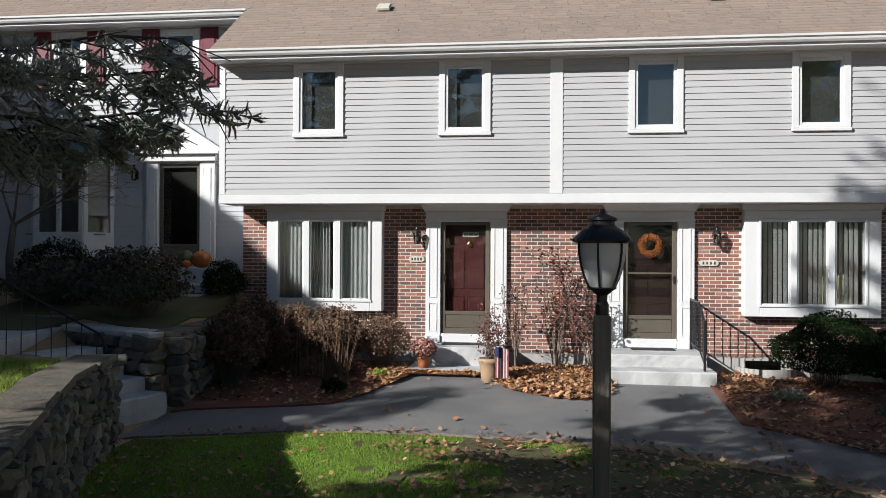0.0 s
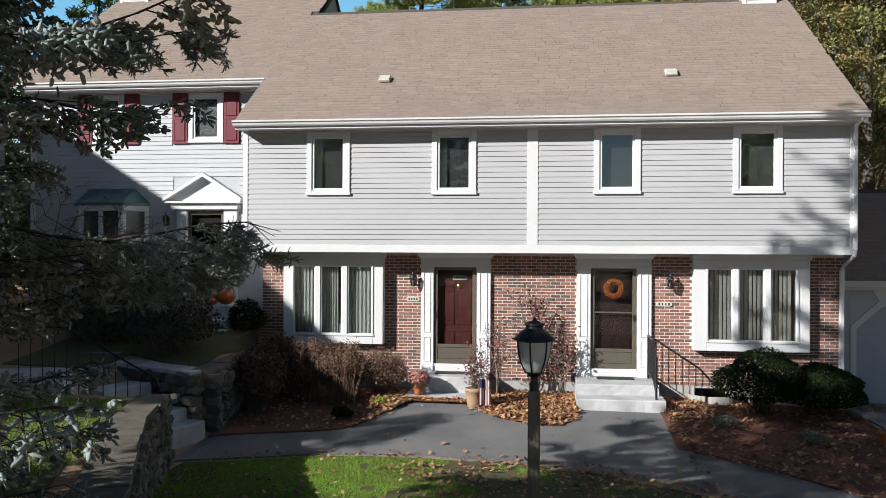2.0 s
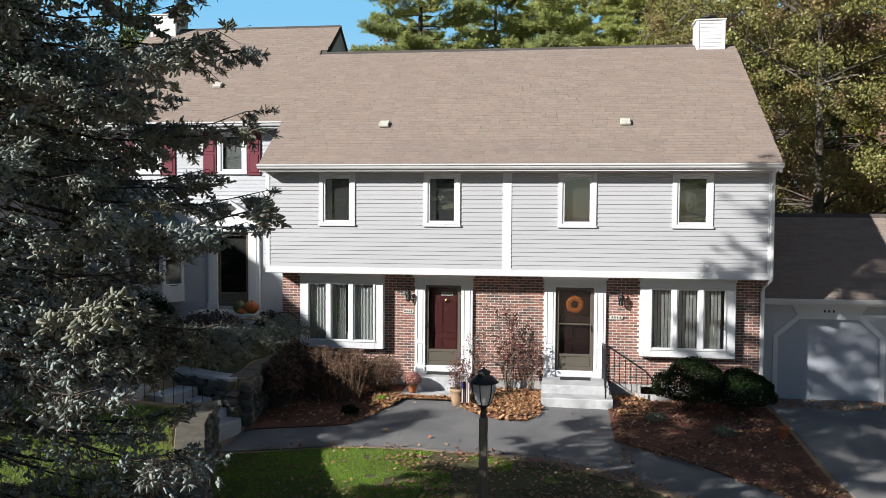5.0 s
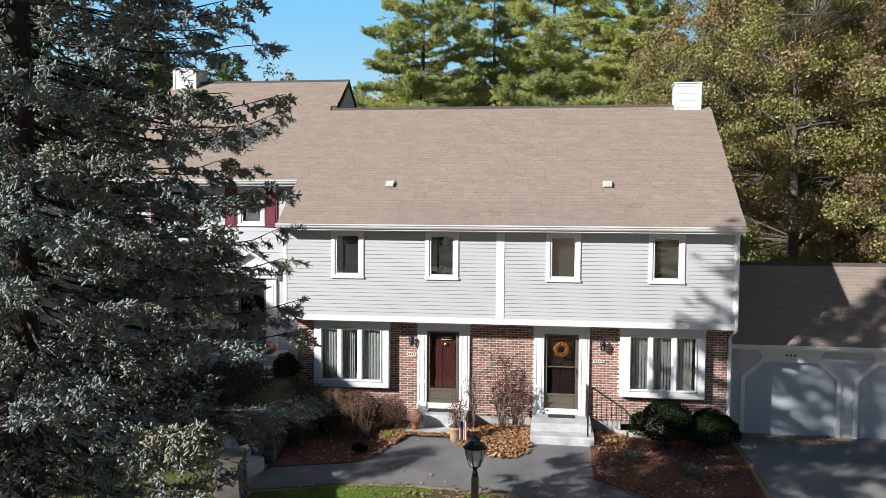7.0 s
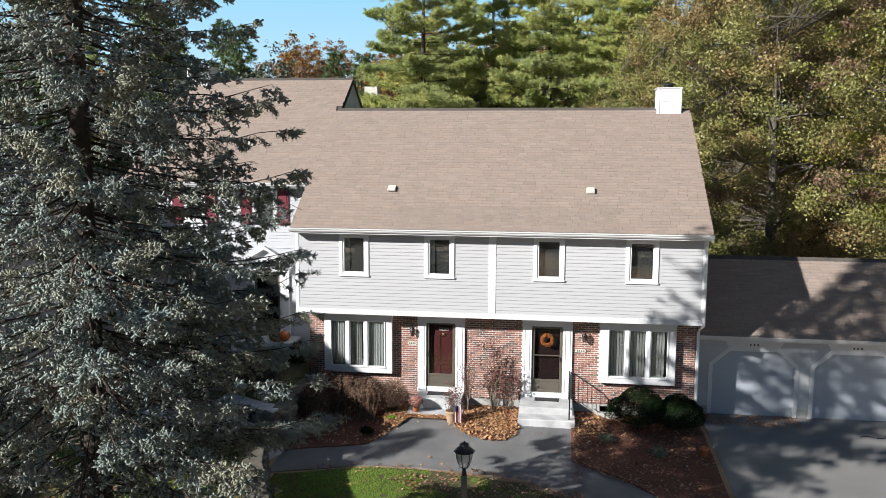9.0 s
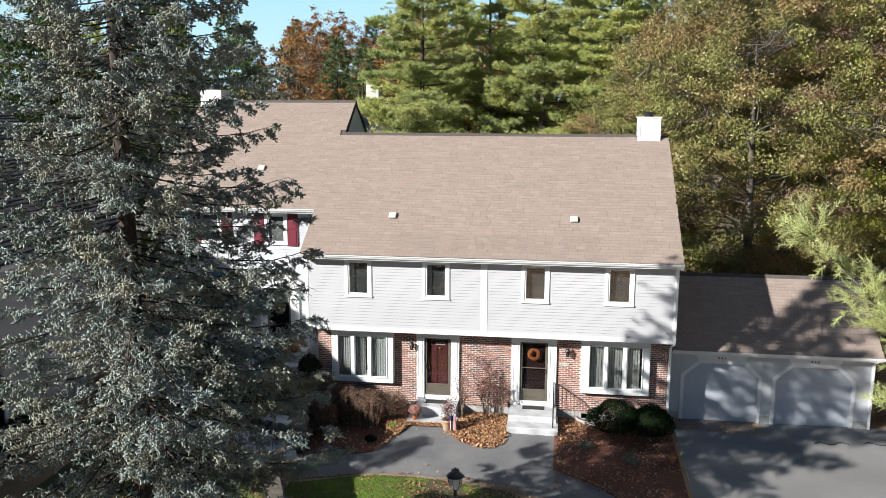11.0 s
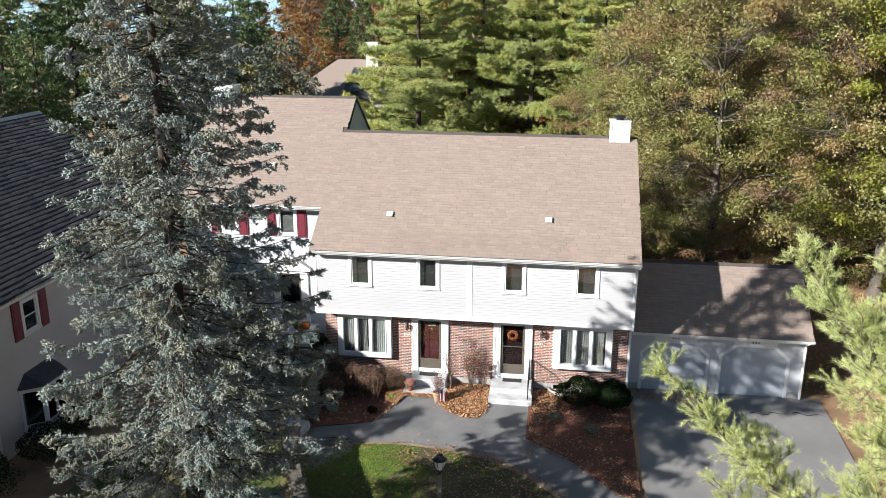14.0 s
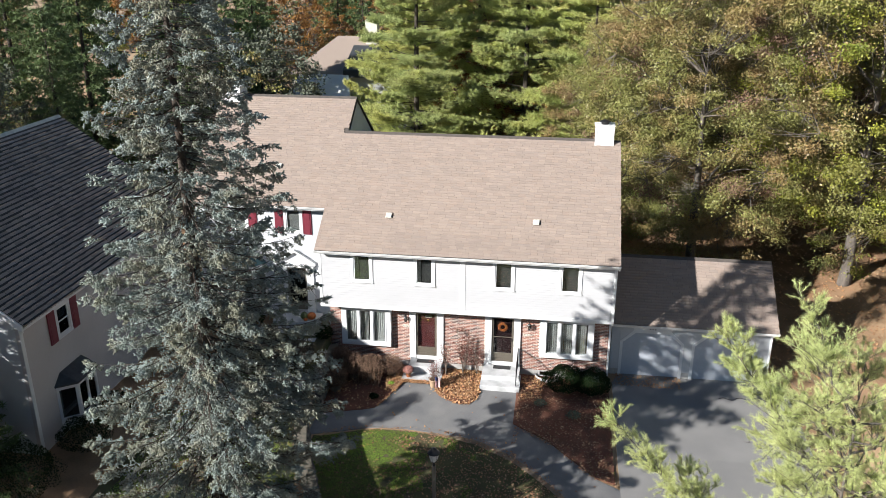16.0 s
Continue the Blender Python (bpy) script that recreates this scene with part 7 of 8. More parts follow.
def spruce(name, x, y, z0, h, radius, seed, label, mat, limbs, needle_len, needle_w, base=0.03, trunk_r=0.26, boughs=()):
    """A spruce: sagging limbs, hanging branchlets in plumes, and stubby shoots thick with needles."""
    rng = np.random.default_rng(seed)
    t = thing(name, (x, y, z0), label, "tree")
    pts, rad = trunk_mesh(x, y, z0 - 0.2, h, trunk_r, seed, 0.08)
    smooth(part("trunk", Shape().tube(pts, rad, 10), BARK, t))
    P = np.array(pts)
    SA, SB, SR, TA, TB, OUT, LOW, FINE, END, BARE = [], [], [], [], [], [], [], [], [], []
    for i in range(limbs + len(boughs)):
        u = base + (0.985 - base) * (i + rng.random()) / limbs
        L = max(0.3, radius * min(1.0, (max(0.01, 1 - u) / 0.80) ** 0.68) * rng.uniform(0.55, 1.14))
        az = i * 2.39996 + rng.normal(0, 0.25)
        if i >= limbs:
            u, az, L = boughs[i - limbs]
        d = np.array([math.cos(az), math.sin(az), 0])
        if i < limbs and d[0] * -0.9 + d[1] * -0.44 > 0.4:
            L *= 0.87
        side_on = d[0] * -0.648 + d[1] * 0.762
        if i < limbs and u < 0.45 and side_on > 0.2:      # thinned on the lawn's side
            L = min(L, (1.45 if u < 0.17 else 1.95 if u < 0.25 else 2.75) / side_on)
        if i < limbs and 0.52 < u < 0.92 and side_on > 0.1:   # and thin at the back
            L = min(L, (1.15 if u < 0.66 else 0.6) / side_on)
        if i < limbs and u < 0.18 and d[0] + 0.713 * d[1] > 0.9:
            L = min(L, 2.8)
        z = z0 + h * u
        c = np.array([np.interp(z, P[:, 2], P[:, k]) for k in range(2)] + [z])
        k = max(5, int(L * 3))
        s = np.linspace(0, 1, k)
        sag = 0.30 if u > 0.85 else -0.10 - 0.30 * (1 - u)
        path = c + d * (L * s)[:, None] + np.stack([0 * s, 0 * s, L * (sag * s + 0.22 * s ** 3)], 1)
        path += rng.normal(0, 0.025, path.shape) * s[:, None]
        SA.append(path[:-1]); SB.append(path[1:]); SR.append((0.012 + 0.028 * L / radius) * (1 - 0.85 * s[:-1]))
        m = int((10.0 if u < 0.31 else 9.0) * L) + 3
        q = np.append(rng.uniform(0.06, 1, m) ** 0.65, 1.0)
        m += 1
        o = np.stack([np.interp(q, s, path[:, j]) for j in range(3)], 1)
        sd = np.where(rng.random(m) < 0.5, 1, -1)[:, None] * np.array([-d[1], d[0], 0])
        w = unit(d * rng.uniform(0.4, 1.0, (m, 1)) + sd * rng.uniform(0.1, 1.0, (m, 1)) + np.stack([0 * q, 0 * q, rng.uniform(-0.85, 0.05, m)], 1))
        l = (0.24 + 0.28 * L / radius * 1.6 * (1.12 - q)) * rng.uniform(0.7, 1.3, m)
        e = o + w * l[:, None]
        SA.append(o); SB.append(e); SR.append(np.full(m, 0.006))
        low_side = u < 0.31 and d[0] > -0.15
        n = 40 if i >= limbs else 22
        g = rng.uniform(0.1, 1.0, (m, n)) ** 0.7
        a = (o[:, None] + (e - o)[:, None] * g[..., None]).reshape(-1, 3)
        ax = np.repeat(w, n, 0)
        v = unit(ax * 0.7 + unit(rng.normal(size=a.shape) * [1, 1, 0.8]) * 0.95 + [0, 0, 0.12])
        if i < limbs:                              # plumes, fullest beyond the branchlet's middle
            a += unit(rng.normal(size=a.shape)) * (0.04 * np.sin(np.pi * g.reshape(-1, 1) * 0.9))
        ln = rng.uniform(0.05, 0.105, (len(a), 1))
        TA.append(a); TB.append(a + v * ln); OUT.append(np.repeat(q, n)); LOW.append(np.full(len(a), low_side)); FINE.append(np.full(len(a), i >= limbs)); END.append(np.repeat(e, n, 0)); BARE.append(np.full(len(a), i < limbs and (u < 0.165 or u < 0.2 and d[0] * 0.6 + d[1] * 0.8 > 0.1)))
    TA, TB, OUT, LOW, FINE, END, BARE = (np.concatenate(q) for q in (TA, TB, OUT, LOW, FINE, END, BARE))
    keep = np.array([noise.noise(Vector(q) * 1.6) for q in END]) > np.where(LOW, -0.36, -0.25)
    TA, TB, OUT, FINE, BARE = TA[keep], TB[keep], OUT[keep], FINE[keep], BARE[keep]
    dead = rng.random(len(TA)) < np.where(BARE, 0.6, np.where(OUT < 0.5, 0.28, 0.03))
    part("branching", mesh_np("branching", *sticks(np.concatenate(SA), np.concatenate(SB), np.concatenate(SR))), BARK, t, kind="stuff")
    part("twig_growth", mesh_np("twig_growth", *sticks(TA[dead], TB[dead], np.full(dead.sum(), 0.003))), TWIG, t, "bare grey twigs", kind="stuff")
    for nm, sel, thin, thick, per, ln, wd in (("crown", ~dead & ~FINE, 0.013, 0.021, 2, needle_len, needle_w), ("low_bough_foliage", ~dead & FINE, 0.006, 0.009, 16, 0.026, 0.0045)):
        A, B = TA[sel], TB[sel]
        p = (A[:, None] + (B - A)[:, None] * rng.uniform(0.1, 1.0, (len(A), per))[..., None]).reshape(-1, 3)
        nd = unit(np.repeat(unit(B - A), per, 0) * 0.8 + unit(rng.normal(size=p.shape)))
        part(nm, mesh_np(nm, *join(spindles(A, B, rng.uniform(thin, thick, len(A))), needles(p, nd, ln, wd, rng))), mat, t, kind="stuff")
    return t


def arm_pine(name, x, y, z0, h, seed, label, mat, arms, nlen, nwid, per=60):
    """A young pine of several rising arms, each with side shoots that end in bottle-brush tufts."""
    rng = np.random.default_rng(seed)
    t = thing(name, (x, y, z0), label, "tree")
    pts, rad = trunk_mesh(x, y, z0 - 0.2, h, 0.16, seed, 0.15)
    smooth(part("trunk", Shape().tube(pts, rad, 9), OAKBARK, t))
    P = np.array(pts)
    A, B, R, C, D = [], [], [], [], []
    for zs, ex, ey, ez, wide in arms:
        c = np.array([np.interp(zs, P[:, 2], P[:, 0]), np.interp(zs, P[:, 2], P[:, 1]), zs])
        e = np.array([ex, ey, ez])
        s = np.linspace(0, 1, 9)
        path = c + (e - c) * s[:, None]
        path[:, 2] += -0.05 * np.linalg.norm(e - c) * np.sin(np.pi * s) * (1 - 0.3 * s)
        path += rng.normal(0, 0.04, path.shape) * np.sin(np.pi * s)[:, None]
        A.append(path[:-1]); B.append(path[1:]); R.append(0.032 * (1 - 0.8 * s[:-1]))
        L = np.linalg.norm(e - c)
        m = int(15 * L)
        q = rng.uniform(0.25, 1.0, m) ** 0.8
        o = np.stack([np.interp(q, s, path[:, j]) for j in range(3)], 1)
        ax = unit(e - c)
        w = unit(unit(rng.normal(size=(m, 3)) * [1, 1, 0.5]) * 0.9 + ax * 0.6 + [0, 0, 0.2])
        f = o + w * (wide * rng.uniform(0.3, 1.0, m) * (1.2 - q * 0.78))[:, None]
        A.append(o); B.append(f); R.append(np.full(m, 0.008))
        for _ in range(6):                         # shoots along each side branch, turned upwards
            g = rng.uniform(0.35, 1.0, (m, 1))
            b0 = o + (f - o) * g
            v = unit(w * 0.6 + ax * 0.3 + rng.normal(size=(m, 3)) * 0.45 + [0, 0, 0.35])
            b1 = b0 + v * rng.uniform(0.10, 0.24, (m, 1))
            A.append(b0); B.append(b1); R.append(np.full(m, 0.0045))
            C.append(b1); D.append(v)
    C, D = np.concatenate(C), np.concatenate(D)
    part("branching", mesh_np("branching", *sticks(np.concatenate(A), np.concatenate(B), np.concatenate(R))), OAKBARK, t, kind="stuff")
    n = len(C)
    dirs = unit(np.repeat(D, per, 0) * 1.15 + unit(rng.normal(size=(n * per, 3))))
    st = np.repeat(C, per, 0) - np.repeat(D, per, 0) * rng.uniform(-0.02, 0.16, (n * per, 1))
    part("crown", mesh_np("crown", *needles(st, dirs, nlen, nwid, rng)), mat, t, kind="stuff")
    return t


SX, SY = 0.35, -11.9
spruce("blue_spruce", SX, SY, high(SX, SY), 19.3, 3.75, 7, "tall blue spruce with drooping grey-green boughs", SPRUCE, 500, 0.03, 0.009, boughs=((0.145, 0.60, 4.25), (0.155, 0.44, 4.0), (0.152, 0.53, 4.1), (0.138, 0.68, 4.0), (0.225, 0.35, 3.7), (0.24, 0.85, 3.4), (0.26, 0.1, 3.6), (0.275, 0.6, 3.6), (0.29, 1.15, 3.2), (0.305, 0.3, 3.5), (0.325, 0.8, 3.4), (0.345, 0.0, 3.5), (0.36, 0.5, 3.5), (0.385, 1.05, 3.0), (0.405, 0.25, 3.3), (0.43, 0.7, 3.1), (0.605, 2.15, 1.85), (0.56, 2.3, 1.8)))
arms = [(5.6, 11.1, -17.5, 9.2, 0.8), (4.7, 12.0, -17.9, 7.5, 0.95), (8.6, 12.85, -17.3, 11.1, 0.9), (8.3, 13.3, -17.0, 10.4, 1.0), (9.9, 14.15, -17.4, 11.8, 0.9), (9.2, 14.5, -17.0, 10.8, 1.1), (5.4, 12.5, -17.1, 7.9, 1.0), (4.2, 12.7, -18.4, 6.2, 1.0)]
arm_rng = random.Random(12)
for k in range(70):                                # the fuller side, away from the drive
    a, zs = k * 2.39996, 2.0 + 8.2 * k / 70
    reach = arm_rng.uniform(1.9, 3.6) * (1.2 - zs / 15) * (0.72 if math.cos(a) < 0 else 1)
    arms.append((zs, 15.2 + reach * math.cos(a), -18.2 + reach * math.sin(a), zs + reach * arm_rng.uniform(0.2, 0.55), 1.5))
arm_pine("white_pine", 15.2, -18.2, -0.6, 10.6, 8, "young white pine with long yellow-green needles", PINE, arms, 0.09, 0.0055, 52)

# ---- the house across the upper lawn, turned to face it ----
TAUPE = material("taupe_siding_paint", (0.46, 0.435, 0.43), 0.6, vary=0.04, scale=0.7, grain=9)
far_left = thing("corner_house", (-4.0, 7.22, 0.8), "taupe two-storey house with dark shingle roof and shutters", "house")
FY, FX0, FX1, FE, FS, HD = 7.22, -9.36, 2.4, 6.2, 0.74, 5.25          # built facing -y, then turned a quarter
fw = (-7.5, -6.6)
part("front_wall", wall_holes(Shape(), FX0, FX1, 0.5, FE - 0.05, FY, FY + 0.14, [(fw[0] + 0.05, fw[1] - 0.05, 4.48, 5.55), (-7.85, -6.25, 1.7, 2.8)]), TAUPE, far_left)
part("back_wall", Shape().box(FX0, FY + 2 * HD - 0.1, 0.5, FX1, FY + 2 * HD, FE), TAUPE, far_left)
for x in (FX0, FX1 - 0.12):
    part("gable_wall", Shape().add([(x, FY + 0.14, 0.5), (x, FY + 2 * HD - 0.1, 0.5), (x, FY + 2 * HD - 0.1, FE - 0.1), (x, FY + HD, FE + HD * FS - 0.1), (x, FY + 0.14, FE - 0.1), (x + 0.12, FY + 0.14, 0.5), (x + 0.12, FY + 2 * HD - 0.1, 0.5), (x + 0.12, FY + 2 * HD - 0.1, FE - 0.1), (x + 0.12, FY + HD, FE + HD * FS - 0.1), (x + 0.12, FY + 0.14, FE - 0.1)],
         [(4, 3, 2, 1, 0), (5, 6, 7, 8, 9), (0, 1, 6, 5), (1, 2, 7, 6), (2, 3, 8, 7), (3, 4, 9, 8), (4, 0, 5, 9)]), SIDING_BLUE, far_left)
part("floor_slab", Shape().box(FX0 + 0.12, FY + 0.14, 1.6, FX1 - 0.12, FY + 2 * HD - 0.1, 1.7).box(FX0 + 0.12, FY + 0.14, 4.3, FX1 - 0.12, FY + 2 * HD - 0.1, 4.4).box(FX0 + 0.2, FY + 3, 1.7, FX1 - 0.2, FY + 3.1, 6.2), ROOM, far_left)
plain_window(far_left, fw[0], fw[1], 4.42, 5.62, FY, mullion=True, blind=5.05)
for s0, s1 in ((fw[0] - 0.42, fw[0] - 0.02), (fw[1] + 0.02, fw[1] + 0.42)):
    sh = part("shutter", Shape().bevel(s0, FY - 0.055, 4.4, s1, FY - 0.001, 5.64, 0.006), SHUTTER, far_left, "dark maroon panelled shutter")
    for lo, hi in ((4.47, 4.97), (5.04, 5.57)):
        part("panel", Shape().bevel(s0 + 0.06, FY - 0.068, lo, s1 - 0.06, FY - 0.056, hi, 0.011), SHUTTER, sh)
angled_bay(far_left, -8.1, -6.05, 1.55, 2.85, FY - 0.001, 0.55, SLATE_ROOF, 1.1)
part("corner_board", Shape().bevel(FX0 - 0.02, FY - 0.03, 0.6, FX0 + 0.14, FY - 0.001, FE - 0.1, 0.004), WHITE, far_left)
part("fascia", Shape().bevel(FX0 - 0.3, FY - 0.42, FE - 0.34, FX1 + 0.1, FY - 0.39, FE - 0.19, 0.004), WHITE, far_left)
part("eave_soffit", Shape().box(FX0 - 0.3, FY - 0.389, FE - 0.32, FX1 + 0.1, FY - 0.001, FE - 0.30), WHITE, far_left)
froof = roof_slab(far_left, FX0 - 0.3, FX1 + 0.1, FY - 0.42, FE - 0.19, FY + HD, FE - 0.19 + (HD + 0.42) * FS, FY + 2 * HD + 0.4, FE - 0.19, RIDGE_DARK, "steep dark shingle roof in shade")
part("ridge_cap", Shape().profile_x([(FY + HD - 0.14, FE - 0.25 + (HD + 0.42) * FS), (FY + HD, FE - 0.14 + (HD + 0.42) * FS), (FY + HD + 0.14, FE - 0.25 + (HD + 0.42) * FS)], FX0 - 0.3, FX1 + 0.1), PLAQUE, froof, "pale ridge vent")
for k in (0, 1):
    y0, y1 = (FY - 0.42, FY + HD) if k == 0 else (FY + 2 * HD + 0.4, FY + HD)
    z0, z1 = FE - 0.19, FE - 0.19 + (HD + 0.42) * FS
    part("rake_board", Shape().add([(FX0 - 0.36, y0, z0 + 0.03), (FX0 - 0.301, y0, z0 + 0.03), (FX0 - 0.301, y1, z1 + 0.03), (FX0 - 0.36, y1, z1 + 0.03), (FX0 - 0.36, y0, z0 - 0.22), (FX0 - 0.301, y0, z0 - 0.22), (FX0 - 0.301, y1, z1 - 0.22), (FX0 - 0.36, y1, z1 - 0.22)], [(0, 1, 2, 3), (4, 7, 6, 5), (0, 4, 5, 1), (1, 5, 6, 2), (2, 6, 7, 3), (3, 7, 4, 0)]), WHITE, far_left)
vm = Matrix.Translation((-8.4, FY + 1.6, FE - 0.19 + 2.02 * FS)) @ Matrix.Rotation(math.atan(FS), 4, "X")
part("roof_vent", Shape().bevel(-0.14, -0.13, 0.0, 0.14, 0.14, 0.12, 0.015, vm), PLAQUE, froof)
shingle_plane(froof, FX0 - 0.3, FX1 + 0.1, FY - 0.45, FE - 0.185, FS, (HD + 0.42) * math.hypot(1, FS) - 0.05, DARK_SHINGLE, DARK_SHINGLE, seed=6, tab=0.33, step=0.19, lift=0.05, edge=COURSE_SHADOW)
far_left.matrix_basis = Matrix.Rotation(math.pi / 2, 4, "Z") @ far_left.matrix_basis
shrub("dark_shrub", -5.9, -8.8, 0.9, 1.3, 4500, 0.06, YEW, "dark evergreen shrub against a taupe wall", 121, 60, 0.7, z=0.9)
shrub("dark_shrub", -6.3, -11.6, 1.1, 2.0, 5500, 0.06, YEW, "large dark shrub at a house corner", 122, 60, 0.7, z=0.85)
shrub("dark_shrub", -6.0, -6.8, 0.8, 1.1, 3500, 0.06, YEW, "dark evergreen shrub under a bay window", 123, 60, 0.7, z=0.9)

# ---- a house beyond the wood's edge ----
back = thing("distant_house", (-7.5, 28.0, 1.2), "distant grey-tan hipped roof house among trees", "house")
part("wall", Shape().box(-10.0, 27.6, 1.0, -1.5, 36.4, 8.35), SIDING, back)
part("roof", Shape().add([(-10.4, 27.1, 8.3), (-1.1, 27.1, 8.3), (-1.1, 36.9, 8.3), (-10.4, 36.9, 8.3), (-7.6, 32.0, 10.7), (-2.6, 32.0, 10.7)], [(0, 1, 5, 4), (1, 2, 5), (2, 3, 4, 5), (3, 0, 4), (3, 2, 1, 0)]), SHINGLE_J, back, "hipped tan shingle roof")
part("dormer", Shape().add([(-6.0, 27.0, 8.85), (-2.0, 27.0, 8.85), (-2.0, 30.4, 10.2), (-6.0, 30.4, 10.2), (-6.0, 27.0, 8.32), (-2.0, 27.0, 8.32), (-2.0, 30.4, 9.7), (-6.0, 30.4, 9.7)], [(0, 1, 2, 3), (4, 7, 6, 5), (0, 4, 5, 1), (1, 5, 6, 2), (2, 6, 7, 3), (3, 7, 4, 0)]), SLATE_ROOF, back, "dark lower roof")
part("chimney", Shape().bevel(-5.2, 31.0, 9.0, -4.3, 31.8, 12.0, 0.02), PLAQUE, back, "pale tan chimney")
part("sun_room", Shape().add([(-9.8, 25.0, 1.0), (-5.0, 25.0, 1.0), (-5.0, 27.05, 1.0), (-9.8, 27.05, 1.0), (-9.8, 25.0, 7.1), (-5.0, 25.0, 7.1), (-5.6, 27.05, 8.5), (-9.2, 27.05, 8.5)], [(0, 1, 5, 4), (1, 2, 6, 5), (3, 0, 4, 7), (4, 5, 6, 7), (2, 3, 7, 6)]), WHITE, back, "white lean-to with a pale roof")

# ---- the sky far behind the wood ----
arc = [(420 * math.sin(radians(a)), 420 * math.cos(radians(a)) - 10) for a in range(-60, 61, 4)]
nb = len(arc)
single("backdrop", Shape().add([(x, y, -6) for x, y in arc] + [(x, y, 150) for x, y in arc], [(i, i + 1, i + 1 + nb, i + nb) for i in range(nb - 1)]), SKYBLUE, "clear pale blue autumn sky beyond the trees", "sky", kind="structure")

# ---- the wood ----
WOOD = "trees of the wood"
p_a = pine("white_pine", 0.6, 20.0, 0.4, 21, 5.4, 104, "tall white pine with yellow-green foliage behind the roof", PINE_FAR, 150, 46, 24, 0.19, 0.026, base=0.06, trunk_r=0.26, up=0.04, rise=0.03, group=WOOD)
p_b = pine("white_pine", 7.4, 21.5, 0.5, 21.5, 5.2, 105, "tall white pine behind the roof", PINE_FAR, 140, 46, 24, 0.19, 0.026, base=0.08, trunk_r=0.26, up=0.02, rise=0.03, group=WOOD)
o_a = broadleaf("oak_tree", 17.2, 12.6, 0.0, 19, 6.4, 101, "large oak with olive green leaves turning brown", OAKLEAF, 480, 400, 0.105, 0.03, 0.30, mat2=DRYLEAF, group=WOOD, turning=0.07)
o_b = broadleaf("oak_tree", 25.0, 11.5, 0.0, 20, 6.3, 102, "large oak with yellow-green leaves", YELLOWLEAF, 400, 290, 0.125, 0.08, 0.34, mat2=OAKLEAF, group=WOOD, turning=0.5)
h_a = conifer("dark_conifer", -15.0, 20.0, 1.0, 17, 3.8, 106, "dark green conifer at the wood's edge", HEMLOCK, 120, 11, 6, 0.30, 0.11, base=0.05, profile=0.7, twig_len=0.7, group=WOOD)
r_a = broadleaf("autumn_tree", -2.6, 41.0, 1.0, 17, 4.6, 107, "rust-brown autumn tree in the wood", RUSTLEAF, 260, 55, 0.26, 0.12, 0.22, mat2=DRYLEAF, group=WOOD)
g_a = broadleaf("green_tree", -9.0, 20.5, 0.9, 12, 3.6, 108, "grey-green tree beyond the neighbour's roof", GREYLEAF, 260, 60, 0.18, 0.1, 0.2, mat2=OAKLEAF, group=WOOD)


o_c = broadleaf("oak_tree", 52.0, 44.0, 1.0, 18, 6.0, 109, "oak far off in the wood", OAKLEAF, 260, 40, 0.30, 0.08, 0.3, group=WOOD)
p_c = pine("white_pine", 46.0, 52.0, 1.0, 20, 5.0, 110, "white pine far off in the wood", PINE_FAR, 80, 20, 12, 0.36, 0.075, base=0.1, group=WOOD)


def again(ob, x, y, s=1.0, turn=0, sz=None):
    c = copy_thing(ob, Matrix.Translation((x, y, ground_z(x, y))) @ Matrix.Rotation(radians(turn), 4, "Z") @ Matrix.Diagonal((s, s, sz or s, 1)))
    return c


for q in ((-0.6, 27.5, 0.72, 70), (4.0, 26.5, 0.95, 130), (11.5, 20.5, 0.85, 200), (-21, 33, 0.75, 40)):
    again(p_a if q[3] % 20 else p_b, *q)
for q in ((13.0, 27, 1.0, 20), (18.5, 31, 1.05, 260), (9.0, 32, 1.05, 310)):
    again(p_c, *q)
for q in ((20.5, 19.5, 1.0, 100), (31, 9.0, 0.95, 220), (13.6, 18.5, 0.75, 40), (28, 21, 1.05, 300), (36, 15, 1.0, 150), (43, 6, 1.0, 250)):
    again(o_a, *q)
for q in ((15.0, 38, 0.95, 80), (26, 33, 1.05, 20)):
    again(o_c, *q)
for q in ((33, 17, 0.95, 60), (23.0, 26, 0.95, 200), (39, 27, 1.0, 330)):
    again(o_b, *q)
for q in ((-19.5, 16.5, 0.95, 30), (-11.0, 24.0, 0.66, 140), (-24, 24, 1.0, 75), (-14, 31, 0.85, 200), (-29, 18, 1.05, 310), (-19, 40, 0.95, 10), (-7.6, 40, 0.78, 90), (-34, 30, 1.1, 180), (-26, 45, 1.0, 120), (-12.0, 48, 0.85, 60), (-23, 5.5, 0.8, 20), (-18.5, 11.5, 0.75, 250), (-26, 12, 1.0, 140), (-12.5, 15.5, 0.55, 60)):
    again(h_a, *q)
for q in ((-6.2, 46, 0.85, 100), (1.5, 47, 0.95, 210), (-10.5, 38.5, 0.62, 300), (7.0, 50, 1.0, 30), (-17, 52, 0.95, 70), (14.5, 24, 0.6, 140), (3.9, 23.5, 0.62, 20), (9.8, 24.5, 0.66, 200)):
    again(r_a, *q)
for q in ((-17.0, 25.0, 1.0, 160), (-21.0, 9.5, 0.85, 210), (-14.5, 17.0, 0.8, 300), (10.0, 26.0, 0.75, 10)):
    again(g_a, *q)
ring = random.Random(77)
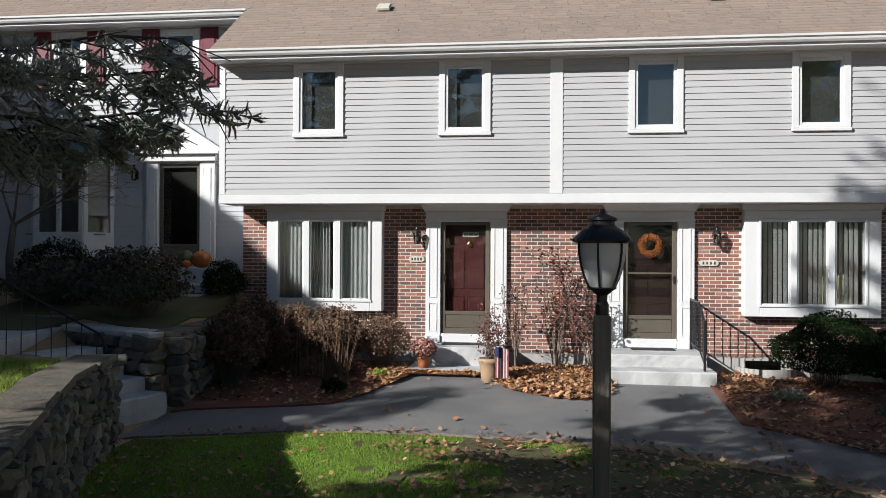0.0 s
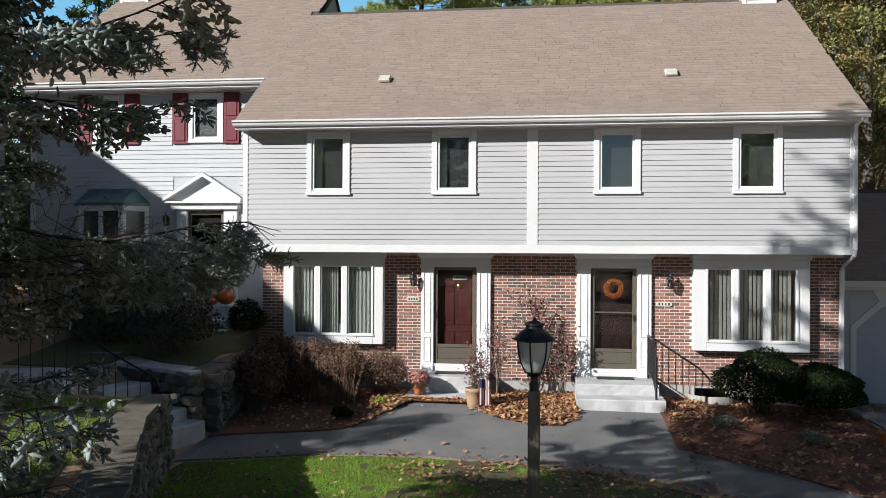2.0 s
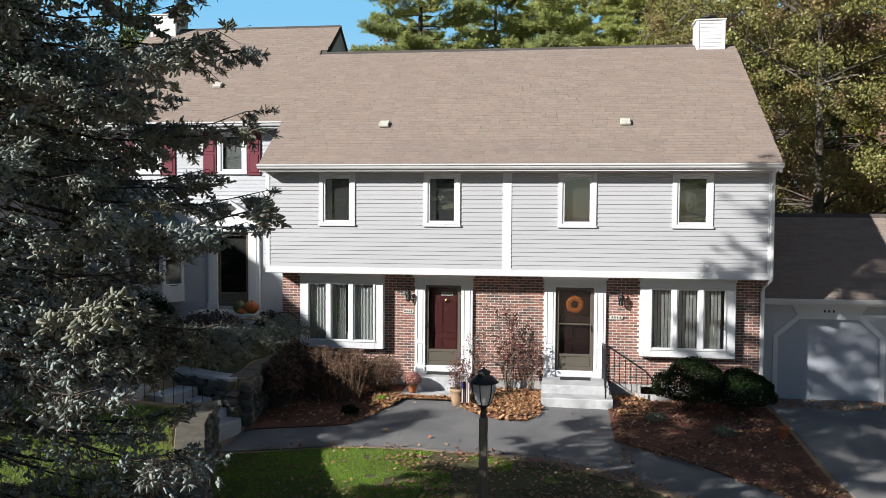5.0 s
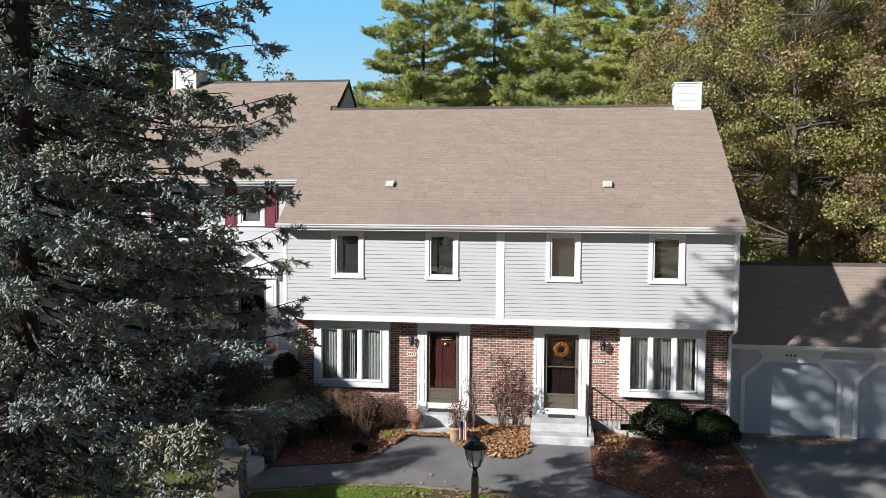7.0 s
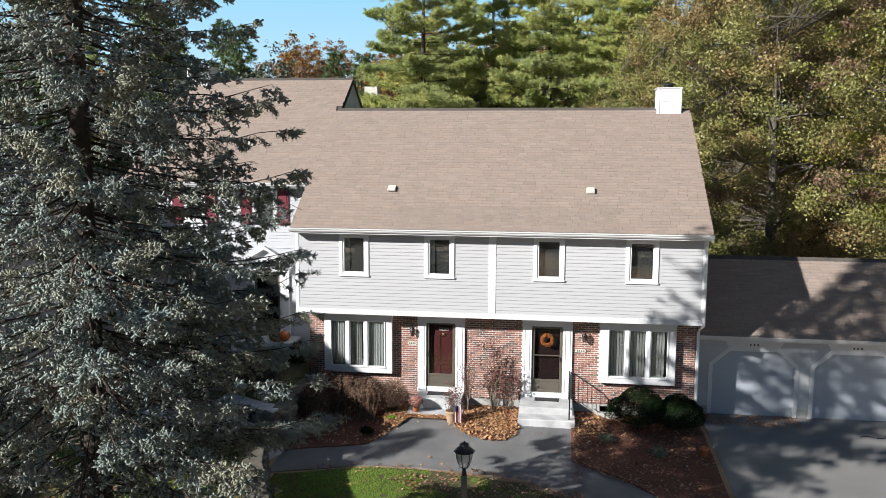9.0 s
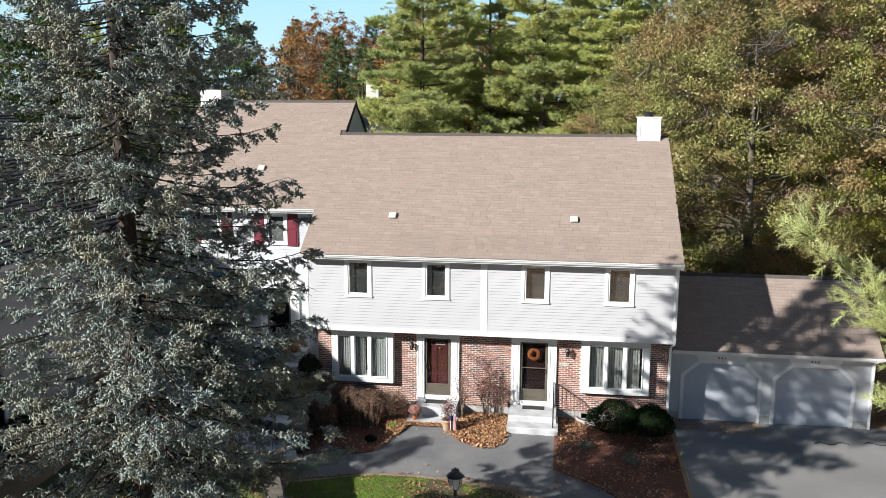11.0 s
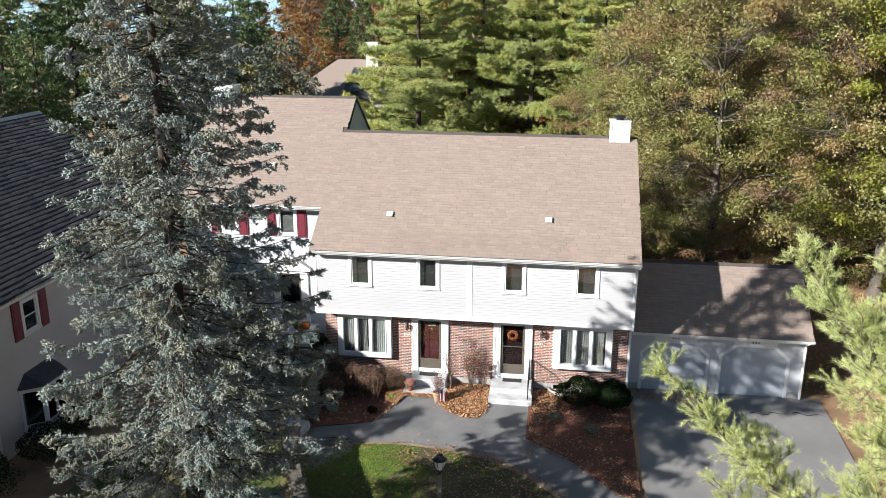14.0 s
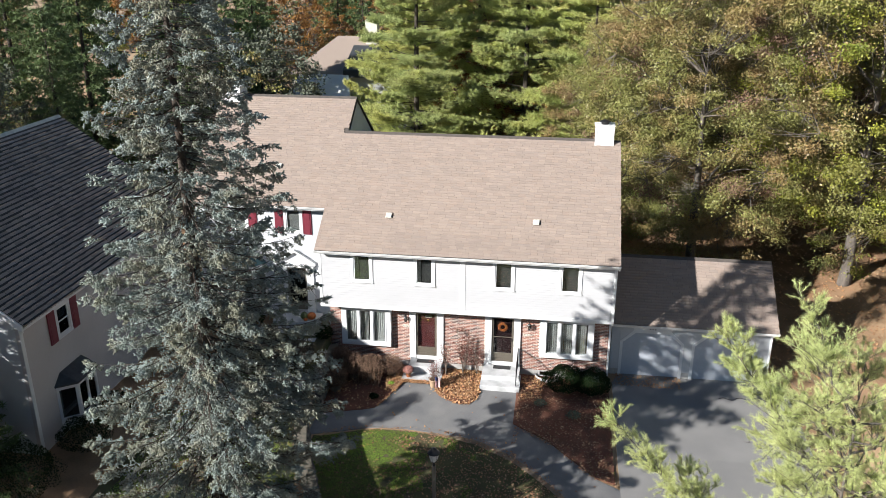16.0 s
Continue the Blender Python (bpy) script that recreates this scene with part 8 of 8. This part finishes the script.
for k in range(26):
    x = -62 + 5.2 * k + ring.uniform(-1.5, 1.5)
    again((r_a, h_a, o_c, p_c)[k % 4] if not -30 < x < -4 else (r_a, h_a)[k % 2], x, ring.uniform(56, 68), ring.uniform(0.75, 0.95) if -36 < x < -4 else ring.uniform(0.95, 1.15), ring.uniform(0, 360))
# the rise far behind the neighbour's roof
for k, x in enumerate((-43, -37.5, -33, -28.5, -24, -19.5, -14.5, -9, -4)):
    again((h_a, r_a, r_a, h_a, r_a)[k % 5], x, 132 + ring.uniform(-7, 7), 1.5 + ring.uniform(-0.12, 0.1), ring.uniform(0, 360))
# unseen trees behind the viewer, mirrored in the windows, and to the sunny side
# the near conifers are added only to shade lawn, walk, gable and spruce
for q in ((-8.2, -12.6, 0.55, 60, 0.41), (-11.2, -12.9, 0.75, 0, 0.46), (-14.5, -13.6, 0.75, 50, 0.5), (-9.2, -12.1, 0.7, 80, 0.4), (-12.4, -11.6, 0.7, 140, 0.47), (-46, -40, 1.1, 90), (-36, -6, 1.0, 40), (-9.5, -22.6, 0.6, 25), (-13.5, -25.0, 0.68, 115)):
    again(h_a, *q)
for k in (0, 1, 2, 8, 9, 10):
    again((p_c, o_c, h_a)[k % 3], -14 + 6.5 * k + ring.uniform(-2, 2), -62 + ring.uniform(-5, 5), ring.uniform(0.8, 1.0), ring.uniform(0, 360))

again(h_a, 16.5, -65, 0.70, 40)

# ---- bricks and shingles ----
brick_holes = [(b[0][0], b[0][1], 0.885, 2.85) for b in BAYS] + [(d[0][0], d[0][1], d[2] - 0.02, 2.85) for d in DOORS]
course_bricks(lower, 0.22, 12.35, 0.15, 2.845, 0.62, brick_holes, (5.27, 6.9))
RL = math.hypot(5.48, 3.787)
shingle_plane(roof, -0.03, 12.44, -0.44, 5.565, SLOPE, RL - 0.05, SHINGLE, SHINGLE_J, near=(3.0, 10.0, 1.0), seed=3)
shingle_plane(lroof, -6.46, 0.15, 1.38, 6.812, SLOPE, math.hypot(5.49, 3.79) - 0.05, SHINGLE, SHINGLE_J, near=None, cut=lambda v: (-6.46, -0.03 if v < 4.55 else 0.15), seed=4)
shingle_plane(groof, 12.44, 19.23, 1.22, 2.29, GS, math.hypot(2.88, 2.11) - 0.04, SHINGLE, SHINGLE_J, near=None, seed=5)
